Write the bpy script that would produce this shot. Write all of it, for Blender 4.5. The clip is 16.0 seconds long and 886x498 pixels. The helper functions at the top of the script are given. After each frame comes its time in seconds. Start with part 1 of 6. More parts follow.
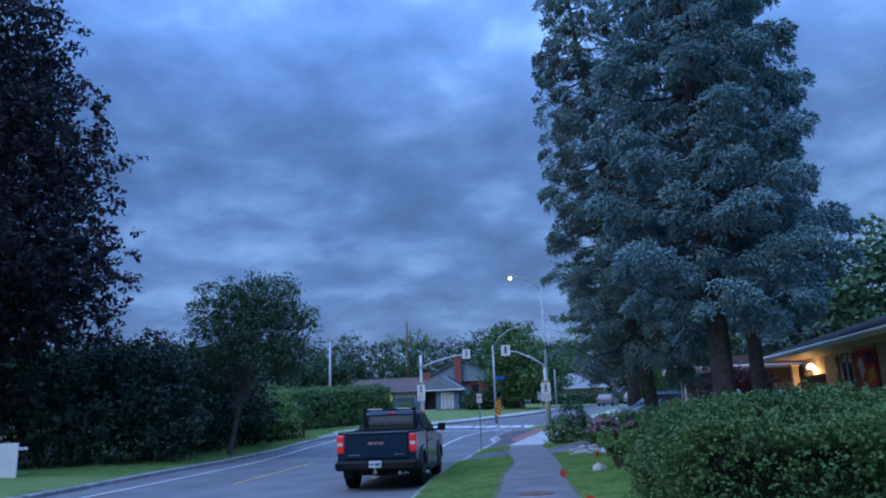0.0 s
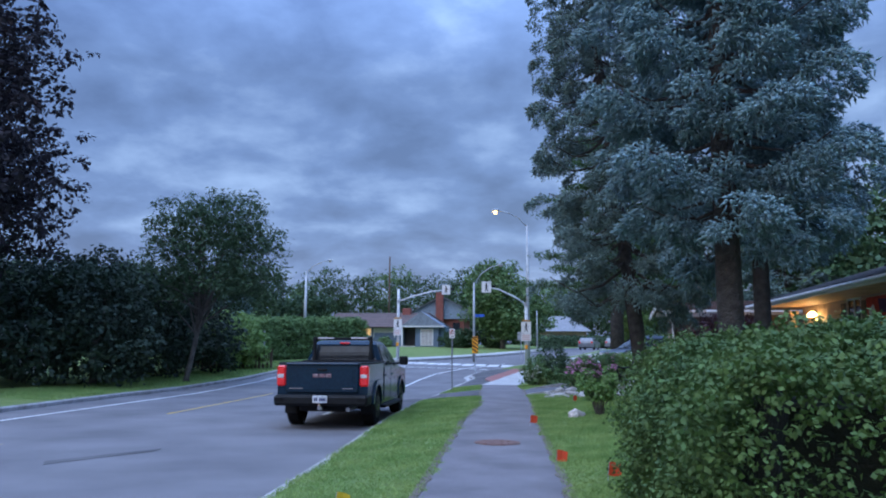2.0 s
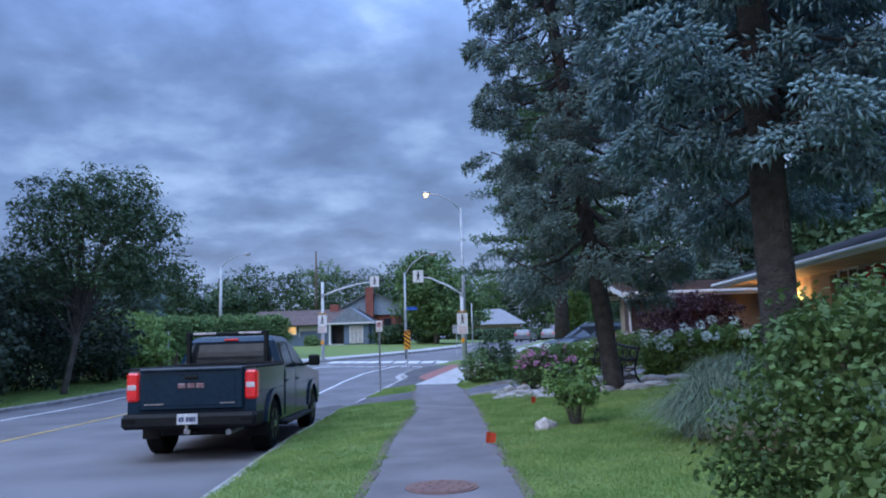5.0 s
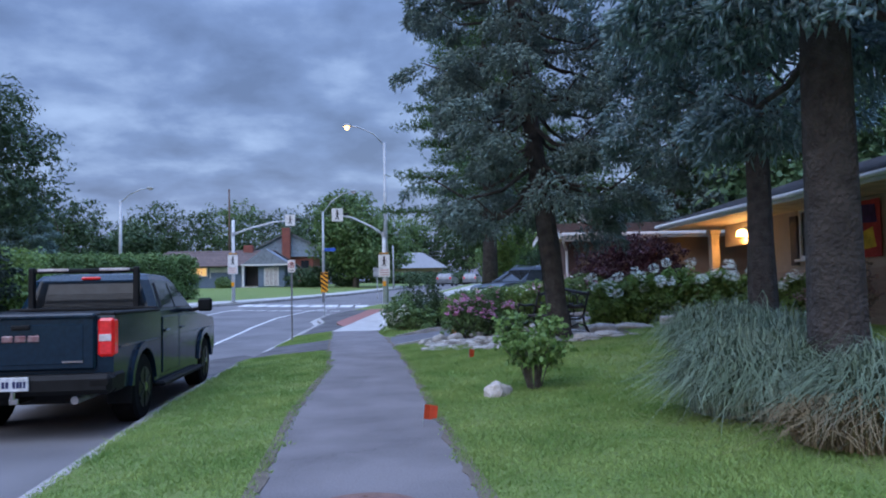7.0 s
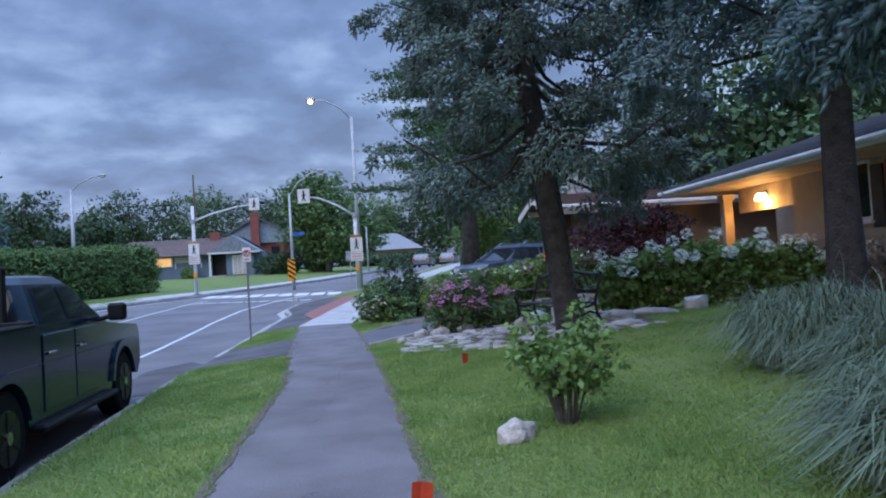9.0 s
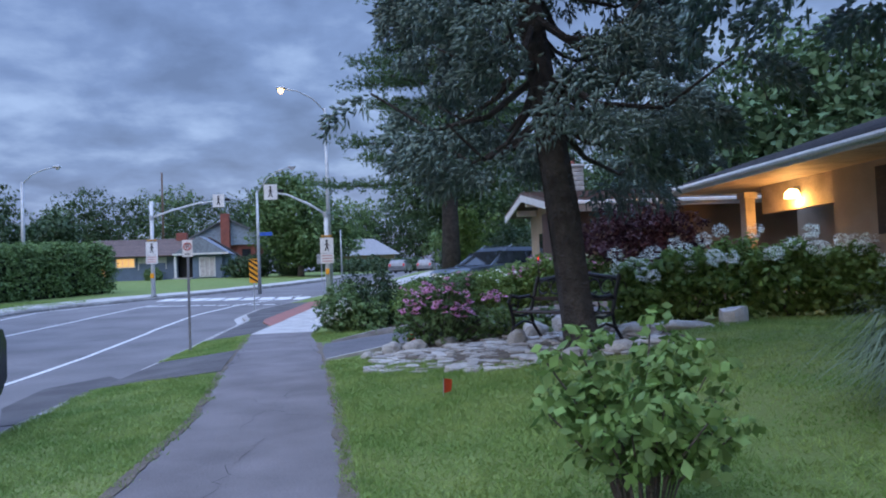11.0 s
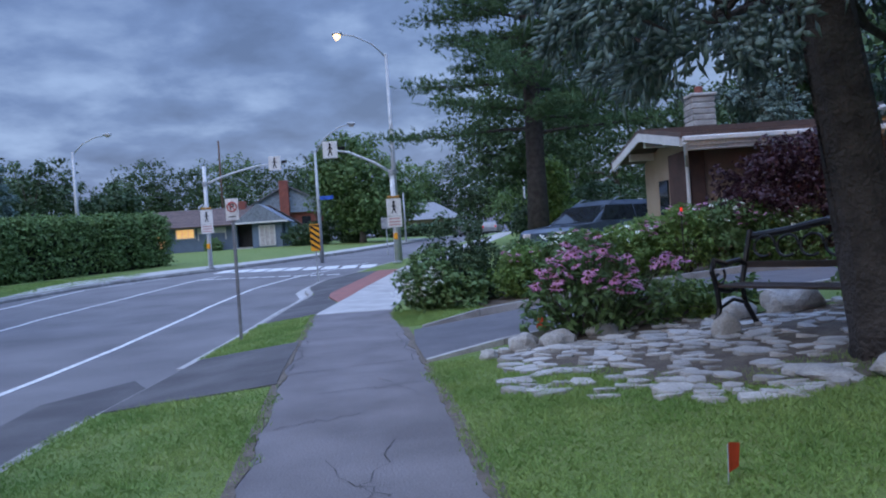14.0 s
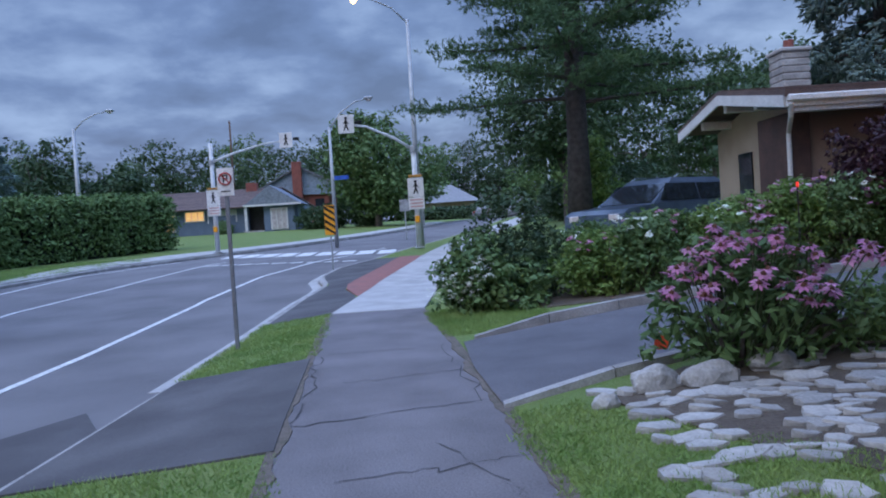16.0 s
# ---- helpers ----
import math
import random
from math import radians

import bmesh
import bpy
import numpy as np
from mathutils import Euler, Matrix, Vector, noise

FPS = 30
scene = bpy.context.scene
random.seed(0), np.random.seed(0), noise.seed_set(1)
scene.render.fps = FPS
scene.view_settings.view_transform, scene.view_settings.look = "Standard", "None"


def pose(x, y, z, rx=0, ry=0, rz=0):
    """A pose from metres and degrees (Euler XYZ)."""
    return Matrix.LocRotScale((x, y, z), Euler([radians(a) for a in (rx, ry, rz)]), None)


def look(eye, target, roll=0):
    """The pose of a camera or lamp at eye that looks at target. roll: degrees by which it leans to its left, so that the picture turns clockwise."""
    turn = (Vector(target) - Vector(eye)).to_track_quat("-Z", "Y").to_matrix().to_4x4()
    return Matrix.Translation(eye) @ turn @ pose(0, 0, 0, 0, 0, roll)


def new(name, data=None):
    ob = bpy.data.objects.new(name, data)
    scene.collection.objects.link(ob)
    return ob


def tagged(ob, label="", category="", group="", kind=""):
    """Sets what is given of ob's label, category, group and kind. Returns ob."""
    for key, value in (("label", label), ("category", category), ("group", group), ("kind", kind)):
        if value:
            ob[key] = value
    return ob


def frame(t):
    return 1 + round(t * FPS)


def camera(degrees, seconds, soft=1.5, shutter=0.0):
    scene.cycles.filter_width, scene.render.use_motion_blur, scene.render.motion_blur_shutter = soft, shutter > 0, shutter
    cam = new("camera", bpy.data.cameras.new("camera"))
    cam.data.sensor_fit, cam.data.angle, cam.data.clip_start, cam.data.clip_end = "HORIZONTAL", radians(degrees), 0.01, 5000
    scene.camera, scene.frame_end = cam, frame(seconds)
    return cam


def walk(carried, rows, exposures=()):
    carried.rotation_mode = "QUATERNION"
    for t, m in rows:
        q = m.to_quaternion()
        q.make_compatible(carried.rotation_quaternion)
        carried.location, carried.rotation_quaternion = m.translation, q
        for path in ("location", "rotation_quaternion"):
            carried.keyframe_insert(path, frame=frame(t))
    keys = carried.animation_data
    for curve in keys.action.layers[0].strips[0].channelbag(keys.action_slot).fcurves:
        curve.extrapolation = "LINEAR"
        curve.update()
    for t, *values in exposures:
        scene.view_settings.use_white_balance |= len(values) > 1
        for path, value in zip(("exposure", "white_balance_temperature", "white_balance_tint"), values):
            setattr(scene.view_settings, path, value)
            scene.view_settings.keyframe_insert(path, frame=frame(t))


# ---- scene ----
cam = camera(61.9, 16.0, soft=2.0)
PATH = [
    (0, (0.162, 0.303, 1.434), (-0.138, 2.231, 1.872), -2.2),
    (0.5, (0.055, 1.021, 1.354), (-0.267, 2.955, 1.747), -1.4),
    (1, (0.107, 1.681, 1.341), (-0.23, 3.62, 1.695), -0.8),
    (1.5, (0.223, 2.366, 1.341), (-0.068, 4.321, 1.65), -0.8),
    (2, (0.269, 3.032, 1.315), (-0.01, 4.993, 1.593), 0.3),
    (2.5, (0.272, 3.668, 1.293), (0.018, 5.632, 1.574), 0.3),
    (3, (0.274, 4.448, 1.352), (0.015, 6.408, 1.657), -0.6),
    (5.5, (-0.201, 7.885, 1.226), (-0.232, 9.871, 1.46), -1.8),
    (6, (-0.265, 8.526, 1.204), (-0.24, 10.516, 1.4), -1.7),
    (6.5, (-0.289, 9.217, 1.22), (-0.225, 11.208, 1.394), -1.3),
    (7, (-0.279, 9.877, 1.26), (-0.161, 11.87, 1.372), -1.2),
    (7.5, (-0.229, 10.465, 1.305), (-0.139, 12.461, 1.394), -1.5),
    (8, (-0.221, 11.082, 1.376), (-0.102, 13.079, 1.406), -2.7),
    (8.5, (-0.22, 11.853, 1.41), (-0.059, 13.846, 1.45), -3.6),
    (11, (0.042, 15.354, 1.246), (0.287, 17.337, 1.32), -2.3),
    (11.5, (0.08, 16.006, 1.229), (0.207, 18.001, 1.289), -2.4),
    (12, (-0.021, 16.599, 1.221), (0.025, 18.599, 1.261), -3.1),
    (12.5, (-0.155, 17.185, 1.237), (-0.139, 19.185, 1.244), -3.8),
    (13, (-0.302, 17.891, 1.235), (-0.286, 19.891, 1.234), -3.9),
    (13.5, (-0.417, 18.537, 1.244), (-0.322, 20.534, 1.225), -3.9),
    (14, (-0.5, 19.193, 1.263), (-0.415, 21.191, 1.247), -3.9),
    (14.5, (-0.591, 19.883, 1.296), (-0.489, 21.879, 1.244), -3.8),
    (15, (-0.621, 20.738, 1.248), (-0.541, 22.736, 1.199), -3.6),
    (15.5, (-0.776, 21.279, 1.293), (-0.678, 23.276, 1.236), -3.4),
    (16, (-0.9, 21.965, 1.286), (-0.853, 23.963, 1.229), -3.7),
]
walk(cam, [(t, look(eye, target, roll)) for t, eye, target, roll in PATH], [(0, -0.28, 5000, 4), (0.4, -0.24, 5050, 4), (0.9, 0.08, 5750, 7), (1.4, 0.18, 5950, 8), (5.5, 0.24, 6100, 9), (7.5, 0.22, 6350, 10), (11.0, 0.22, 6400, 10), (13, 0.06, 6300, 10), (16, -0.03, 6250, 10)])

# ---- world and light ----
world = bpy.data.worlds.new("dusk_sky")
scene.world = world
world.use_nodes = True
wn, wl = world.node_tree.nodes, world.node_tree.links
wn.clear()


def wnode(kind, **kw):
    n = wn.new(kind)
    for k, v in kw.items():
        if k == "ops":
            n.operation = v
        else:
            n.inputs[k].default_value = v
    return n


tc = wnode("ShaderNodeTexCoord")
sep = wnode("ShaderNodeSeparateXYZ")
wl.new(tc.outputs["Generated"], sep.inputs[0])
zup = wnode("ShaderNodeMath", ops="MAXIMUM")
wl.new(sep.outputs["Z"], zup.inputs[0])
zup.inputs[1].default_value = 0.0
zoff = wnode("ShaderNodeMath", ops="ADD")
wl.new(zup.outputs[0], zoff.inputs[0])
zoff.inputs[1].default_value = 0.26
dx = wnode("ShaderNodeMath", ops="DIVIDE")
dy = wnode("ShaderNodeMath", ops="DIVIDE")
wl.new(sep.outputs["X"], dx.inputs[0]), wl.new(zoff.outputs[0], dx.inputs[1])
wl.new(sep.outputs["Y"], dy.inputs[0]), wl.new(zoff.outputs[0], dy.inputs[1])
comb = wnode("ShaderNodeCombineXYZ")
wl.new(dx.outputs[0], comb.inputs[0]), wl.new(dy.outputs[0], comb.inputs[1])
cloud = wnode("ShaderNodeTexNoise", Scale=1.3, Detail=3.0, Roughness=0.5, Distortion=0.0)
puffs = wnode("ShaderNodeTexNoise", Scale=3.9, Detail=7.0, Roughness=0.54, Distortion=0.1)
wl.new(comb.outputs[0], cloud.inputs["Vector"]), wl.new(comb.outputs[0], puffs.inputs["Vector"])
blend = wnode("ShaderNodeMix")
blend.inputs["Factor"].default_value = 0.55
wl.new(cloud.outputs["Fac"], blend.inputs["A"]), wl.new(puffs.outputs["Fac"], blend.inputs["B"])
ramp = wnode("ShaderNodeValToRGB")
wl.new(blend.outputs["Result"], ramp.inputs[0])
ramp.color_ramp.elements[0].position, ramp.color_ramp.elements[0].color = 0.39, (0.128, 0.205, 0.435, 1)
ramp.color_ramp.elements[1].position, ramp.color_ramp.elements[1].color = 0.63, (0.40, 0.56, 0.92, 1)
mid = ramp.color_ramp.elements.new(0.5)
mid.color = (0.198, 0.308, 0.615, 1)
# an overcast sky is about three times as bright overhead as at the horizon
grad = wnode("ShaderNodeMapRange")
wl.new(zup.outputs[0], grad.inputs["Value"])
grad.inputs["From Min"].default_value, grad.inputs["From Max"].default_value = 0.35, 1.0
grad.inputs["To Min"].default_value, grad.inputs["To Max"].default_value = 1.0, 6.2
mul = wnode("ShaderNodeVectorMath", ops="SCALE")
wl.new(ramp.outputs["Color"], mul.inputs[0]), wl.new(grad.outputs[0], mul.inputs["Scale"])
sky = wnode("ShaderNodeTexSky")
sky.sky_type, sky.sun_disc, sky.sun_elevation, sky.sun_rotation = "NISHITA", False, radians(2.0), radians(224)
bg_cloud, bg_sky, both, wout = wnode("ShaderNodeBackground"), wnode("ShaderNodeBackground"), wnode("ShaderNodeAddShader"), wnode("ShaderNodeOutputWorld")
bg_cloud.inputs["Strength"].default_value, bg_sky.inputs["Strength"].default_value = 0.74, 0.05
wl.new(mul.outputs[0], bg_cloud.inputs["Color"]), wl.new(sky.outputs[0], bg_sky.inputs["Color"])
wl.new(bg_cloud.outputs[0], both.inputs[0]), wl.new(bg_sky.outputs[0], both.inputs[1])
wl.new(both.outputs[0], wout.inputs["Surface"])

sun = new("sun", bpy.data.lights.new("sun", "SUN"))
sun.data.energy, sun.data.angle, sun.data.color = 1.65, radians(70), (1.0, 0.96, 0.92)
sun.matrix_world = look((-19, -22, 32), (0, 0, 0))


# ---- materials ----
def mat(name, color, rough=0.85, color2=None, scale=6.0, fine=60.0, bump=0.3, dist=0.01, metal=0.0, island=0.0, obj=0.0, spec=0.4, coat=0.0, emit=None, trans=0.0):
    """A two-scale procedural surface: broad stains and fine grain, with bump."""
    m = bpy.data.materials.new(name)
    m.use_nodes = True
    nt = m.node_tree
    n, l = nt.nodes, nt.links
    p = n["Principled BSDF"]
    p.inputs["Roughness"].default_value, p.inputs["Metallic"].default_value = rough, metal
    p.inputs["Specular IOR Level"].default_value, p.inputs["Coat Weight"].default_value = spec, coat
    if emit:
        p.inputs["Emission Color"].default_value, p.inputs["Emission Strength"].default_value = (*emit[:3], 1), emit[3]
    t = n.new("ShaderNodeTexCoord")
    a, b = n.new("ShaderNodeTexNoise"), n.new("ShaderNodeTexNoise")
    a.inputs["Scale"].default_value, a.inputs["Detail"].default_value = scale, 5.0
    b.inputs["Scale"].default_value, b.inputs["Detail"].default_value = fine, 3.0
    l.new(t.outputs["Object"], a.inputs["Vector"]), l.new(t.outputs["Object"], b.inputs["Vector"])
    c2 = color2 or tuple(c * 0.6 for c in color)
    mix = n.new("ShaderNodeMix")
    mix.data_type = "RGBA"
    mix.inputs["A"].default_value, mix.inputs["B"].default_value = (*color, 1), (*c2, 1)
    mr = n.new("ShaderNodeMapRange")
    mr.inputs["From Min"].default_value, mr.inputs["From Max"].default_value = 0.35, 0.68
    l.new(a.outputs["Fac"], mr.inputs["Value"]), l.new(mr.outputs[0], mix.inputs["Factor"])
    hsv = n.new("ShaderNodeHueSaturation")
    l.new(mix.outputs["Result"], hsv.inputs["Color"])
    val = n.new("ShaderNodeMapRange")
    val.inputs["From Min"].default_value, val.inputs["From Max"].default_value = 0.3, 0.7
    val.inputs["To Min"].default_value, val.inputs["To Max"].default_value = 0.82, 1.18
    l.new(b.outputs["Fac"], val.inputs["Value"])
    src = val.outputs[0]
    for amount, kind, out in ((island, "ShaderNodeNewGeometry", "Random Per Island"), (obj, "ShaderNodeObjectInfo", "Random")):
        if amount:
            g, r, k = n.new(kind), n.new("ShaderNodeMapRange"), n.new("ShaderNodeMath")
            r.inputs["To Min"].default_value, r.inputs["To Max"].default_value = 1 - amount, 1 + amount
            k.operation = "MULTIPLY"
            l.new(g.outputs[out], r.inputs["Value"]), l.new(r.outputs[0], k.inputs[0]), l.new(src, k.inputs[1])
            src = k.outputs[0]
    l.new(src, hsv.inputs["Value"])
    l.new(hsv.outputs[0], p.inputs["Base Color"])
    if trans:
        p.inputs["Subsurface Weight"].default_value = 0.0
        tr, mx, o = n.new("ShaderNodeBsdfTranslucent"), n.new("ShaderNodeMixShader"), n["Material Output"]
        mx.inputs[0].default_value = trans
        l.new(hsv.outputs[0], tr.inputs[0]), l.new(p.outputs[0], mx.inputs[1]), l.new(tr.outputs[0], mx.inputs[2]), l.new(mx.outputs[0], o.inputs["Surface"])
    if bump:
        bp = n.new("ShaderNodeBump")
        bp.inputs["Strength"].default_value, bp.inputs["Distance"].default_value = bump, dist
        l.new(b.outputs["Fac"], bp.inputs["Height"]), l.new(bp.outputs[0], p.inputs["Normal"])
    return m


def glass(name, color=(0.02, 0.025, 0.03)):
    return mat(name, color, rough=0.05, bump=0, spec=0.35)


ASPHALT_ROAD = mat("road_asphalt", (0.19, 0.184, 0.19), 0.92, (0.13, 0.126, 0.132), 0.5, 90, 0.5, 0.01, spec=0.2)
ASPHALT_PATCH = mat("patched_asphalt", (0.085, 0.082, 0.086), 0.92, (0.13, 0.126, 0.13), 1.2, 90, 0.5, 0.01, spec=0.2)
ASPHALT_WALK = mat("sidewalk_asphalt", (0.2, 0.188, 0.196), 0.95, (0.14, 0.132, 0.138), 1.3, 70, 0.7, 0.012, spec=0.2)
CRACK = mat("crack_filler", (0.075, 0.072, 0.076), 0.95)
CONCRETE = mat("concrete", (0.44, 0.43, 0.42), 0.85, (0.33, 0.32, 0.31), 2.0, 60, 0.3, 0.006)
KERB = mat("kerb_concrete", (0.36, 0.35, 0.34), 0.9, (0.22, 0.21, 0.2), 2.5, 50, 0.5, 0.01, obj=0.12)
RED_PAVE = mat("red_paving", (0.33, 0.14, 0.12), 0.9, (0.25, 0.12, 0.11), 4, 60, 0.4, obj=0.15)
LINE_WHITE = mat("worn_white_paint", (0.72, 0.72, 0.7), 0.7, (0.45, 0.45, 0.45), 9, 60, 0.2)
LINE_YELLOW = mat("worn_yellow_paint", (0.55, 0.36, 0.07), 0.7, (0.3, 0.24, 0.12), 5, 60, 0.2)
LAWN = mat("lawn_soil", (0.12, 0.185, 0.045), 0.95, (0.16, 0.205, 0.06), 1.2, 45, 0.8, 0.03)
GRASS = mat("grass_blades", (0.155, 0.265, 0.068), 0.8, (0.275, 0.37, 0.115), 1.3, 30, 0, island=0.16, trans=0.25)
IRON = mat("cast_iron", (0.15, 0.09, 0.08), 0.8, (0.2, 0.12, 0.1), 12, 80, 0.5, metal=0.1)
BLACK_IRON = mat("black_cast_iron", (0.012, 0.012, 0.013), 0.45, None, 10, 60, 0.2)
GALV = mat("galvanised_steel", (0.42, 0.44, 0.46), 0.5, (0.33, 0.35, 0.37), 5, 40, 0.1, metal=0.35)
DARK_GALV = mat("weathered_steel", (0.22, 0.23, 0.25), 0.55, (0.16, 0.16, 0.18), 6, 40, 0.1, metal=0.4)
PALE_POLE = mat("pale_painted_pole", (0.6, 0.62, 0.64), 0.5, (0.5, 0.52, 0.54), 5, 40, 0.1)
SIGN_WHITE = mat("sign_white", (0.72, 0.70, 0.68), 0.4, (0.64, 0.62, 0.6), 4, 30, 0)
SIGN_BLACK = mat("sign_black", (0.01, 0.01, 0.01), 0.4, None, 4, 30, 0)
SIGN_RED = mat("sign_red", (0.5, 0.05, 0.04), 0.4, None, 4, 30, 0)
SIGN_PINK = mat("faded_red_print", (0.62, 0.36, 0.33), 0.5, None, 9, 30, 0)
SIGN_YELLOW = mat("sign_yellow", (0.85, 0.36, 0.015), 0.4, (0.8, 0.33, 0.02), 4, 30, 0)
SIGN_BLUE = mat("sign_blue", (0.04, 0.12, 0.5), 0.4, None, 4, 30, 0)
SIGN_GREY = mat("sign_back", (0.42, 0.43, 0.44), 0.5, None, 4, 30, 0, metal=0.3)
BEACON = mat("amber_beacon", (0.5, 0.25, 0.05), 0.3, None, 4, 30, 0)
SODIUM = mat("lit_sodium_lamp", (0.9, 0.6, 0.3), 0.4, bump=0, emit=(1.0, 0.58, 0.2, 4.5))
PORCH_BULB = mat("lit_porch_bulb", (0.9, 0.7, 0.4), 0.4, bump=0, emit=(1.0, 0.62, 0.22, 14.0))
LIT_WINDOW = mat("lit_curtain", (0.7, 0.5, 0.25), 0.8, (0.5, 0.32, 0.15), 5, 20, 0, emit=(1.0, 0.55, 0.2, 0.75))
BARK_SPRUCE = mat("spruce_bark", (0.075, 0.067, 0.064), 0.95, (0.038, 0.034, 0.033), 7, 28, 1.0, 0.05)
BARK = mat("grey_bark", (0.13, 0.115, 0.1), 0.95, (0.07, 0.06, 0.055), 6, 30, 1.0, 0.03)
BLUE_NEEDLES = mat("blue_spruce_needles", (0.235, 0.355, 0.40), 0.8, (0.15, 0.245, 0.265), 1.1, 70, 0.3, 0.01, island=0.22, spec=0.2, trans=0.15)
DARK_NEEDLES = mat("grey_green_needles", (0.20, 0.285, 0.275), 0.8, (0.13, 0.195, 0.182), 1.1, 70, 0.3, 0.01, island=0.22, spec=0.2, trans=0.15)
PINE_NEEDLES = mat("pine_needles", (0.06, 0.12, 0.055), 0.75, (0.085, 0.15, 0.06), 1.0, 8, 0, island=0.3, trans=0.15)
MAPLE_DARK = mat("purple_maple_leaves", (0.022, 0.019, 0.027), 0.75, (0.03, 0.023, 0.03), 1.0, 8, 0, island=0.25, trans=0.12)
LEAF_MID = mat("mid_green_leaves", (0.085, 0.155, 0.055), 0.65, (0.125, 0.2, 0.068), 0.8, 8, 0, island=0.22, trans=0.2)
LEAF_DARK = mat("dark_green_leaves", (0.040, 0.078, 0.036), 0.65, (0.06, 0.105, 0.042), 0.5, 8, 0, island=0.2, trans=0.15)
# leaf green darkened to near black to paint in the shade under the maple
LEAF_SHADE = mat("shade_darkened_leaves", (0.016, 0.031, 0.019), 0.75, (0.025, 0.045, 0.024), 0.5, 8, 0, island=0.2, trans=0.1)
LEAF_LIGHT = mat("light_green_leaves", (0.135, 0.23, 0.06), 0.65, (0.18, 0.265, 0.07), 1.0, 8, 0, island=0.3, trans=0.3)
LEAF_HEDGE = mat("hedge_leaves", (0.05, 0.10, 0.026), 0.7, (0.095, 0.155, 0.038), 1.6, 12, 0, island=0.22, trans=0.18)
LEAF_CEDAR = mat("cedar_sprays", (0.09, 0.16, 0.05), 0.75, (0.125, 0.205, 0.065), 1.1, 10, 0, island=0.3, trans=0.15)
LEAF_PURPLE = mat("smokebush_leaves", (0.04, 0.016, 0.026), 0.6, (0.055, 0.02, 0.03), 1.6, 10, 0, island=0.4, trans=0.2)
BLADE_BLUE = mat("blue_oat_grass", (0.20, 0.27, 0.20), 0.7, (0.13, 0.19, 0.12), 2.5, 10, 0, island=0.35, trans=0.2)
PETAL_PINK = mat("pink_petals", (0.46, 0.16, 0.31), 0.6, (0.52, 0.25, 0.38), 5, 20, 0, island=0.25, trans=0.2)
PETAL_WHITE = mat("white_petals", (0.8, 0.82, 0.74), 0.6, (0.7, 0.76, 0.62), 5, 20, 0, island=0.15, trans=0.2)
PETAL_RED = mat("red_petals", (0.55, 0.07, 0.05), 0.6, None, 5, 20, 0, island=0.2)
CONE_BROWN = mat("flower_cones", (0.12, 0.045, 0.025), 0.8, None, 10, 50, 0.3)
STEM = mat("stems", (0.06, 0.08, 0.03), 0.8, None, 10, 50, 0)
# near-black colour standing in for the shade inside hedges and grass clumps
CORE = mat("inner_shade", (0.018, 0.02, 0.012), 0.95, None, 3, 20, 0.5, 0.05)
STONE = mat("flagstone", (0.44, 0.43, 0.415), 0.9, (0.27, 0.265, 0.255), 5, 45, 0.6, 0.012, obj=0.22)
CRUMBS = mat("gritty_soil", (0.17, 0.14, 0.12), 0.95, (0.11, 0.1, 0.075), 9, 60, 0.9, 0.02)
SOIL = mat("garden_soil", (0.09, 0.07, 0.055), 0.95, (0.14, 0.115, 0.09), 4, 40, 0.8, 0.03)
FLAG_RED = mat("orange_flag", (0.8, 0.09, 0.03), 0.6, None, 5, 20, 0, trans=0.3)
FLAG_YELLOW = mat("yellow_flag", (0.7, 0.5, 0.03), 0.6, None, 5, 20, 0, trans=0.3)
TRUCK_PAINT = mat("dark_teal_paint", (0.007, 0.02, 0.036), 0.17, (0.008, 0.024, 0.042), 2, 20, 0, spec=0.3, coat=0.1)
TRUCK_BLACK = mat("black_plastic", (0.01, 0.011, 0.012), 0.6, None, 8, 60, 0.1, spec=0.2)
TYRE = mat("tyre_rubber", (0.012, 0.012, 0.012), 0.9, None, 8, 60, 0.4, spec=0.15)
RIM = mat("dark_rim", (0.03, 0.03, 0.032), 0.4, None, 5, 30, 0, metal=0.7)
CHROME = mat("dull_chrome", (0.5, 0.5, 0.5), 0.25, None, 5, 30, 0, metal=1.0)
TAIL_RED = mat("red_tail_lens", (0.55, 0.015, 0.02), 0.2, (0.4, 0.01, 0.012), 8, 30, 0, spec=0.6, coat=0.5, emit=(1, 0.03, 0.03, 0.15))
CLEAR_LENS = mat("clear_lens", (0.6, 0.55, 0.55), 0.2, None, 8, 30, 0)
GLASS = glass("dark_glass")
PLATE = mat("plate_white", (0.7, 0.72, 0.74), 0.4, None, 5, 30, 0)
PLATE_INK = mat("plate_ink", (0.03, 0.04, 0.12), 0.5, None, 5, 30, 0)
TAN_BRICK = mat("tan_brick_wall", (0.34, 0.25, 0.19), 0.9, (0.27, 0.2, 0.16), 1.5, 50, 0.4, 0.01, obj=0.12)
STUCCO = mat("tan_stucco", (0.42, 0.34, 0.26), 0.9, (0.36, 0.29, 0.22), 2, 50, 0.4, 0.01)
PEACH = mat("peach_trim", (0.55, 0.43, 0.33), 0.7, None, 2, 40, 0.1)
SHINGLE_GREY = mat("grey_shingles", (0.17, 0.18, 0.2), 0.9, (0.12, 0.125, 0.14), 3, 40, 0.5, obj=0.15)
SHINGLE_BROWN = mat("brown_shingles", (0.15, 0.105, 0.095), 0.9, (0.1, 0.075, 0.07), 3, 40, 0.5, obj=0.15)
WHITE_TRIM = mat("white_trim", (0.66, 0.66, 0.66), 0.6, (0.58, 0.58, 0.58), 3, 40, 0.1)
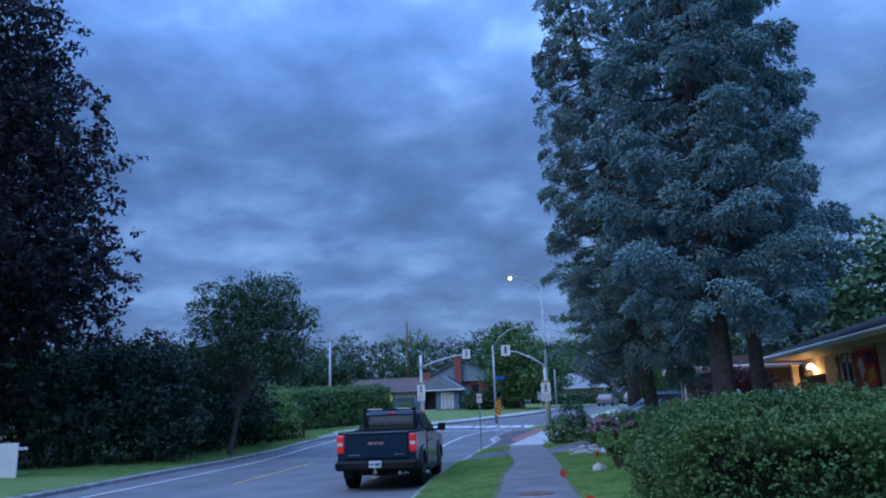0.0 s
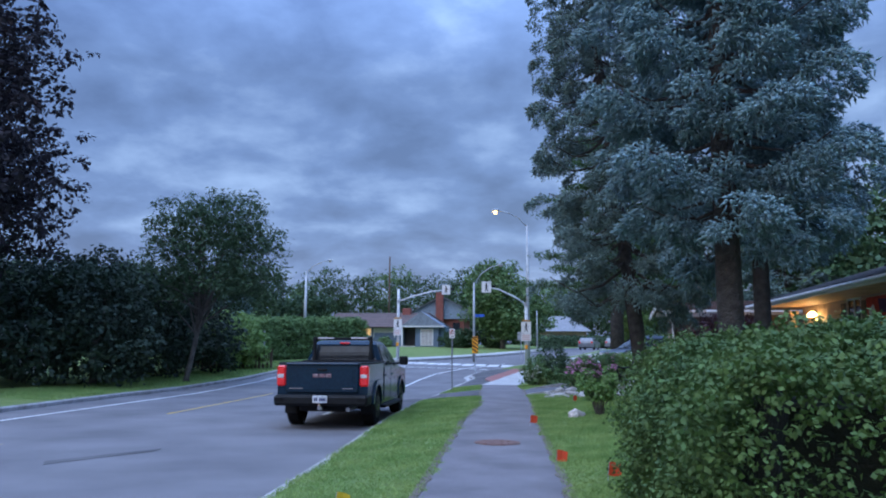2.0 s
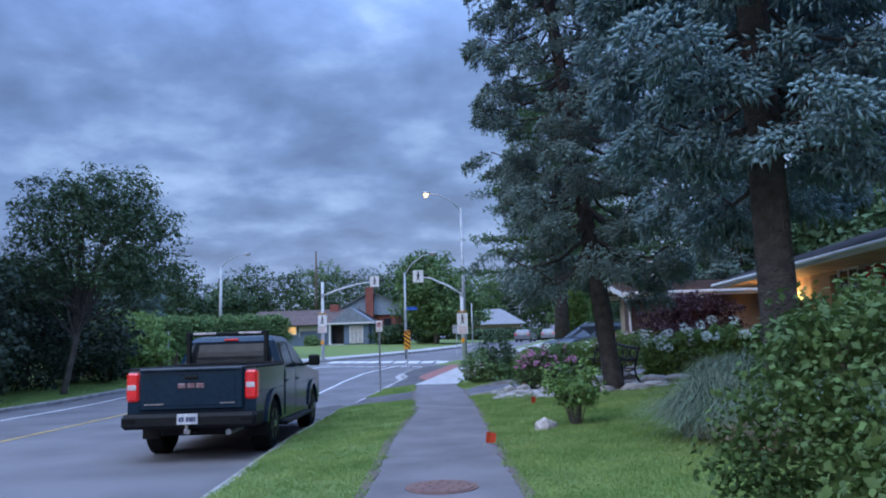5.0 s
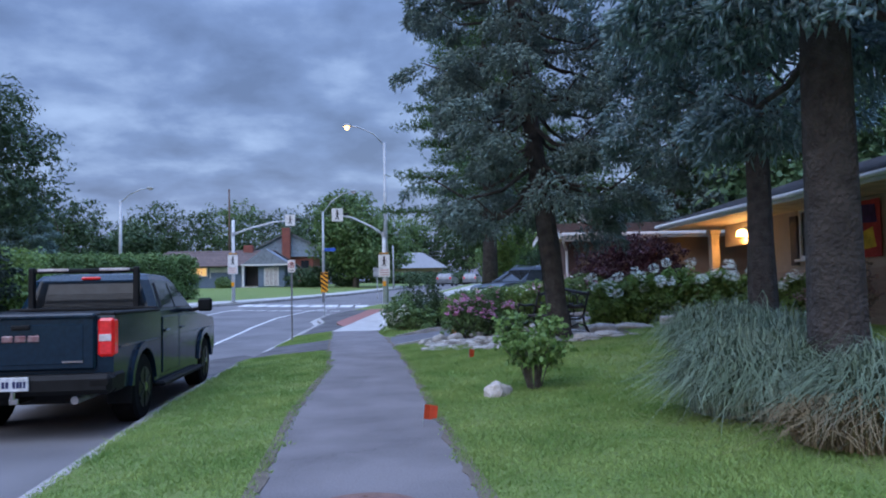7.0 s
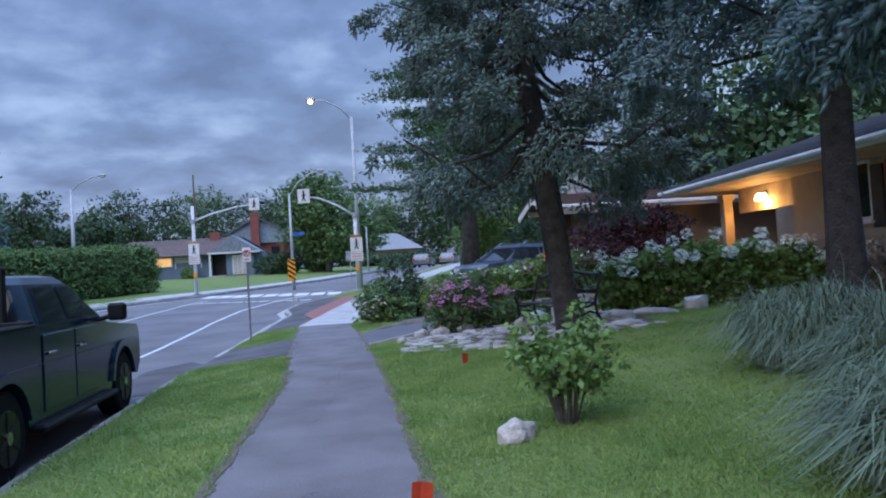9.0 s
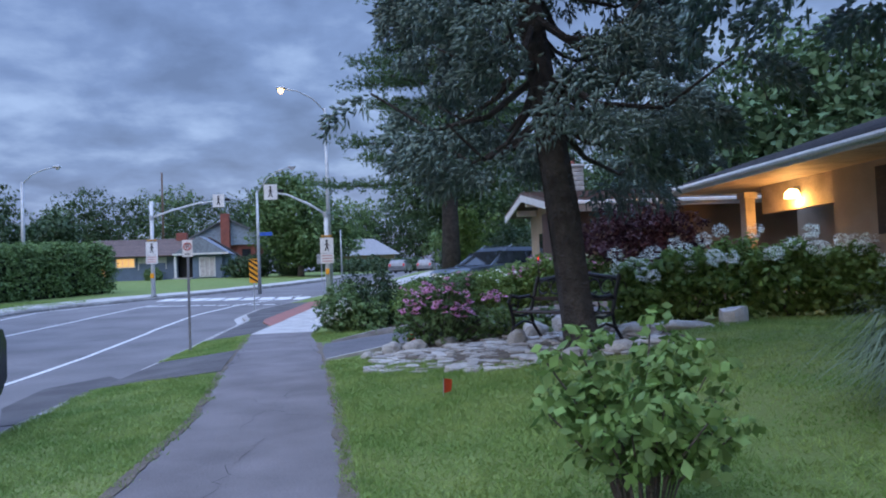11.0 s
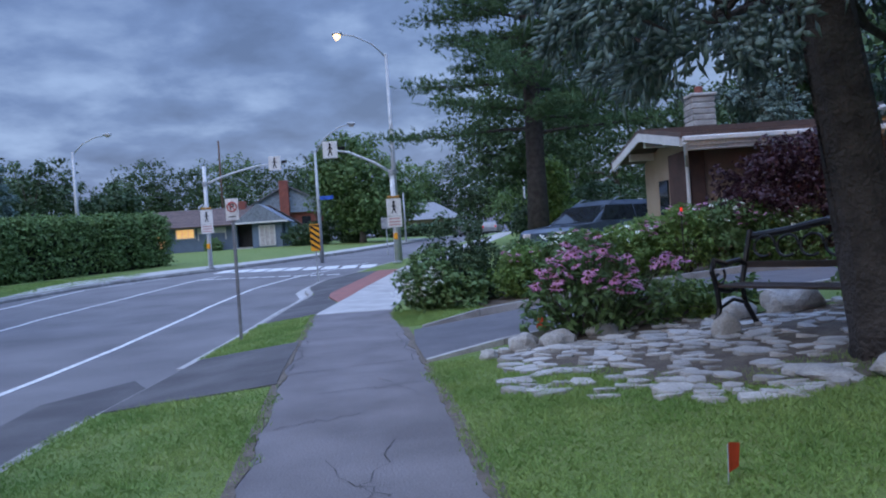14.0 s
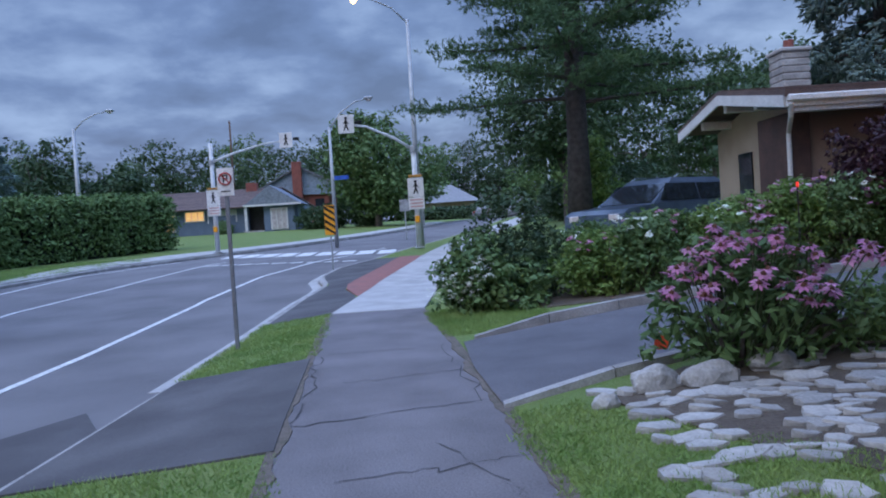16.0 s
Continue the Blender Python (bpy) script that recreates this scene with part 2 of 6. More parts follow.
BLUE_SIDING = mat("slate_blue_siding", (0.15, 0.2, 0.28), 0.8, (0.13, 0.17, 0.24), 2, 40, 0.2)
RED_BRICK = mat("red_brick_wall", (0.25, 0.085, 0.065), 0.9, (0.18, 0.065, 0.055), 3, 40, 0.4)
DOOR_DARK = mat("dark_door", (0.05, 0.045, 0.045), 0.6)
WOOD = mat("weathered_wood", (0.13, 0.085, 0.06), 0.85, (0.09, 0.06, 0.045), 6, 40, 0.4, obj=0.2)
BENCH_WOOD = mat("dark_bench_slats", (0.05, 0.035, 0.028), 0.7, (0.035, 0.025, 0.02), 8, 50, 0.4, obj=0.2)
SUV_PAINT = mat("slate_car_paint", (0.085, 0.115, 0.165), 0.3, None, 2, 20, 0, coat=0.5)
CAR_SILVER = mat("silver_car_paint", (0.22, 0.23, 0.25), 0.3, None, 2, 20, 0, coat=0.5)
CLOTH_RED = mat("red_cloth", (0.45, 0.05, 0.04), 0.9, None, 5, 60, 0.2)
CLOTH_WHITE = mat("white_cloth", (0.6, 0.58, 0.58), 0.9, None, 5, 60, 0.2)
CLOTH_YELLOW = mat("yellow_cloth", (0.6, 0.42, 0.04), 0.9, None, 5, 60, 0.2)
CLOTH_PURPLE = mat("purple_cloth", (0.07, 0.025, 0.09), 0.9, None, 5, 60, 0.2)


# ---- mesh helpers ----
class Mesh:
    """Gathers simple solids into one mesh."""

    def __init__(self):
        self.v, self.f = [], []

    def add(self, verts, faces):
        o = len(self.v)
        self.v += [tuple(p) for p in verts]
        self.f += [tuple(i + o for i in f) for f in faces]
        return self

    def box(self, x0, y0, z0, x1, y1, z1, bevel=0.0, m=None):
        b = min(bevel, (x1 - x0) / 2.01, (y1 - y0) / 2.01, (z1 - z0) / 2.01)
        if b <= 0:
            vs = [(x, y, z) for z in (z0, z1) for x, y in ((x0, y0), (x1, y0), (x1, y1), (x0, y1))]
            fs = [(0, 3, 2, 1), (4, 5, 6, 7), (0, 1, 5, 4), (1, 2, 6, 5), (2, 3, 7, 6), (3, 0, 4, 7)]
        else:
            def ring(i, z):
                return [(x0 + i, y0 + b, z), (x0 + b, y0 + i, z), (x1 - b, y0 + i, z), (x1 - i, y0 + b, z), (x1 - i, y1 - b, z), (x1 - b, y1 - i, z), (x0 + b, y1 - i, z), (x0 + i, y1 - b, z)]
            vs = ring(b, z0) + ring(0, z0 + b) + ring(0, z1 - b) + ring(b, z1)
            fs = [tuple(range(7, -1, -1)), tuple(range(24, 32))]
            for r in range(3):
                fs += [(r * 8 + i, r * 8 + (i + 1) % 8, r * 8 + 8 + (i + 1) % 8, r * 8 + 8 + i) for i in range(8)]
        if m is not None:
            vs = [m @ Vector(p) for p in vs]
        return self.add(vs, fs)

    def tube(self, path, radii, sides=10, cap=True):
        path = [Vector(p) for p in path]
        if not hasattr(radii, "__len__"):
            radii = [radii] * len(path)
        vs, fs = [], []
        for i, p in enumerate(path):
            d = (path[min(i + 1, len(path) - 1)] - path[max(i - 1, 0)]).normalized()
            side = d.cross(Vector((0, 0, 1)) if abs(d.z) < 0.9 else Vector((1, 0, 0))).normalized()
            up = side.cross(d)
            vs += [p + (side * math.cos(a) + up * math.sin(a)) * radii[i] for a in (2 * math.pi * k / sides for k in range(sides))]
        for i in range(len(path) - 1):
            fs += [(i * sides + k, i * sides + (k + 1) % sides, (i + 1) * sides + (k + 1) % sides, (i + 1) * sides + k) for k in range(sides)]
        if cap:
            fs += [tuple(range(sides - 1, -1, -1)), tuple(range((len(path) - 1) * sides, len(path) * sides))]
        return self.add(vs, fs)

    def prism(self, outline, along, width0, width1):
        """An outline of (u, w) pairs in the plane across 'along' (x, y or z), pushed from width0 to width1."""
        def pt(u, w, d):
            return {"x": (d, u, w), "y": (u, d, w), "z": (u, w, d)}[along]
        k = len(outline)
        vs = [pt(u, w, width0) for u, w in outline] + [pt(u, w, width1) for u, w in outline]
        fs = [tuple(range(k)), tuple(range(2 * k - 1, k - 1, -1))] + [(i, (i + 1) % k, k + (i + 1) % k, k + i) for i in range(k)]
        return self.add(vs, fs)

    def quad(self, a, b, c, d):
        return self.add([a, b, c, d], [(0, 1, 2, 3)])

    def data(self, name, material, smooth=False):
        me = bpy.data.meshes.new(name)
        me.from_pydata([tuple(p) for p in self.v], [], self.f)
        me.materials.append(material)
        bm = bmesh.new()
        bm.from_mesh(me)
        bmesh.ops.recalc_face_normals(bm, faces=bm.faces)
        bm.to_mesh(me)
        bm.free()
        if smooth:
            me.polygons.foreach_set("use_smooth", [True] * len(me.polygons))
        return me


def part(name, mesh, material, parent, label="", smooth=False):
    ob = new(name, mesh.data(name, material, smooth))
    ob.parent = parent
    return tagged(ob, label)


def solid(name, mesh, material, label, category, kind="", group="", smooth=False):
    return tagged(new(name, mesh.data(name, material, smooth)), label, category, group, kind)


def thing(name, label, category, m=None, group="", kind=""):
    ob = tagged(new(name), label, category, group, kind)
    if m is not None:
        ob.matrix_world = m
    return ob


def soup(name, V, F, material):
    """A mesh from numpy arrays of vertices and of faces with equal numbers of corners."""
    me = bpy.data.meshes.new(name)
    n = F.shape[1]
    me.vertices.add(len(V)), me.loops.add(F.size), me.polygons.add(len(F))
    me.vertices.foreach_set("co", np.ascontiguousarray(V, np.float32).ravel())
    me.loops.foreach_set("vertex_index", np.ascontiguousarray(F, np.int32).ravel())
    me.polygons.foreach_set("loop_start", np.arange(0, F.size, n, dtype=np.int32))
    me.update(calc_edges=True)
    me.materials.append(material)
    return me


def put_soup(name, V, F, material, parent=None, label=""):
    ob = new(name, soup(name, V, F, material))
    ob.parent = parent
    return tagged(ob, label)


def unit(a):
    return a / (np.linalg.norm(a, axis=-1, keepdims=True) + 1e-9)


def leaves(rng, C, size, width=0.5, up=0.3, out=None):
    """One folded diamond leaf at each place of C, turned at random, leaning outwards where out is given."""
    n = len(C)
    d = rng.normal(size=(n, 3))
    if out is not None:
        d = unit(d) + out
    d[:, 2] -= up
    d = unit(d)
    s = unit(np.cross(d, rng.normal(size=(n, 3))))
    nn = np.cross(d, s)
    L = (size * rng.uniform(0.65, 1.3, n))[:, None]
    V = np.stack([C - d * L * 0.5, C + s * L * width * 0.5 + nn * L * 0.1, C + d * L * 0.5, C - s * L * width * 0.5 + nn * L * 0.1], 1).reshape(-1, 3)
    F = np.arange(4 * n).reshape(n, 4)
    return V, np.concatenate([F[:, [0, 1, 2]], F[:, [0, 2, 3]]])


def clumps(rng, C, spread, per):
    return (C[:, None, :] + rng.normal(size=(len(C), per, 3)) * spread).reshape(-1, 3)


def leaf_tufts(rng, C, R, per, size, width=0.5, lift=0.3):
    """Small leafy masses round the places C: the leaves of each lie like scales on its outer side."""
    n = len(C) * per
    o = unit(rng.normal(size=(n, 3)) + np.array([0, 0, lift]))
    P = np.repeat(C, per, 0) + o * (R * rng.uniform(0.45, 1.1, n) * np.repeat(rng.uniform(0.7, 1.3, len(C)), per))[:, None] * np.array([1, 1, 0.75])
    nn = unit(o + rng.normal(size=(n, 3)) * 0.42 + np.array([0, 0, 0.25]))
    d = unit(np.cross(nn, rng.normal(size=(n, 3))))
    d = unit(np.where(d[:, 2:] > 0, -d, d) + o * 0.25)
    s = unit(np.cross(d, nn))
    L = (size * rng.uniform(0.65, 1.3, n))[:, None]
    V = np.stack([P - d * L * 0.5, P + s * L * width * 0.5 - nn * L * 0.06, P + d * L * 0.5 - nn * L * 0.05, P - s * L * width * 0.5 - nn * L * 0.06], 1).reshape(-1, 3)
    F = np.arange(4 * n).reshape(n, 4)
    return V, np.concatenate([F[:, [0, 1, 2]], F[:, [0, 2, 3]]])


def shoots(rng, P, D, length, thick):
    """Plump needled spruce shoots, each a tapered spindle that starts at P and points along D."""
    n = len(P)
    L = (length * rng.uniform(0.65, 1.3, n))[:, None]
    a = unit(np.cross(D, rng.normal(size=(n, 3))))
    b = np.cross(D, a)
    r = (thick * rng.uniform(0.75, 1.25, n))[:, None]
    c = P + D * L * 0.45
    V = np.stack([P, c + a * r, c + (b * 0.866 - a * 0.5) * r, c - (b * 0.866 + a * 0.5) * r, P + D * L], 1).reshape(-1, 3)
    o = np.arange(n)[:, None] * 5
    return V, np.concatenate([o + np.array(t) for t in ((0, 2, 1), (0, 3, 2), (0, 1, 3), (4, 1, 2), (4, 2, 3), (4, 3, 1))])


def sprays(rng, P, D, length, needles, nl, nw):
    """Needled twigs that start at P and point along D."""
    n = len(P)
    u = np.linspace(0.05, 1.0, needles)[None, :, None]
    L = (length * rng.uniform(0.6, 1.25, n))[:, None, None]
    base = P[:, None, :] + D[:, None, :] * L * u
    r = unit(rng.normal(size=(n, needles, 3)) + D[:, None, :] * 1.1)
    w = unit(np.cross(r, rng.normal(size=(n, needles, 3)))) * nw * 0.5
    tip = base + r * nl * rng.uniform(0.7, 1.2, (n, needles, 1))
    V = np.stack([base - w, base + w, tip], 2).reshape(-1, 3)
    return V, np.arange(len(V)).reshape(-1, 3)


# ---- the lie of the land ----
def along(table):
    ys, xs = [p[0] for p in table], [p[1] for p in table]
    return lambda y: float(np.interp(y, ys, xs))


rise = along([(33, 0.0), (39, 0.08), (45, 0.28), (50, 0.5), (60, 0.82), (90, 1.85), (130, 2.5), (400, 4.0)])
drop = along([(30, 0.30), (46, 0.16), (400, 0.15)])
kerb_r = along([(-60, 1.6), (0, -2.0), (13, -2.87), (20, -3.47), (26, -3.75), (38, -3.66), (40.5, -3.5), (42.5, -3.95), (45, -3.75), (48, -2.7), (52, -1.75), (58, -0.2), (75, 3.6), (95, 7.5), (130, 16), (400, 90)])
kerb_l = along([(-60, -9.0), (0, -12.0), (18, -13.6), (28, -14.8), (45, -15.4), (53, -13.6), (57, -11.2), (62, -8.2), (70, -4.4), (80, -1.0), (95, 2.3), (130, 10), (400, 82)])
walk_l = along([(-60, 3.2), (0, -0.40), (14.7, -1.24), (18, -1.44), (22.7, -1.5), (27, -1.95), (34.3, -2.55)])
walk_r = along([(-60, 4.6), (0, 1.02), (14.5, 0.23), (17.4, 0.07), (22.3, -0.13), (26.5, -0.38), (31, -0.72), (33.7, -0.98)])
conc_l = along([(33.8, -2.5), (40, -2.0), (47, -1.1), (60, 1.2), (95, 9.0), (130, 17.6)])
conc_r = along([(33.8, -0.99), (40, -0.45), (47, 0.35), (60, 2.8), (95, 10.6), (130, 19.2)])


def road_z(y):
    return rise(y) - drop(y)


def land(x, y):
    """Height of the ground beside the road."""
    kr, kl = kerb_r(y), kerb_l(y)
    top = road_z(y) + 0.13
    if x < kl:
        return top + 0.01 + min(kl - x, 12) * 0.02
    wl_, wr_ = (walk_l(y), walk_r(y)) if y < 33.8 else (conc_l(y), conc_r(y))
    if x < wl_:
        s = min(max((x - kr) / max(wl_ - kr, 0.05), 0), 1)
        return top + (rise(y) - top) * s
    if x <= wr_:
        return rise(y)
    return rise(y) + 0.075 * min(x - wr_, 5.5)


def ribbon(name, left, right, y0, y1, height, material, label, category, thick=0.05, step=1.0, kind="structure", n=2):
    """A thin slab between two lines along the street."""
    ys = np.linspace(y0, y1, max(2, int((y1 - y0) / step) + 1))
    M = Mesh()
    vs, fs = [], []
    for y in ys:
        for k in range(n):
            x = left(y) + (right(y) - left(y)) * k / (n - 1)
            vs.append((x, y, height(x, y)))
    top = len(vs)
    vs += [(x, y, z - thick) for x, y, z in vs]
    R = len(ys)
    for i in range(R - 1):
        for k in range(n - 1):
            a = i * n + k
            fs.append((a, a + 1, a + n + 1, a + n))
        for k in (0, n - 1):
            a = i * n + k
            fs.append((a, a + n, top + a + n, top + a))
    for i in (0, R - 1):
        for k in range(n - 1):
            a = i * n + k
            fs.append((a, a + 1, top + a + 1, top + a))
    M.add(vs, fs)
    return solid(name, M, material, label, category, kind)


# one sheet of ground out to the horizon, sunk under everything that is paved
rows_y = list(np.arange(-60, 60, 1.0)) + list(np.arange(60, 140, 4.0)) + [140, 170, 220, 300, 400, 700, 1500]
gv, gf = [], []
for y in rows_y:
    yy = min(y, 400)
    kr, kl = kerb_r(yy), kerb_l(yy)
    a, b = (walk_l(yy), walk_r(yy)) if yy < 33.8 else (conc_l(yy), conc_r(yy))
    a = max(a, kr + 0.35)
    b = max(b, a + 0.5)
    cols = [(-1500, 2), (-200, 0), (kl - 60, 0), (kl - 14, 0), (kl - 5, 0), (kl - 1.5, 0), (kl - 0.16, 0), (kl - 0.14, -0.3), (kl + 1, -0.34), (kr - 1, -0.34), (kr + 0.14, -0.3), (kr + 0.16, 0),
            (kr + (a - kr) * 0.4, 0), (kr + (a - kr) * 0.7, 0), (a - 0.02, 0), (a + 0.02, -0.06), (b - 0.02, -0.06), (b + 0.02, 0), (b + 1, 0), (b + 2.5, 0), (b + 5, 0), (b + 9, 0), (b + 30, 0), (b + 150, 0), (1500, 2)]
    for x, dz in cols:
        gv.append((x, y, (land(x, yy) if dz == 0 or dz == 2 or dz > -0.1 else road_z(yy) + 0.13) + (dz if dz != 2 else 0)))
nc = 25
for i in range(len(rows_y) - 1):
    gf += [(i * nc + k, i * nc + k + 1, (i + 1) * nc + k + 1, (i + 1) * nc + k) for k in range(nc - 1)]
GM = Mesh().add(gv, gf)
solid("ground", GM, LAWN, "green lawns and verges around the street", "lawn", "structure")

ribbon("road", kerb_l, kerb_r, -60, 300, lambda x, y: road_z(y), ASPHALT_ROAD, "worn grey asphalt street with faded markings", "road", 0.1, 1.0, n=4)
ribbon("sidewalk", walk_l, walk_r, -60, 33.9, lambda x, y: rise(y), ASPHALT_WALK, "cracked grey asphalt sidewalk along the verge", "sidewalk", 0.08, 0.8, n=3)
ribbon("pavement", conc_l, conc_r, 33.9, 130, lambda x, y: rise(y) + 0.006, CONCRETE, "pale new concrete pavement at the crossing", "pavement", 0.08, 1.2)
ribbon("red_paving", lambda y: conc_l(y) - along([(36.5, 0.0), (39, 0.75), (47.5, 0.8)])(y), lambda y: conc_l(y) - 0.01, 36.5, 47.5, lambda x, y: rise(y) + 0.004, RED_PAVE, "reddish paved strip beside the concrete pavement", "paving", 0.06)
ribbon("corner_asphalt", lambda y: kerb_r(y) + 0.16, lambda y: conc_l(y) - along([(33.9, 0.01), (36.5, 0.01), (39, 0.76), (47.5, 0.81)])(y), 33.9, 47.5,
       lambda x, y: land(x, y) + 0.004, ASPHALT_PATCH, "dark new asphalt behind the bulging kerb", "asphalt", 0.06, 0.8, n=4)

# kerbs: separate stones near the walk, one long piece further away
for nm, fn, side, y0, y1, lab in (("kerb_right", kerb_r, 1, -12, 48, "low weathered concrete kerb along the verge"), ("kerb_left", kerb_l, -1, -12, 60, "pale concrete kerb on the far side of the street")):
    root = thing(nm, lab, "kerb", kind="structure")
    y = y0
    while y < y1:
        q = y + 1.5
        M = Mesh()
        c = [(fn(y), y), (fn(q - 0.012), q - 0.012)]
        vs = []
        for x, yy in c:
            h = road_z(yy) + 0.13
            if nm == "kerb_right" and 25.8 < yy < 30.2:
                h = road_z(yy) + 0.10
            xi = x + side * 0.16
            vs += [(x, yy, h - 0.3), (x - side * 0.012, yy, h - 0.03), (x + side * 0.025, yy, h), (xi, yy, h + 0.004), (xi, yy, h - 0.3)]
        fs = [(i, (i + 1) % 5, 5 + (i + 1) % 5, 5 + i) for i in range(5)] + [(0, 1, 2, 3, 4), (9, 8, 7, 6, 5)]
        M.add(vs, fs)
        part("kerb_stone", M, KERB, root)
        y = q
ribbon("kerb_far", lambda y: kerb_r(y), lambda y: kerb_r(y) + 0.16, 48, 130, lambda x, y: road_z(y) + 0.13, KERB, "concrete kerb beyond the crossing", "kerb", 0.25, 2)
ribbon("kerb_far_left", lambda y: kerb_l(y) - 0.16, lambda y: kerb_l(y), 60, 130, lambda x, y: road_z(y) + 0.13, KERB, "concrete kerb along the far lawns", "kerb", 0.25, 2)
ribbon("gutter_line", lambda y: kerb_r(y) - 0.28, lambda y: kerb_r(y) - 0.012, 30, 48, lambda x, y: road_z(y) + 0.008, CONCRETE, "pale concrete gutter at the bulging kerb", "gutter", 0.03, 0.8)

# markings
edge_line = along([(-60, -4.2), (13, -5.1), (29, -5.9), (40, -6.3), (45, -6.1), (49, -5.2), (54, -3.4), (60, -1.4)])
ribbon("white_line", lambda y: edge_line(y) - 0.06, lambda y: edge_line(y) + 0.06, 22, 56, lambda x, y: road_z(y) + 0.006, LINE_WHITE, "worn white edge line on the street", "road marking", 0.004)
far_line = along([(-60, -8.4), (0, -10.9), (21, -12.5), (41, -14.2), (50, -13.9), (56, -11.4)])
ribbon("white_line", lambda y: far_line(y) - 0.06, lambda y: far_line(y) + 0.06, -20, 55, lambda x, y: road_z(y) + 0.006, LINE_WHITE, "worn white line near the far kerb", "road marking", 0.004)
centre = along([(-60, -5.4), (0, -8.3), (22, -9.6), (31, -10.4), (40, -10.9), (52, -9.6), (60, -6.5), (80, 1.0)])
for y0, y1 in ((-6, -3), (3, 6), (12, 15), (21.5, 31), (36, 53)):
    ribbon("centre_line", lambda y: centre(y) - 0.055, lambda y: centre(y) + 0.055, y0, y1, lambda x, y: road_z(y) + 0.006, LINE_YELLOW if y0 < 30 else LINE_WHITE, "faded centre line stripe on the asphalt", "road marking", 0.004)
for k in range(9):
    u = (k + 0.5) / 9.5
    for v, (a, b) in enumerate((((-9.6, 51.3), (-3.0, 48.7)), ((-10.3, 57.0), (-1.6, 52.6)))):
        x, y = a[0] + (b[0] - a[0]) * u, a[1] + (b[1] - a[1]) * u
        w = 0.26 if v == 0 else 0.36
        ln = 0.16 if v == 0 else 1.2
        M = Mesh()
        vs = [(x + sx * w, y + sy * ln, road_z(y + sy * ln) + 0.012) for sx, sy in ((-1, -1), (1, -1), (1, 1), (-1, 1))]
        M.add(vs + [(p[0], p[1], p[2] - 0.005) for p in vs], [(0, 1, 2, 3), (4, 7, 6, 5), (0, 4, 5, 1), (1, 5, 6, 2), (2, 6, 7, 3), (3, 7, 4, 0)])
        solid("crossing_stripe", M, LINE_WHITE, "white painted stripe of the pedestrian crossing", "road marking", "structure", "stripes of the crossing")


def slab(name, outline, dz, material, label, category, thick=0.03, kind="structure", group=""):
    """A flat patch that follows the ground, from a few corner points."""
    M = Mesh()
    top = [(x, y, (land(x, y) if x > kerb_r(y) + 0.1 else road_z(y)) + dz) for x, y in outline]
    k = len(top)
    M.add(top + [(x, y, z - thick) for x, y, z in top], [tuple(range(k)), tuple(range(2 * k - 1, k - 1, -1))] + [(i, (i + 1) % k, k + (i + 1) % k, k + i) for i in range(k)])
    return solid(name, M, material, label, category, kind, group)


# the driveway that crosses the walk: apron to the street and lane up to the garden
ribbon("driveway_apron", lambda y: kerb_r(y) + 0.17, lambda y: walk_l(y) - 0.005, 26.4, 29.7, lambda x, y: land(x, y) + 0.015, ASPHALT_PATCH, "dark patched asphalt apron between sidewalk and street", "driveway", 0.05, 0.5, n=4)
drive_s = along([(-0.6, 27.1), (0.4, 27.6), (1.2, 27.95), (4, 28.45), (13, 28.9)])
drive_n = along([(-0.8, 29.9), (0.2, 30.35), (1.5, 30.8), (4, 31.2), (13, 31.6)])
M = Mesh()
xs = np.linspace(-0.55, 13, 28)
vs = [(x, f(x), land(x, f(x)) + 0.02) for x in xs for f in (drive_s, lambda q: (drive_s(q) + drive_n(q)) / 2, drive_n)]
fs = [(i * 3 + k, i * 3 + k + 1, i * 3 + k + 4, i * 3 + k + 3) for i in range(len(xs) - 1) for k in (0, 1)]
vs = [(max(p[0], walk_r(p[1]) + 0.004), p[1], p[2]) for p in vs]
M.add(vs, fs)
solid("driveway", M, mat("driveway_asphalt", (0.13, 0.128, 0.14), 0.9, (0.09, 0.09, 0.1), 1.3, 70, 0.6), "grey asphalt driveway up to the garden", "driveway", "structure")
for nm, f, sgn in (("driveway_kerb", drive_s, -1), ("driveway_kerb", drive_n, 1)):
    root = thing(nm, "low curved concrete edging of the driveway", "kerb", kind="structure")
    xq = -0.42
    while xq < 9:
        M = Mesh()
        x2 = xq + 0.9
        vs = []
        for x in (xq, x2 - 0.01):
            z = land(x, f(x)) + 0.02
            h = (0.11 if sgn > 0 else 0.05) * min(1.0, 0.25 + (x + 0.42) * 0.9)
            vs += [(x, f(x), z - 0.1), (x, f(x) + sgn * 0.015, z + h), (x, f(x) + sgn * 0.13, z + h), (x, f(x) + sgn * 0.15, z - 0.1)]
        M.add(vs, [(0, 1, 2, 3), (7, 6, 5, 4)] + [(i, (i + 1) % 4, 4 + (i + 1) % 4, 4 + i) for i in range(4)])
        part("edging_stone", M, KERB, root)
        xq = x2
slab("asphalt_patch", [(-4.1, 24.6), (-3.8, 24.7), (-3.84, 28.4), (-4.3, 29.2), (-4.9, 27.9), (-4.7, 26)], 0.01, ASPHALT_PATCH, "dark irregular asphalt repair in the gutter", "road patch", 0.012)
slab("asphalt_patch", [(-6.9, 13.0), (-6.1, 14.6), (-6.15, 14.9), (-7.1, 13.3)], 0.008, ASPHALT_PATCH, "thin dark asphalt seam in the street", "road patch", 0.01)
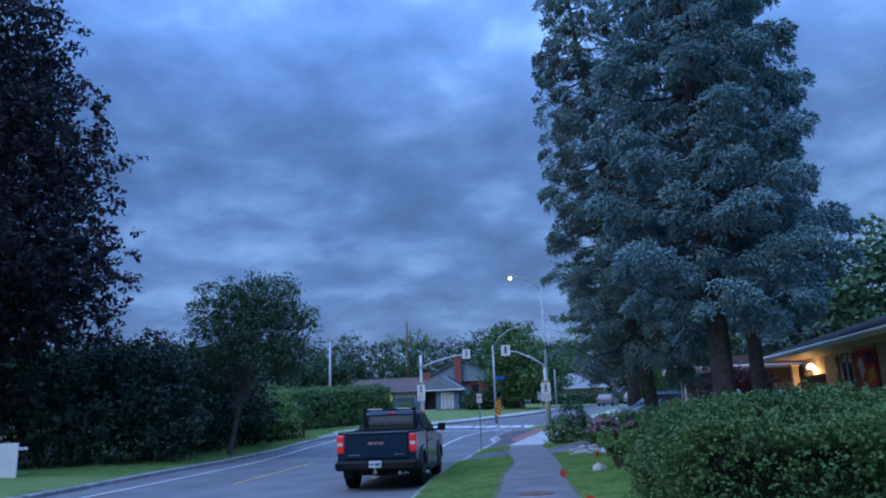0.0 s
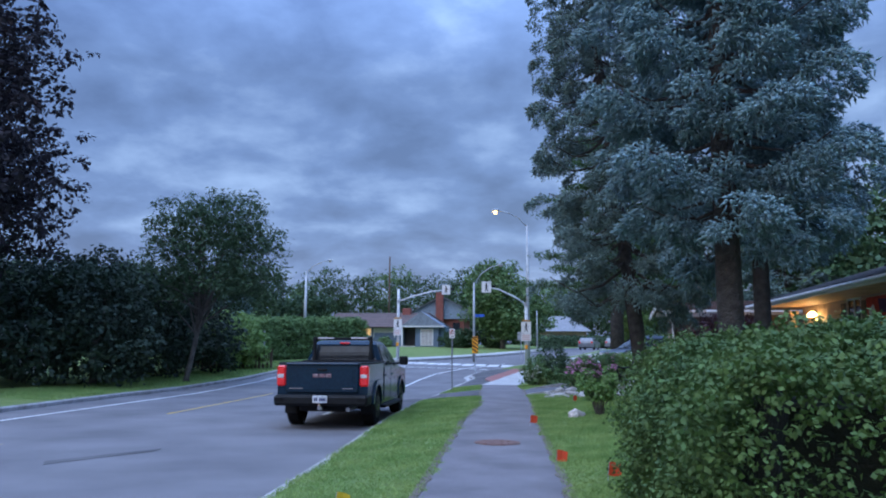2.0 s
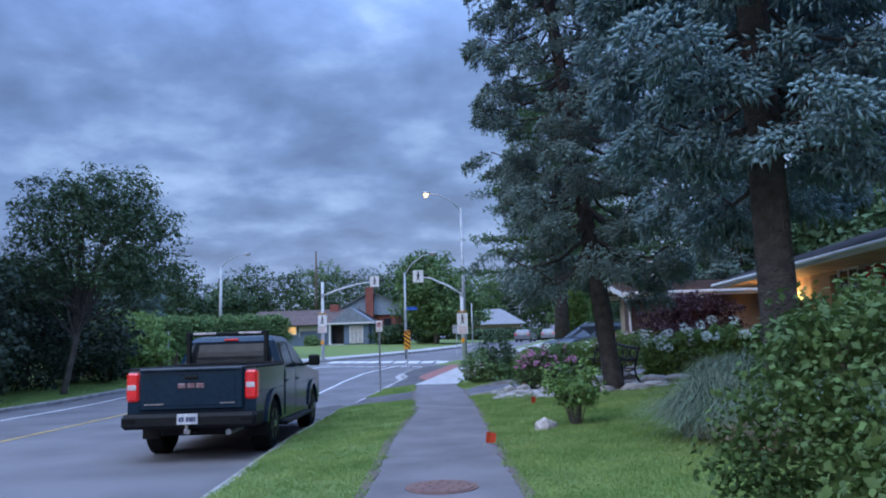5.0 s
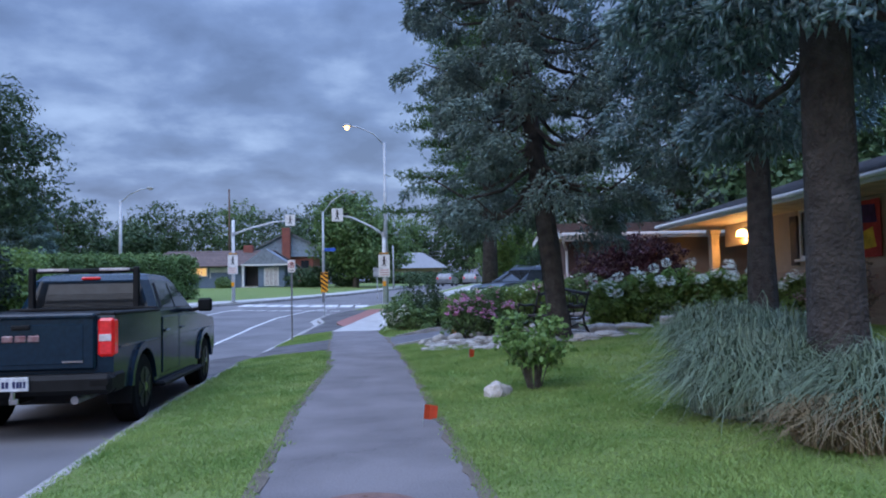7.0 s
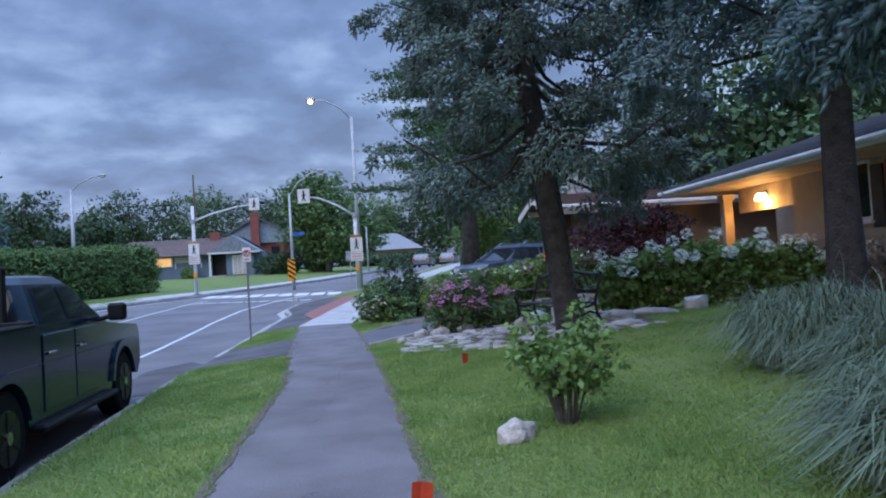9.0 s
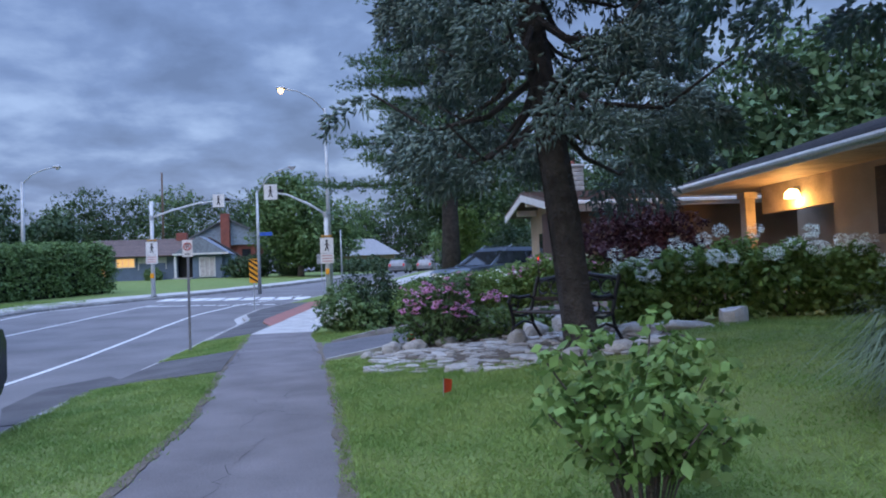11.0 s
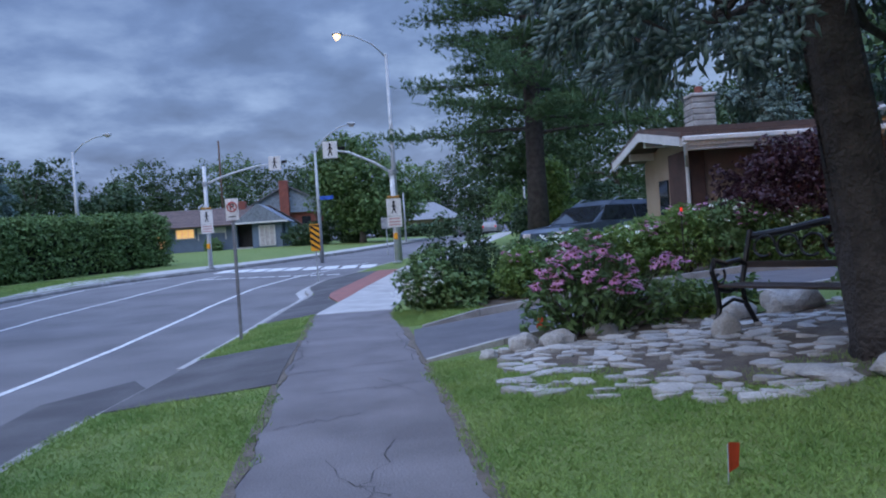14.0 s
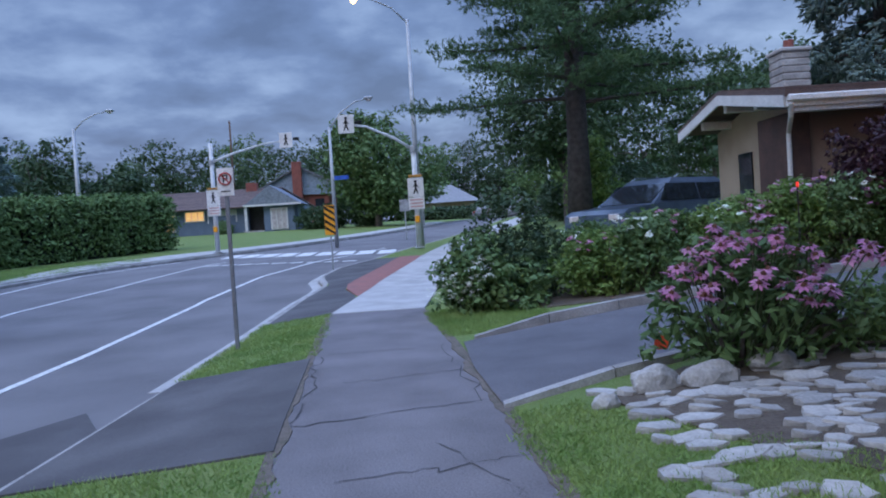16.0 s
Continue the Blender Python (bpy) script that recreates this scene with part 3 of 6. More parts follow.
# the far side's driveway mouth and concrete pad
slab("far_driveway", [(-14.2, 17.5), (-26, 14.5), (-26, 21.0), (-15.0, 23.5)], 0.02, ASPHALT_ROAD, "grey driveway opening across the street", "driveway", 0.03)
ribbon("far_pavement", lambda y: kerb_l(y) - along([(46, 0.3), (52, 2.0), (58, 2.6), (64, 1.8), (90, 1.7)])(y), lambda y: kerb_l(y) - 0.17, 46, 90, lambda x, y: land(x, y) + 0.03, CONCRETE, "pale concrete pavement at the far end of the crossing", "pavement", 0.12, 0.8, n=3)

# cast cover in the sidewalk
cover = thing("manhole_cover", "round rusty cast-iron cover set in the sidewalk", "manhole cover", pose(-0.5, 14.25, 0))
M = Mesh().tube([(0, 0, -0.03), (0, 0, 0.010)], 0.34, 36)
part("frame", M, IRON, cover)
M = Mesh().tube([(0, 0, 0.0), (0, 0, 0.016)], 0.3, 36)
lid = part("lid", M, IRON, cover)
for k in range(24):
    a = k * 2.4
    r = 0.055 * math.sqrt(k + 0.3)
    part("stud", Mesh().box(r * math.cos(a) - 0.015, r * math.sin(a) - 0.015, 0.015, r * math.cos(a) + 0.015, r * math.sin(a) + 0.015, 0.021), IRON, lid)

# cracks and seams
rng = np.random.default_rng(5)
for (x0, y0, x1, y1, w) in ((-1.55, 24.6, -0.9, 24.9, 0.008), (-1.9, 27.0, -0.45, 27.4, 0.012), (-2.0, 29.9, -0.78, 30.0, 0.012), (-1.0, 21.9, -0.7, 24.0, 0.005), (-0.55, 27.3, -0.8, 30.2, 0.008),
                            (-0.9, 17.3, -0.65, 17.5, 0.006), (-0.4, 25.2, -0.9, 26.4, 0.006), (-0.5, 22.4, -1.1, 23.6, 0.006), (-1.45, 25.8, -0.35, 26.0, 0.009), (-1.7, 28.3, -0.6, 28.6, 0.012), (-0.62, 29.0, -0.2, 28.2, 0.012), (-1.9, 27.0, -2.05, 29.8, 0.014), (-0.9, 19.6, -0.75, 21.4, 0.005), (-1.1, 15.6, -0.5, 15.9, 0.006), (-0.8, 11.6, -0.1, 11.75, 0.006), (-1.5, 31.5, -1.0, 31.8, 0.008)):
    n = 14
    pts = [(x0 + (x1 - x0) * i / n + rng.normal() * 0.035, y0 + (y1 - y0) * i / n + rng.normal() * 0.035) for i in range(n + 1)]
    M = Mesh()
    for i in range(n):
        (ax, ay), (bx, by) = pts[i], pts[i + 1]
        d = Vector((bx - ax, by - ay)).normalized()
        wd_ = w * rng.uniform(0.15, 0.75)
        px, py = -d.y * wd_, d.x * wd_
        M.quad((ax - px, ay - py, 0.005), (ax + px, ay + py, 0.005), (bx + px, by + py, 0.005), (bx - px, by - py, 0.005))
    solid("crack", M, CRACK, "dark irregular crack across the asphalt sidewalk", "crack", "structure")


# ---- trees ----
def trunk_mesh(points, radii, sides=14, rough=0.06, seed=1):
    r = np.random.default_rng(seed)
    M = Mesh().tube(points, radii, sides)
    M.v = [tuple(Vector(p) * 1.0 + Vector(r.normal(size=3) * rough * 0.3)) for p in M.v]
    return M


def spruce(x, y, height, radius, first, needles, seed, lean=(0, 0), label="", trunk_r=0.26, pad=150, top_only=99, droop=0.14, hang=0.25, size=1.0, gap=1.0):
    """A big spruce: trunk, limbs in whorls and drooping needled twigs."""
    rng = np.random.default_rng(seed)
    z0 = land(x, y)
    tree = thing("spruce_tree", label, "tree", pose(x, y, z0))
    pts = [(lean[0] * s, lean[1] * s, height * s - 0.1) for s in (0, 0.015, 0.04, 0.1, 0.25, 0.5, 0.75, 1)]
    rad = [trunk_r * 1.5, trunk_r * 1.25, trunk_r * 1.05, trunk_r, trunk_r * 0.85, trunk_r * 0.6, trunk_r * 0.32, 0.03]
    part("trunk", trunk_mesh(pts, rad, 16, 0.06, seed), BARK_SPRUCE, tree, "thick furrowed dark trunk", True)
    limbs, P, D, Q, E = Mesh(), [], [], [], []
    down = np.array([0, 0, -1.0])
    z = first
    while z < min(height - 0.3, top_only):
        s = (z - first) / (height - first)
        prof = (1 - s) ** 0.62 * min(1, 0.78 + s * 4)
        turn, count = rng.uniform(0, 6.28), int(rng.integers(6, 9))
        for k in range(count):
            az = turn + 6.283 * (k + rng.uniform(-0.3, 0.3)) / count
            L = radius * prof * (rng.uniform(0.82, 1.14) if rng.uniform() < 0.7 else rng.uniform(0.5, 0.78))
            if L < 0.25:
                continue
            zz = z + rng.uniform(-0.28, 0.28)
            o = np.array([lean[0] * zz / height, lean[1] * zz / height, zz])
            h = np.array([math.cos(az), math.sin(az), 0.0])
            side = np.array([-h[1], h[0], 0.0])
            u = np.linspace(0, 1, 7)
            sag = rng.uniform(0.08, 0.22) + droop * (1 - s) ** 3
            curve = o + h * (L * u)[:, None] - down * (L * (-sag * np.sin(u * 2.2) + 0.17 * u ** 3))[:, None]
            limbs.tube([tuple(c) for c in curve[::2]], [0.05 * (1 - 0.25 * j) * (0.5 + 0.25 * L) for j in range(4)], 5, False)
            # side branches fan out into a few separate pads, each arched like a hand
            for j in range(int(rng.integers(5, 8))):
                t = rng.uniform(0.38, 1.0) if j else 1.0
                base = np.array([np.interp(t, u, curve[:, i]) for i in range(3)])
                sg = rng.choice((-1, 1))
                lead = unit(h * rng.uniform(0.6, 1.2) + side * sg * (rng.uniform(0.25, 1.0) if j else 0.1) + down * rng.uniform(0.0, 0.3))
                flank = unit(np.cross(lead, down))
                reach = (0.32 + 0.17 * L) * rng.uniform(0.7, 1.2)
                m = max(12, int(pad * reach * reach))
                q, w = np.sqrt(rng.uniform(0.02, 1, m)), rng.uniform(-1, 1, m)
                width = reach * 0.62 * np.sin(np.clip(q * 0.8 + 0.18, 0, 1) * 3.0)
                p = base + lead * (reach * q)[:, None] + flank * (w * width)[:, None] + down * (reach * (0.30 * q * q + 0.26 * w * w))[:, None] + rng.normal(size=(m, 3)) * 0.028
                P.append(p)
                D.append(unit(lead * 0.9 + flank * (w * 0.9)[:, None] + rng.normal(size=(m, 3)) * 0.38 + down * (0.25 * q + 0.25 * np.abs(w) - 0.18)[:, None]))
                # thin shoots that hang in the shade below the pad
                g = rng.uniform(size=m) < hang
                Q.append(p[g] + down * 0.05)
                E.append(unit(rng.normal(size=(g.sum(), 3)) * 0.3 + lead * 0.25 + down))
        z += (0.50 + 0.1 * s) * gap
    part("branchwork", limbs, BARK_SPRUCE, tree, "bare dark limbs")
    V, F = shoots(rng, np.concatenate(P), np.concatenate(D), 0.112 * size, 0.023 * size)
    V2, F2 = shoots(rng, np.concatenate(Q), np.concatenate(E), 0.15 * size, 0.015 * size)
    put_soup("crown", np.concatenate([V, V2]), np.concatenate([F, F2 + len(V)]), needles, tree, "layered drooping needle pads")
    return tree


def spread_limbs(rng, base, top, tips, r0):
    """Limbs from a trunk's upper part to the given tips."""
    M = Mesh()
    for t in tips:
        s = rng.uniform(0.45, 0.95)
        a = base + (top - base) * s
        b = a * 0.45 + t * 0.55 + np.array([0, 0, 0.12 * np.linalg.norm(t - a)])
        M.tube([tuple(a), tuple(b), tuple(t)], [r0, r0 * 0.6, r0 * 0.2], 5, False)
    return M


def crown_points(rng, n, blobs, hollow=0.5):
    """Places in a crown made of several overlapping uneven masses."""
    out = []
    w = np.array([b[3] * b[4] * b[5] for b in blobs]) ** 0.67
    for b, k in zip(blobs, (w / w.sum() * n).astype(int)):
        d = unit(rng.normal(size=(k, 3)))
        r = rng.uniform(hollow ** 3, 1.0, k) ** (1 / 3) * (1 + 0.22 * np.sin(d[:, 0] * 5 + b[0]) * np.sin(d[:, 1] * 6 + b[1]) + 0.15 * np.sin(d[:, 2] * 9 + b[2]))
        out.append(np.array(b[:3]) + d * r[:, None] * np.array(b[3:6]))
    return np.concatenate(out)


def broad_tree(name, x, y, blobs, leaf, size, n_clump, per, spread, seed, label, trunk_h=3.0, trunk_r=0.2, z0=None, width=0.55, category="tree", hollow=0.5, bark=None, limbs=14):
    rng = np.random.default_rng(seed)
    z0 = land(x, y) if z0 is None else z0
    tree = thing(name, label, category, pose(x, y, z0))
    top = np.array([blobs[0][0] * 0.6, blobs[0][1] * 0.6, trunk_h * 1.5])
    M = trunk_mesh([(0, 0, -0.1), (0.02, 0, 0.2), tuple(top * 0.5), tuple(top)], [trunk_r * 1.35, trunk_r * 1.05, trunk_r * 0.85, trunk_r * 0.4], 10, 0.04, seed)
    part("trunk", M, bark or BARK, tree, smooth=True)
    C = crown_points(rng, n_clump, blobs, hollow)
    if limbs:
        pick = C[rng.choice(len(C), limbs, replace=False)]
        part("branchwork", spread_limbs(rng, np.array([0, 0, 0.5]), top, pick, trunk_r * 0.4), bark or BARK, tree)
    V, F = leaf_tufts(rng, C, spread * 1.5, per, size, width)
    put_soup("crown", V, F, leaf, tree, "uneven leafy crown with gaps")
    return tree


def bush(name, x, y, blobs, leaf, size, n_clump, per, spread, seed, label, category="bush", width=0.5, z0=None, stems=8, hollow=0.55):
    rng = np.random.default_rng(seed)
    z0 = land(x, y) if z0 is None else z0
    b = thing(name, label, category, pose(x, y, z0))
    C = crown_points(rng, n_clump, blobs, hollow)
    C[:, 2] = np.maximum(C[:, 2], 0.06)
    M = Mesh()
    for t in C[rng.choice(len(C), stems, replace=False)]:
        a = np.array([t[0] * 0.2, t[1] * 0.2, -0.05])
        M.tube([tuple(a), tuple(a * 0.5 + t * 0.5 + np.array([0, 0, 0.1])), tuple(t)], [0.02, 0.014, 0.006], 5, False)
    tagged(part("branchwork", M, BARK, b), kind="stuff")
    V, F = leaf_tufts(rng, C, spread * 1.5, per, size, width)
    V[:, 2] = np.maximum(V[:, 2], 0.0)
    put_soup("foliage", V, F, leaf, b)
    return b


spruce(3.2, 15.6, 17.5, 1.9, 3.3, BLUE_NEEDLES, 11, (0.1, 0.2), "tall blue spruce with a thick bare lower trunk", 0.21, 310, 11.6, size=1.08)
spruce(5.0, 20.4, 18.0, 2.15, 3.85, BLUE_NEEDLES, 12, (0.2, 0.2), "tall blue spruce beside the lawn", 0.175, 230, 14.4, size=1.15)
spruce(2.9, 24.4, 19.0, 2.35, 3.15, DARK_NEEDLES, 13, (-2.0, 0.6), "leaning grey-green spruce growing out of the stone bed", 0.185, 205, 16.5, droop=0.3, hang=0.3, size=1.05, gap=1.12)

# big dark maple across the street
broad_tree("maple_tree", -22.8, 26.0, [(0.3, 0, 10.5, 5.2, 5.5, 6.5), (-3.5, 1.5, 12.5, 5, 5, 7), (-2.5, -1.5, 6.5, 5.8, 5, 3.2), (2.2, 0.5, 7.0, 3.4, 3.6, 2.6), (-1, 0, 17, 4.0, 4, 4.5)], MAPLE_DARK, 0.24, 9500, 11, 0.21, 21, "big dark purple-leaved maple overhanging the far verge", 3.6, 0.34, hollow=0.45)
# small ash-like tree by the far kerb
broad_tree("street_tree", -16.2, 35.4, [(1.3, 0, 5.6, 2.9, 2.4, 1.9), (-0.2, 0.4, 7.0, 2.6, 2.2, 1.5), (2.8, -0.3, 4.6, 1.8, 1.8, 1.3), (-1.2, -0.4, 4.4, 2.0, 2.0, 1.5), (1.4, 0, 7.9, 2.2, 1.7, 0.9), (3.0, 0, 6.6, 1.4, 1.4, 0.8)], LEAF_DARK, 0.2, 1900, 13, 0.22, 22, "slender street tree with a thin airy crown", 2.6, 0.13, width=0.34, hollow=0.3, limbs=34)
# the dense growth behind it, most leaves coloured dark for the maple's shade
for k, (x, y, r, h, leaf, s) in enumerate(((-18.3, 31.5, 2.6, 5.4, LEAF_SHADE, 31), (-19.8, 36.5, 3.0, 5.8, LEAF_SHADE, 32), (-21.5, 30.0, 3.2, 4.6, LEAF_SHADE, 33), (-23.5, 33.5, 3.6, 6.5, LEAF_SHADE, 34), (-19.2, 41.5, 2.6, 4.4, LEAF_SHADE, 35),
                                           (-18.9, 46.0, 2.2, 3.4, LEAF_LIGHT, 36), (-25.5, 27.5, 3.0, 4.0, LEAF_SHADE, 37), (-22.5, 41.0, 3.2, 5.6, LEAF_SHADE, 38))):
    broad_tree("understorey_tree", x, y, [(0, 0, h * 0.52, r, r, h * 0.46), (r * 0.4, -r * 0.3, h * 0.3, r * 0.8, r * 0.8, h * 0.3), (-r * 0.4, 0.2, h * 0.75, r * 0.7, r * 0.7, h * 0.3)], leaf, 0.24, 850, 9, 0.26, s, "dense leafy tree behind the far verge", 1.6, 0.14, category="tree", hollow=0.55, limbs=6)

# pine with level limbs beyond the driveway
rng = np.random.default_rng(41)
pine = thing("pine_tree", "tall white pine with level limbs and tufted needles", "tree", pose(4.0, 45.0, land(4.0, 45.0)))
part("trunk", trunk_mesh([(0, 0, -0.1), (0.05, 0, 3), (0.1, 0, 8), (0, 0, 15)], [0.42, 0.34, 0.27, 0.08], 14, 0.05, 41), BARK_SPRUCE, pine, "straight dark trunk", True)
M, P, D = Mesh(), [], []
for k in range(50):
    z = 4.3 + (k / 50) * 10.0
    az = k * 2.399 + rng.normal() * 0.3
    L = (5.4 - 0.26 * (z - 4)) * rng.uniform(0.6, 1.1)
    h = np.array([math.cos(az), math.sin(az), 0])
    u = np.linspace(0, 1, 6)
    c = np.array([0.05, 0, z]) + h * (L * u)[:, None] + np.array([0, 0, 1.0]) * (L * (0.1 * u - 0.22 * u * u + 0.16 * u ** 3))[:, None]
    M.tube([tuple(q) for q in c], [0.075, 0.06, 0.05, 0.035, 0.025, 0.012], 5, False)
    for t in np.linspace(0.32, 1.0, 15):
        b = np.array([np.interp(t, u, c[:, j]) for j in range(3)])
        q = b + rng.normal(size=(22, 3)) * np.array([0.4, 0.4, 0.11])
        P.append(q)
        D.append(unit(rng.normal(size=(22, 3)) * 0.8 + h * 0.5 + np.array([0, 0, 0.5])))
part("branchwork", M, BARK_SPRUCE, pine, "level dark limbs")
V, F = sprays(rng, np.concatenate(P), np.concatenate(D), 0.16, 9, 0.15, 0.035)
put_soup("crown", V, F, PINE_NEEDLES, pine, "tufts of dark green needles")

# trees further off
broad_tree("broadleaf_tree", 6.6, 60.0, [(0, 0, 6.4, 4.0, 4, 3.2), (1.5, 0, 8.3, 3, 3, 2.4), (-1.5, 0, 4.8, 2.8, 3, 2)], LEAF_DARK, 0.24, 1500, 13, 0.34, 42, "dark round-crowned tree beyond the pine", 2.5, 0.25)
broad_tree("conical_tree", 5.3, 49.0, [(0, 0, 1.6, 0.9, 0.9, 1.4), (0, 0, 2.6, 0.65, 0.65, 1.1)], LEAF_LIGHT, 0.16, 700, 9, 0.16, 43, "small light green conical tree", 0.6, 0.06, limbs=4)
broad_tree("weeping_tree", -4.8, 86.0, [(0, 0, 5.2, 4.4, 4, 3.6), (1.5, 0, 3.2, 4.2, 3.5, 2.2), (-1.5, 0, 7.4, 2.6, 2.6, 2.2)], LEAF_MID, 0.4, 1500, 10, 0.42, 44, "broad drooping tree on the far lawn", 2.0, 0.3)
rng = np.random.default_rng(45)
k = 0
for x0, x1, y, h0, h1 in ((-70, -30, 92, 7, 11), (-62, -14, 124, 10, 15), (-16, 34, 146, 9, 15), (12, 60, 86, 9, 15), (-120, -60, 130, 12, 17), (34, 90, 120, 12, 17)):
    x = x0
    while x < x1:
        h, r = rng.uniform(h0, h1), rng.uniform(3.2, 5.0)
        yy = y + rng.uniform(-5, 5)
        broad_tree("distant_tree", x, yy, [(0, 0, h * 0.55, r, r, h * 0.34), (r * 0.5, 0, h * 0.74, r * 0.6, r * 0.6, h * 0.24), (-r * 0.5, 0, h * 0.4, r * 0.8, r * 0.7, h * 0.3)], (LEAF_DARK, LEAF_DARK, LEAF_MID)[k % 3], 0.44, 460, 9, 0.5, 100 + k, "full leafy tree behind the far houses", 3, 0.25, limbs=5, hollow=0.4)
        k += 1
        x += rng.uniform(4.5, 7.0)
# trees behind the near houses
for k, (x, y, h, r) in enumerate(((17.5, 43, 10, 4.2), (22, 44, 10, 5), (24, 33, 11, 5), (21, 64, 9, 4.0), (26, 24, 12, 5), (22, 16, 11, 5))):
    broad_tree("backyard_tree", x, y, [(0, 0, h * 0.6, r, r, h * 0.36), (r * 0.5, 0, h * 0.8, r * 0.6, r * 0.6, h * 0.22), (-r * 0.4, -1, h * 0.42, r * 0.8, r * 0.8, h * 0.26)], LEAF_DARK if k % 2 else PINE_NEEDLES, 0.4, 1000, 9, 0.5, 200 + k, "tall dark tree behind the houses", 3, 0.28, limbs=8, hollow=0.4)
spruce(12.5, 43.0, 14.0, 2.2, 2.8, DARK_NEEDLES, 53, (0, 0), "dark spruce rising behind the low house", 0.2, 70, size=2.4, gap=1.2)
# spruces on the far left
for x, y, h, r, s in ((-33.0, 76.0, 10.5, 3.0, 51), (-37.0, 80.0, 9.0, 2.8, 52)):
    tr = spruce(x, y, h, r, 0.8, DARK_NEEDLES, s, (0, 0), "tall dark spruce behind the clipped hedge", 0.2, 40, size=3.4, gap=1.3)


# ---- pickup truck ----
def arc(cy, cz, r, a0, a1, n=8):
    return [(cy + r * math.cos(radians(a0 + (a1 - a0) * i / n)), cz + r * math.sin(radians(a0 + (a1 - a0) * i / n))) for i in range(n + 1)]


def wheel(parent, x, y, r, w, sgn):
    q = part("wheel", Mesh().tube([(x - w / 2, y, r), (x - w / 2 + 0.03, y, r), (x + w / 2 - 0.03, y, r), (x + w / 2, y, r)], [r * 0.9, r, r, r * 0.9], 28), TYRE, parent, smooth=False)
    f = x + sgn * w / 2
    part("rim", Mesh().tube([(f - sgn * 0.06, y, r), (f + sgn * 0.008, y, r)], [r * 0.62, r * 0.6], 24), RIM, q, "dark alloy rim")
    hub = Mesh().tube([(f, y, r), (f + sgn * 0.025, y, r)], 0.06, 12)
    part("hub_cap", hub, CHROME, q)
    for k in range(6):
        a = k * math.pi / 3
        part("spoke", Mesh().box(-0.012, -0.03, 0.04, 0.012, 0.03, r * 0.58, 0.008, Matrix.Translation((f + sgn * 0.008, y, r)) @ Matrix.Rotation(a, 4, "X")), RIM, q)
    return q


truck = thing("pickup_truck", "parked dark teal pickup truck with a headache rack", "pickup truck", pose(-4.47, 18.3, road_z(18) + 0.0, 0, 0, 3.0))
# lower body with wheel arches
side = [(0.10, 0.55), (0.72, 0.50)] + arc(1.22, 0.42, 0.50, 170, 10, 8) + [(1.75, 0.40), (4.35, 0.40)] + arc(4.88, 0.42, 0.50, 170, 10, 8) + [(5.62, 0.45), (5.80, 0.62), (5.80, 1.02), (5.70, 1.16), (4.35, 1.27), (4.2, 1.30), (2.05, 1.30), (2.03, 1.36), (0.12, 1.36), (0.08, 1.2)]
part("body", Mesh().prism(side, "x", -0.97, 0.97), TRUCK_PAINT, truck)
for sg in (-1, 1):
    for cy in (1.22, 4.88):
        o, i_ = arc(cy, 0.42, 0.58, 172, 8, 10), arc(cy, 0.42, 0.49, 172, 8, 10)
        x0, x1 = sorted((sg * 0.95, sg * 1.01))
        vs = [(x, *p[k]) for k in range(11) for x, p in ((x0, o), (x1, o), (x1, i_), (x0, i_))]
        part("fender_flare", Mesh().add(vs, [(k * 4 + j, k * 4 + (j + 1) % 4, k * 4 + 4 + (j + 1) % 4, k * 4 + 4 + j) for k in range(10) for j in range(4)] + [(0, 1, 2, 3), (43, 42, 41, 40)]), TRUCK_PAINT, truck)
    x0, x1 = sorted((sg * 0.90, sg * 1.08))
    part("side_step", Mesh().box(x0, 1.85, 0.34, x1, 4.3, 0.41, 0.025), TRUCK_BLACK, truck)
    x0, x1 = sorted((sg * 0.968, sg * 0.985))
    part("body_crease", Mesh().box(x0, 0.3, 0.98, x1, 5.5, 1.0, 0.005), TRUCK_PAINT, truck)
    for y0, y1 in ((2.12, 3.02), (3.05, 4.12)):
        d = part("door", Mesh().box(x0, y0, 0.5, x1 if sg > 0 else x1, y1, 1.28, 0.012), TRUCK_PAINT, truck)
        hx0, hx1 = sorted((sg * 0.985, sg * 1.02))
        part("door_handle", Mesh().box(hx0, y0 + 0.08, 1.06, hx1, y0 + 0.28, 1.10, 0.012), CHROME, d, "dull chrome handle")
    # mud flap
    x0, x1 = sorted((sg * 0.70, sg * 0.98))
    part("mud_flap", Mesh().box(x0, 0.70, 0.28, x1, 0.73, 0.72, 0.01), TRUCK_BLACK, truck)
    # mirror
    x0, x1 = sorted((sg * 1.0, sg * 1.27))
    mi = part("wing_mirror", Mesh().box(x0 if sg < 0 else sg * 1.05, 4.02, 1.30, x1 if sg > 0 else sg * 1.05, 4.14, 1.52, 0.03), TRUCK_BLACK, truck)
    part("mirror_arm", Mesh().tube([(sg * 0.93, 4.1, 1.32), (sg * 1.08, 4.09, 1.36)], 0.03, 8), TRUCK_BLACK, mi)
    # tail light wraps round the corner
    x0, x1 = sorted((sg * 0.80, sg * 0.985))
    tl = part("tail_light", Mesh().box(x0, 0.055, 0.90, x1, 0.22, 1.33, 0.03), TAIL_RED, truck, "red tail light with a clear middle")
    part("reversing_lens", Mesh().box(x0 + 0.02, 0.048, 1.07, x1 - 0.03, 0.1, 1.15, 0.008), CLEAR_LENS, tl)
    # bed rail
    x0, x1 = sorted((sg * 0.80, sg * 0.975))
    part("bed_rail", Mesh().box(x0, 0.12, 1.355, x1, 2.0, 1.40, 0.015), TRUCK_BLACK, truck)
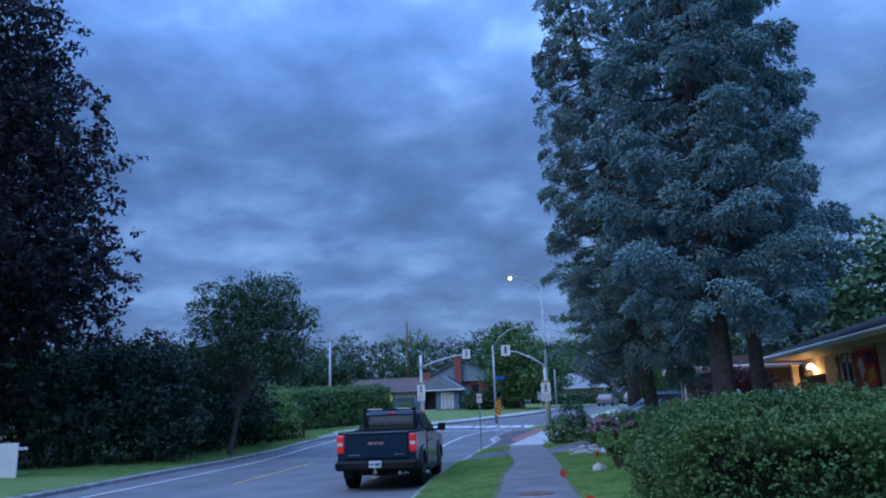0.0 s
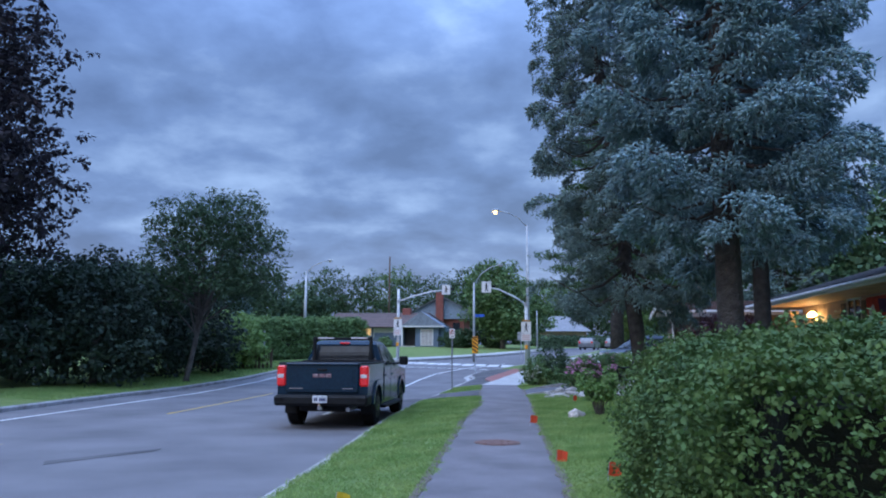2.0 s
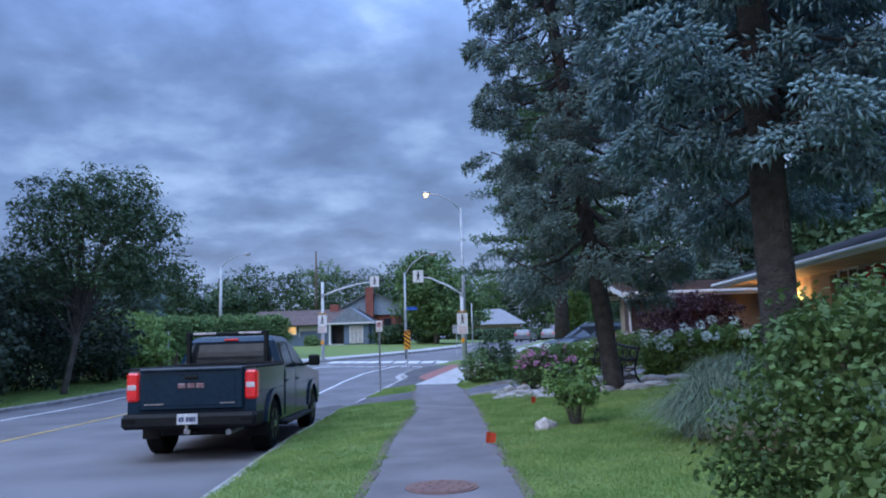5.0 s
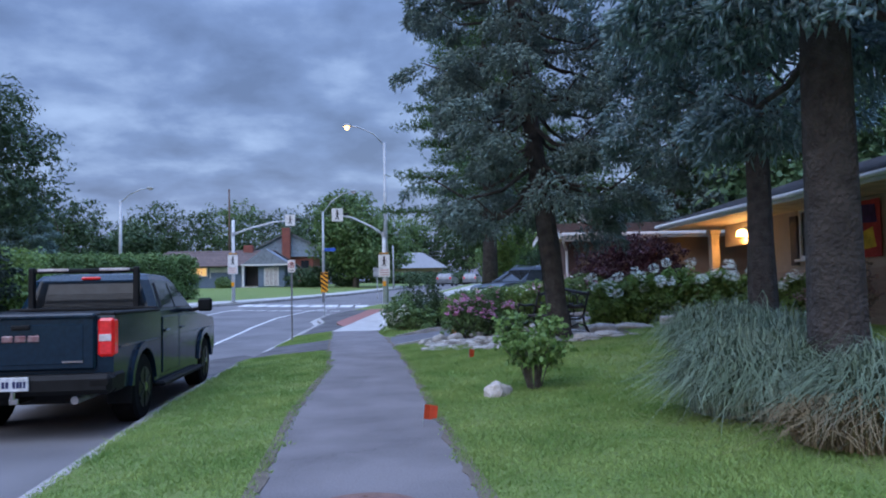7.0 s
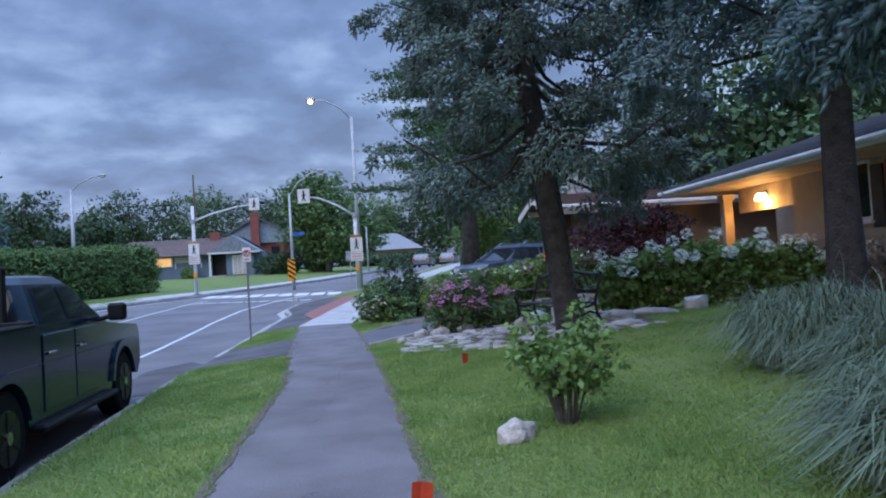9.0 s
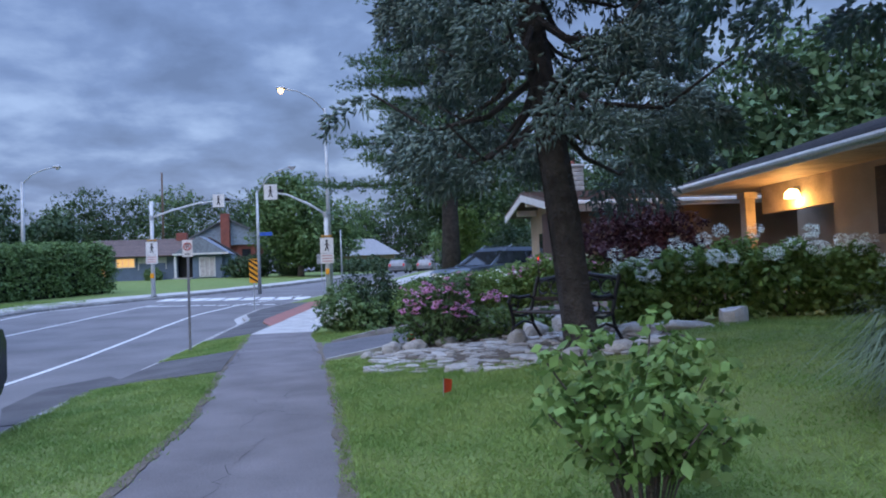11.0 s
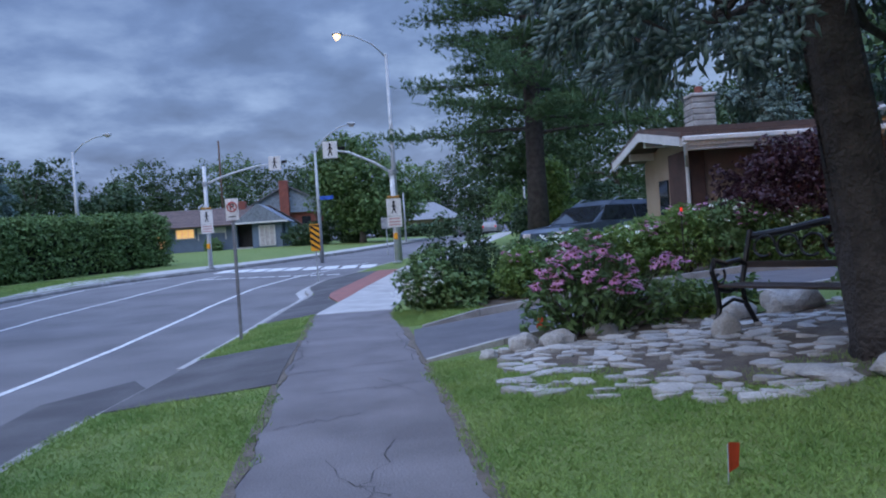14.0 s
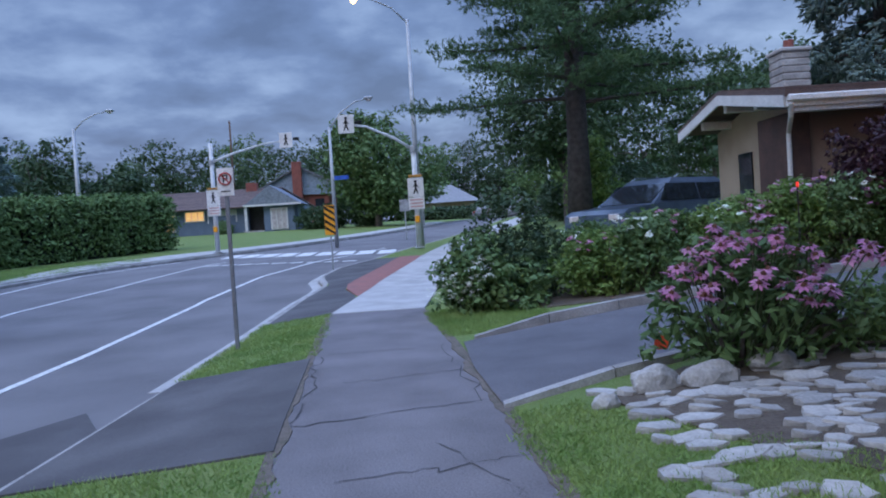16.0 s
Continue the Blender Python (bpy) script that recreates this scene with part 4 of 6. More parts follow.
part("tonneau", Mesh().box(-0.8, 0.14, 1.345, 0.8, 2.0, 1.385, 0.012), TRUCK_BLACK, truck, "flat black bed cover")
tg = part("tailgate", Mesh().box(-0.785, 0.04, 0.76, 0.785, 0.12, 1.385, 0.025), TRUCK_PAINT, truck)
part("tailgate_lip", Mesh().box(-0.785, 0.015, 1.33, 0.785, 0.09, 1.39, 0.02), TRUCK_PAINT, tg)
part("tailgate_recess", Mesh().box(-0.66, 0.034, 0.83, 0.66, 0.05, 1.27, 0.006), TRUCK_PAINT, tg)
part("tailgate_handle", Mesh().box(-0.1, 0.012, 1.22, 0.1, 0.05, 1.27, 0.01), TRUCK_BLACK, tg)
part("emblem", Mesh().box(-0.2, 0.02, 1.08, -0.075, 0.04, 1.155, 0.01).box(-0.062, 0.02, 1.08, 0.062, 0.04, 1.155, 0.01).box(0.075, 0.02, 1.08, 0.2, 0.04, 1.155, 0.01), mat("red_chrome", (0.24, 0.12, 0.13), 0.3, (0.34, 0.28, 0.28), 14, 40, 0, metal=0.5), tg, "red and chrome emblem bars")
part("badge_bar", Mesh().box(-0.7, 0.028, 0.845, -0.4, 0.04, 0.865), CHROME, tg)
part("badge_bar", Mesh().box(0.44, 0.028, 0.845, 0.66, 0.04, 0.865), CHROME, tg)
bp = part("rear_bumper", Mesh().box(-1.0, -0.1, 0.50, 1.0, 0.14, 0.72, 0.05).box(-1.0, 0.06, 0.50, -0.9, 0.42, 0.72, 0.03).box(0.9, 0.06, 0.50, 1.0, 0.42, 0.72, 0.03), TRUCK_BLACK, truck, "black step bumper")
part("corner_step", Mesh().box(-0.98, -0.104, 0.60, -0.78, -0.09, 0.66, 0.004), TYRE, bp)
part("corner_step", Mesh().box(0.78, -0.104, 0.60, 0.98, -0.09, 0.66, 0.004), TYRE, bp)
pl = part("number_plate", Mesh().box(-0.153, -0.125, 0.565, 0.153, -0.098, 0.715, 0.006), PLATE, bp, "white number plate")
for x0, x1 in ((-0.12, -0.09), (-0.08, -0.05), (-0.01, 0.02), (0.03, 0.06), (0.065, 0.09), (0.1, 0.125)):
    part("plate_bar", Mesh().box(x0, -0.128, 0.60, x1, -0.124, 0.67), PLATE_INK, pl)
part("hitch", Mesh().box(-0.05, -0.12, 0.42, 0.05, 0.3, 0.49, 0.008).tube([(0, -0.13, 0.48), (0, -0.13, 0.56)], 0.028, 10), CHROME, truck, "tow hitch with a ball")
part("exhaust", Mesh().tube([(0.55, 0.1, 0.42), (0.55, 0.9, 0.42)], 0.045, 12), GALV, truck)
part("chassis", Mesh().box(-0.55, 0.3, 0.36, 0.55, 5.3, 0.52, 0.03), TRUCK_BLACK, truck, "dark underbody")
part("axle", Mesh().tube([(-0.8, 1.22, 0.42), (0.8, 1.22, 0.42)], 0.07, 10).tube([(0, 1.22, 0.3), (0, 1.22, 0.52)], 0.16, 12), TRUCK_BLACK, truck)
for y in (1.22, 4.88):
    for sg in (-1, 1):
        wheel(truck, sg * 0.84, y, 0.42, 0.29, sg)
# cab
zb, zt = 1.28, 1.90


def cab_ring(z, w, y0, y1):
    return [(-w, y0 + 0.08, z), (-w + 0.1, y0, z), (w - 0.1, y0, z), (w, y0 + 0.08, z), (w, y1 - 0.1, z), (w - 0.12, y1, z), (-w + 0.12, y1, z), (-w, y1 - 0.1, z)]


cm = Mesh()
rings = [cab_ring(zb, 0.93, 2.02, 4.38), cab_ring(1.36, 0.925, 2.03, 4.26), cab_ring(1.80, 0.76, 2.16, 3.52), cab_ring(1.875, 0.70, 2.26, 3.38), cab_ring(zt, 0.6, 2.42, 3.2)]
cm.add([p for r_ in rings for p in r_], [(i * 8 + k, i * 8 + (k + 1) % 8, i * 8 + 8 + (k + 1) % 8, i * 8 + 8 + k) for i in range(4) for k in range(8)] + [tuple(range(32, 40)), tuple(range(7, -1, -1))])
cab = part("cab", cm, TRUCK_PAINT, truck)


def pane(name, corners, off, parent):
    c = [Vector(p) for p in corners]
    n = (c[1] - c[0]).cross(c[3] - c[0]).normalized() * off
    part(name, Mesh().add([p + n for p in c] + [p - n * 0.5 for p in c], [(0, 1, 2, 3), (7, 6, 5, 4), (0, 4, 5, 1), (1, 5, 6, 2), (2, 6, 7, 3), (3, 7, 4, 0)]), GLASS, parent)


pane("rear_window", [(-0.78, 2.035, 1.40), (0.78, 2.035, 1.40), (0.64, 2.15, 1.775), (-0.64, 2.15, 1.775)], 0.012, cab)
for sg in (-1, 1):
    for (a, b, c, d) in ((2.28, 2.98, 2.96, 2.38), (3.05, 4.0, 3.42, 3.05)):
        q = [(sg * 0.915, a, 1.40), (sg * 0.915, b, 1.40), (sg * 0.785, c, 1.76), (sg * 0.785, d, 1.76)]
        pane("side_window", q if sg > 0 else q[::-1], 0.012, cab)
pane("windscreen", [(0.78, 4.25, 1.37), (-0.78, 4.25, 1.37), (-0.64, 3.52, 1.79), (0.64, 3.52, 1.79)], 0.014, cab)
part("brake_light", Mesh().box(-0.12, 2.15, 1.815, 0.12, 2.22, 1.85, 0.008), TAIL_RED, cab, "high red brake light")
# headache rack behind the cab
rk = part("headache_rack", Mesh().box(-0.72, 1.90, 1.38, -0.64, 1.98, 1.98, 0.015).box(0.64, 1.90, 1.38, 0.72, 1.98, 1.98, 0.015).box(-0.72, 1.91, 1.90, 0.72, 1.97, 1.96, 0.012).box(-0.95, 1.88, 1.385, 0.95, 2.0, 1.43, 0.01), TRUCK_BLACK, truck, "black tube headache rack")
for x0, x1 in ((-0.6, -0.2), (0.2, 0.6)):
    part("light_bar", Mesh().box(x0, 1.895, 1.925, x1, 1.93, 1.962, 0.006), CLEAR_LENS, rk, "pale light bar")
for k in range(7):
    part("rack_louvre", Mesh().box(-0.64, 1.935, 1.47 + k * 0.022, 0.64, 1.945, 1.478 + k * 0.022), TRUCK_BLACK, rk)
part("antenna_dome", Mesh().box(-0.2, 2.6, 1.88, 0.16, 3.0, 1.96, 0.04), TRUCK_BLACK, truck)


# ---- poles, lamps and signs ----
def round_sign(parent, name, w, h, y, x, z, material, label, depth=0.02):
    return part(name, Mesh().box(x - w / 2, y - depth, z - h / 2, x + w / 2, y, z + h / 2, 0.006), material, parent, label)


def walker(parent, x, y, z, s):
    """The plain walking symbol of a crossing sign, as bars."""
    M = Mesh()
    M.tube([(x, y, z + 0.37 * s), (x, y - 0.004, z + 0.37 * s)], 0.09 * s, 12)
    for a, b, w in (((0.0, 0.27), (0.0, -0.02), 0.075), ((0, -0.02), (0.13, -0.4), 0.05), ((0, -0.02), (-0.14, -0.4), 0.05), ((0.0, 0.22), (0.17, 0.0), 0.035), ((0.0, 0.22), (-0.16, 0.02), 0.035)):
        p, q = Vector((a[0], 0, a[1])) * s, Vector((b[0], 0, b[1])) * s
        d = (q - p).normalized()
        n_ = Vector((d.z, 0, -d.x)) * w * s
        o = Vector((x, y - 0.003, z))
        M.add([o + p - n_, o + p + n_, o + q + n_ * 0.8, o + q - n_ * 0.8], [(0, 1, 2, 3)])
    part("walking_symbol", M, SIGN_BLACK, parent)


def crossing_post(x, y, z0, top, arm_to, sign_z, side, label, plate_top):
    """A pale pole with an arm over the street, an overhead sign and a sign on the pole."""
    p = thing("crossing_signal", label, "traffic signal", pose(x, y, z0))
    part("pole", Mesh().tube([(0, 0, 0), (0, 0, top)], [0.115, 0.095], 16), PALE_POLE, p, smooth=True)
    part("base_plate", Mesh().box(-0.2, -0.2, -0.02, 0.2, 0.2, 0.03, 0.01), GALV, p)
    ax, ay, az = arm_to
    root = sign_z
    part("arm", Mesh().tube([(0, 0, root), (ax * 0.3, ay * 0.3, root + (az - root) * 0.45), (ax * 0.7, ay * 0.7, root + (az - root) * 0.88), (ax, ay, az)], [0.06, 0.055, 0.045, 0.04], 10), PALE_POLE, p, smooth=True)
    part("clamp", Mesh().tube([(0, 0, root - 0.12), (0, 0, root + 0.12)], 0.135, 14), GALV, p)
    ov = round_sign(p, "overhead_sign", 0.62, 0.72, ay - 0.06, ax, az, SIGN_WHITE, "white sign with a black walking symbol")
    walker(ov, ax, ay - 0.082, az, 0.62)
    part("beacon", Mesh().box(ax + 0.33, ay - 0.05, az - 0.02, ax + 0.62, ay + 0.05, az + 0.12, 0.02), TRUCK_BLACK, p, "small dark beacon")
    s1 = round_sign(p, "side_sign", 0.62, 0.74, -0.13, 0, plate_top - 0.37, SIGN_WHITE, "white sign with a black walking symbol")
    walker(s1, 0, -0.152, plate_top - 0.37, 0.62)
    s2 = round_sign(p, "tab_sign", 0.62, 0.46, -0.13, 0, plate_top - 0.99, SIGN_WHITE, "white sign with faded red lines of print")
    for k in range(3):
        part("print_bar", Mesh().box(-0.24, -0.156, plate_top - 0.88 - k * 0.13, 0.24, -0.151, plate_top - 0.82 - k * 0.13), SIGN_PINK, s2)
    part("beacon_bar", Mesh().box(-0.26, -0.17, plate_top + 0.03, 0.26, -0.05, plate_top + 0.13, 0.02), BEACON, p, "amber flashing beacon bar")
    part("push_button", Mesh().box(-0.09, -0.2, 0.98, 0.09, -0.1, 1.25, 0.02), SIGN_YELLOW, p, "yellow push button box")
    return p


RZ, LZ = land(-1.15, 51), 0.80
crossing_post(-1.13, 51.0, 0.58, 3.98, (-2.55, 0.0, 4.98), 3.85, 1, "pale steel crossing signal pole with an arm and walking signs", 2.72)
crossing_post(-10.94, 58.0, LZ, 5.27, (3.65, 0.0, 5.2), 4.35, -1, "pale steel crossing signal pole across the street with walking signs", 3.0)

np_ = thing("parking_sign", "no parking sign on a thin weathered steel post", "street sign", pose(-3.42, 31.6, land(-3.42, 31.6), 0, 0, 4))
part("post", Mesh().box(-0.025, -0.025, -0.2, 0.025, 0.025, 2.36, 0.006), DARK_GALV, np_)
pl = part("sign_plate", Mesh().box(-0.105, -0.04, 2.0, 0.105, -0.026, 2.36, 0.003), SIGN_WHITE, np_, "white plate with a red ring")
ring = [(0.075 * math.cos(a), -0.046, 2.22 + 0.075 * math.sin(a)) for a in np.linspace(0, 2 * math.pi, 25)]
part("red_ring", Mesh().tube(ring, 0.011, 6, False).tube([(-0.053, -0.046, 2.273), (0.053, -0.046, 2.167)], 0.009, 6), SIGN_RED, pl)
part("letter", Mesh().box(-0.03, -0.044, 2.17, -0.012, -0.041, 2.27).box(-0.03, -0.044, 2.255, 0.03, -0.041, 2.27).box(-0.03, -0.044, 2.215, 0.03, -0.041, 2.23).box(0.017, -0.044, 2.215, 0.032, -0.041, 2.27), SIGN_BLACK, pl)
part("arrow_bar", Mesh().box(-0.06, -0.044, 2.05, 0.06, -0.041, 2.066), SIGN_BLACK, pl)

hz = thing("hazard_marker", "black and yellow striped hazard marker on a thin post", "street sign", pose(-3.93, 46.0, 0.24))
part("post", Mesh().box(-0.025, -0.02, -0.2, 0.025, 0.03, 2.0, 0.005), GALV, hz)
hb = part("striped_board", Mesh().box(-0.17, -0.045, 1.05, 0.17, -0.03, 2.02, 0.004), SIGN_YELLOW, hz, "orange-yellow board with black diagonal stripes")
for k in range(5):
    z = 1.02 + k * 0.215
    lo, hi = max(1.055, z), min(2.015, z + 0.24)
    a, b = [(-0.165, z + 0.24), (0.165, z), (0.165, z + 0.1), (-0.165, z + 0.34)], None
    a = [(x, min(max(q, 1.055), 2.015)) for x, q in a]
    part("black_stripe", Mesh().add([(x, -0.049, q) for x, q in a], [(0, 1, 2, 3)]), SIGN_BLACK, hb)


def street_lamp(x, y, z0, h, arm, lit, label, r=0.09, tilt=0.9):
    p = thing("street_lamp", label, "street lamp", pose(x, y, z0))
    part("pole", Mesh().tube([(0, 0, -0.1), (0, 0, h)], [r * 1.3, r * 0.75], 14), GALV, p, smooth=True)
    ax, ay = arm
    tip = (ax, ay, h + tilt)
    part("arm", Mesh().tube([(0, 0, h - 0.15), (ax * 0.3, ay * 0.3, h + tilt * 0.5), (ax * 0.7, ay * 0.7, h + tilt * 0.9), tip], 0.035, 8), GALV, p, smooth=True)
    s = 1 if ax >= 0 else -1
    hd = part("lamp_head", Mesh().box(tip[0] - 0.35 if s < 0 else tip[0] - 0.1, ay - 0.13, tip[2] - 0.03, tip[0] + 0.1 if s < 0 else tip[0] + 0.35, ay + 0.13, tip[2] + 0.1, 0.04), GALV, p)
    part("lens", Mesh().box(tip[0] - 0.28 if s < 0 else tip[0], ay - 0.11, tip[2] - 0.13, tip[0] if s < 0 else tip[0] + 0.28, ay + 0.11, tip[2] - 0.028, 0.05) if not lit else Mesh().tube([(tip[0] - 0.14, ay, tip[2] - 0.02), (tip[0] - 0.14, ay, tip[2] - 0.1), (tip[0] - 0.14, ay, tip[2] - 0.24)], [0.14, 0.15, 0.06], 14), SODIUM if lit else CLEAR_LENS, hd, "glowing warm lens" if lit else "unlit lens")
    return p


street_lamp(-1.05, 52.5, 0.7, 9.2, (-2.0, 0), True, "tall steel street lamp with a lit warm lamp", 0.1, 1.0)
street_lamp(-5.3, 59.0, 0.75, 5.9, (1.9, 0), False, "slim steel street lamp, unlit, with a curved arm", 0.085, 1.3)
street_lamp(-20.6, 65.0, 0.9, 7.4, (2.0, 0), False, "steel street lamp behind the hedge, unlit", 0.12, 0.9)
street_lamp(8.8, 78.0, 1.5, 5.2, (-1.6, 0), False, "distant steel street lamp, unlit", 0.08, 0.9)
for x, y, h, r, lab in ((-22.5, 108, 12.8, 0.13, "tall wooden utility pole behind the houses"), (-0.9, 82, 4.2, 0.07, "plain steel pole on the far verge")):
    solid("utility_pole", Mesh().tube([(x, y, land(x, y) - 0.2), (x, y, land(x, y) + h)], [r * 1.2, r * 0.8], 12), WOOD if r > 0.1 else GALV, lab, "pole", smooth=True)
bs = thing("back_sign", "grey back of a street sign on a post", "street sign", pose(-1.9, 63.0, land(-1.9, 63)))
part("post", Mesh().box(-0.03, -0.03, -0.2, 0.03, 0.03, 1.9), GALV, bs)
part("sign_plate", Mesh().box(-0.28, -0.05, 1.45, 0.28, -0.03, 2.1, 0.005), SIGN_GREY, bs)
st = thing("street_name_sign", "small blue street name blade on the lamp pole", "street sign", pose(-4.9, 58.85, 0.75))
part("blade", Mesh().box(-0.3, -0.02, 3.25, 0.42, 0.02, 3.45, 0.004), SIGN_BLUE, st)
part("bracket", Mesh().box(-0.42, -0.02, 3.3, -0.3, 0.02, 3.4), GALV, st)
vp = thing("verge_post", "thin bare steel post before the hedge", "post", pose(-17.3, 47.5, land(-17.3, 47.5)))
part("post", Mesh().box(-0.04, -0.04, -0.2, 0.04, 0.04, 2.2, 0.01), GALV, vp)

# small marker flags on wires
for x, y, h, m_, tilt in ((-0.09, 16.85, 0.2, FLAG_RED, 15), (0.34, 12.35, 0.16, FLAG_RED, -10), (0.84, 10.9, 0.2, FLAG_RED, 6), (0.87, 22.5, 0.18, FLAG_RED, 48), (0.92, 28.0, 0.2, FLAG_RED, 10), (-1.62, 9.6, 0.16, FLAG_YELLOW, 0)):
    f = thing("marker_flag", "small %s survey flag stuck in the grass" % ("orange" if m_ is FLAG_RED else "yellow"), "marker flag", pose(x, y, land(x, y), 0, 6, tilt), "survey flags")
    part("wire", Mesh().tube([(0, 0, -0.05), (0, 0, h)], 0.003, 6), GALV, f)
    part("cloth", Mesh().add([(0.0, 0.0, h - 0.13), (0.06, 0.015, h - 0.14), (0.13, -0.005, h - 0.12), (0.13, -0.012, h - 0.01), (0.06, 0.012, h), (0, 0, h)], [(0, 1, 4, 5), (1, 2, 3, 4)]), m_, f)


# ---- houses ----
def shingle_roof(parent, name, a, b, c, d, rows, cols, material, thick=0.03):
    """A roof plane a-b (eave) to d-c (ridge), clad in overlapping courses of shingles."""
    a, b, c, d = (Vector(p) for p in (a, b, c, d))
    n = (b - a).cross(d - a).normalized()
    if n.z < 0:
        n = -n
    base = part(name, Mesh().add([p + n * s for s in (-0.10, 0.0) for p in (a, b, c, d)], [(0, 3, 2, 1), (4, 5, 6, 7), (0, 1, 5, 4), (1, 2, 6, 5), (2, 3, 7, 6), (3, 0, 4, 7)]), material, parent)
    for r in range(rows):
        u, v = r / rows, (r + 1.12) / rows
        v = min(v, 1)
        p0, p1, q0, q1 = a + (d - a) * u, b + (c - b) * u, a + (d - a) * v, b + (c - b) * v
        part("shingle_course", Mesh().add([p0 + n * 0.004, p1 + n * 0.004, q1 + n * 0.002, q0 + n * 0.002, p0 + n * thick, p1 + n * thick, q1 + n * 0.008, q0 + n * 0.008], [(0, 3, 2, 1), (4, 5, 6, 7), (0, 1, 5, 4), (1, 2, 6, 5), (2, 3, 7, 6), (3, 0, 4, 7)]), material, base)
    return base


# tan bungalow with the lit porch
g1 = land(9.2, 26) - 0.02
h1 = thing("bungalow", "tan brick bungalow with a lit porch and grey roof", "house")
WX = 9.2
w1 = part("front_wall", Mesh().box(WX, 26.80, g1, WX + 0.25, 28.4, 3.0).box(WX, 22.0, g1, WX + 0.25, 25.75, 3.0).box(WX, 25.75, g1, WX + 0.25, 26.80, 1.90).box(WX, 25.75, 2.97, WX + 0.25, 26.80, 3.0).box(WX, 10.0, g1, WX + 0.25, 22.0, 3.0), STUCCO, h1, "tan wall above brick")
part("brick_base", Mesh().box(WX - 0.06, 10.0, g1 - 0.1, WX - 0.005, 28.4, 1.55, 0.01), TAN_BRICK, h1, "tan brick lower wall")
part("side_wall", Mesh().box(WX + 0.25, 28.15, g1, 12.0, 28.4, 3.0), STUCCO, h1)
part("porch_wall", Mesh().box(11.4, 28.4, g1, 11.65, 33.0, 3.05), STUCCO, h1, "tan porch wall lit by a lamp")
part("back_wall", Mesh().box(17.5, 10.0, g1, 17.75, 33.0, 3.0).box(WX + 0.25, 10.0, g1, 17.5, 10.25, 3.0).box(11.65, 32.75, g1, 17.5, 33.0, 3.0), STUCCO, h1)
part("porch_floor", Mesh().box(WX - 0.05, 28.4, g1 - 0.1, 11.4, 32.0, g1 + 0.18, 0.01), CONCRETE, h1)
col = part("porch_column", Mesh().box(8.82, 30.9, g1, 9.06, 31.14, 2.86, 0.012), PEACH, h1, "pale square porch column")
part("column_cap", Mesh().box(8.78, 30.86, 2.72, 9.1, 31.18, 2.86, 0.01), PEACH, col)
part("porch_beam", Mesh().box(9.27, 28.4, 2.36, 9.45, 31.0, 2.978, 0.01), PEACH, h1)
part("soffit", Mesh().box(7.85, 9.4, 2.98, 11.4, 32.3, 3.02), PEACH, h1, "pale boarded soffit")
part("fascia", Mesh().box(7.78, 9.4, 2.96, 7.84, 32.36, 3.14, 0.008), WHITE_TRIM, h1)
part("gable_fascia", Mesh().box(7.84, 32.3, 2.96, 13.0, 32.36, 3.12, 0.008), WHITE_TRIM, h1)
gt = part("gutter", Mesh().tube([(7.72, 9.4, 3.07), (7.72, 32.4, 3.07)], 0.06, 8), WHITE_TRIM, h1)
shingle_roof(h1, "roof", (7.7, 9.3, 3.12), (7.7, 32.45, 3.12), (13.3, 32.45, 4.75), (13.3, 9.3, 4.75), 26, 1, SHINGLE_GREY)
shingle_roof(h1, "roof", (18.6, 32.45, 3.2), (18.6, 9.3, 3.2), (13.3, 9.3, 4.75), (13.3, 32.45, 4.75), 8, 1, SHINGLE_GREY)
part("gable_wall", Mesh().prism([(8.2, 3.1), (18.2, 3.1), (13.3, 4.55)], "y", 32.0, 32.2), STUCCO, h1)
wn_ = part("window", Mesh().box(WX - 0.03, 25.40, 1.68, WX + 0.05, 26.45, 1.76, 0.006).box(WX - 0.02, 25.40, 2.78, WX + 0.05, 26.45, 2.84, 0.006).box(WX - 0.02, 25.38, 1.72, WX + 0.05, 25.45, 2.82, 0.006).box(WX - 0.02, 26.40, 1.72, WX + 0.05, 26.47, 2.82, 0.006).box(WX - 0.01, 25.90, 1.72, WX + 0.04, 25.96, 2.82), WHITE_TRIM, h1, "white framed sliding window")
part("pane", Mesh().box(WX + 0.02, 25.44, 1.75, WX + 0.035, 26.42, 2.8), GLASS, wn_)
part("window_sill", Mesh().box(WX - 0.12, 25.30, 1.62, WX + 0.02, 26.55, 1.68, 0.01), WHITE_TRIM, wn_)
wn_.location = (0, 0.35, 0.14)
for y0 in (25.37, 26.85):
    sh = part("shutter", Mesh().box(WX - 0.045, y0, 1.68, WX - 0.004, y0 + 0.34, 2.86, 0.006), DOOR_DARK, h1, "dark louvred shutter")
    for k in range(12):
        part("louvre", Mesh().box(WX - 0.058, y0 + 0.03, 1.74 + k * 0.092, WX - 0.044, y0 + 0.31, 1.79 + k * 0.092), DOOR_DARK, sh)
pd = part("porch_door", Mesh().box(11.33, 29.0, g1 + 0.18, 11.398, 30.4, 2.3, 0.01), mat("door_tan", (0.3, 0.23, 0.17), 0.6), h1, "panelled porch door")
for k in range(4):
    part("door_panel", Mesh().box(11.315, 29.12, g1 + 0.32 + k * 0.42, 11.332, 30.28, g1 + 0.62 + k * 0.42, 0.008), WOOD if k % 2 else PEACH, pd)
part("porch_rail", Mesh().box(9.3, 28.75, 1.25, 9.36, 30.9, 1.33, 0.01).box(9.3, 28.75, 0.95, 9.36, 30.9, 1.0, 0.01).box(9.3, 29.8, g1 + 0.18, 9.36, 29.86, 1.3), PEACH, h1, "low porch rail")
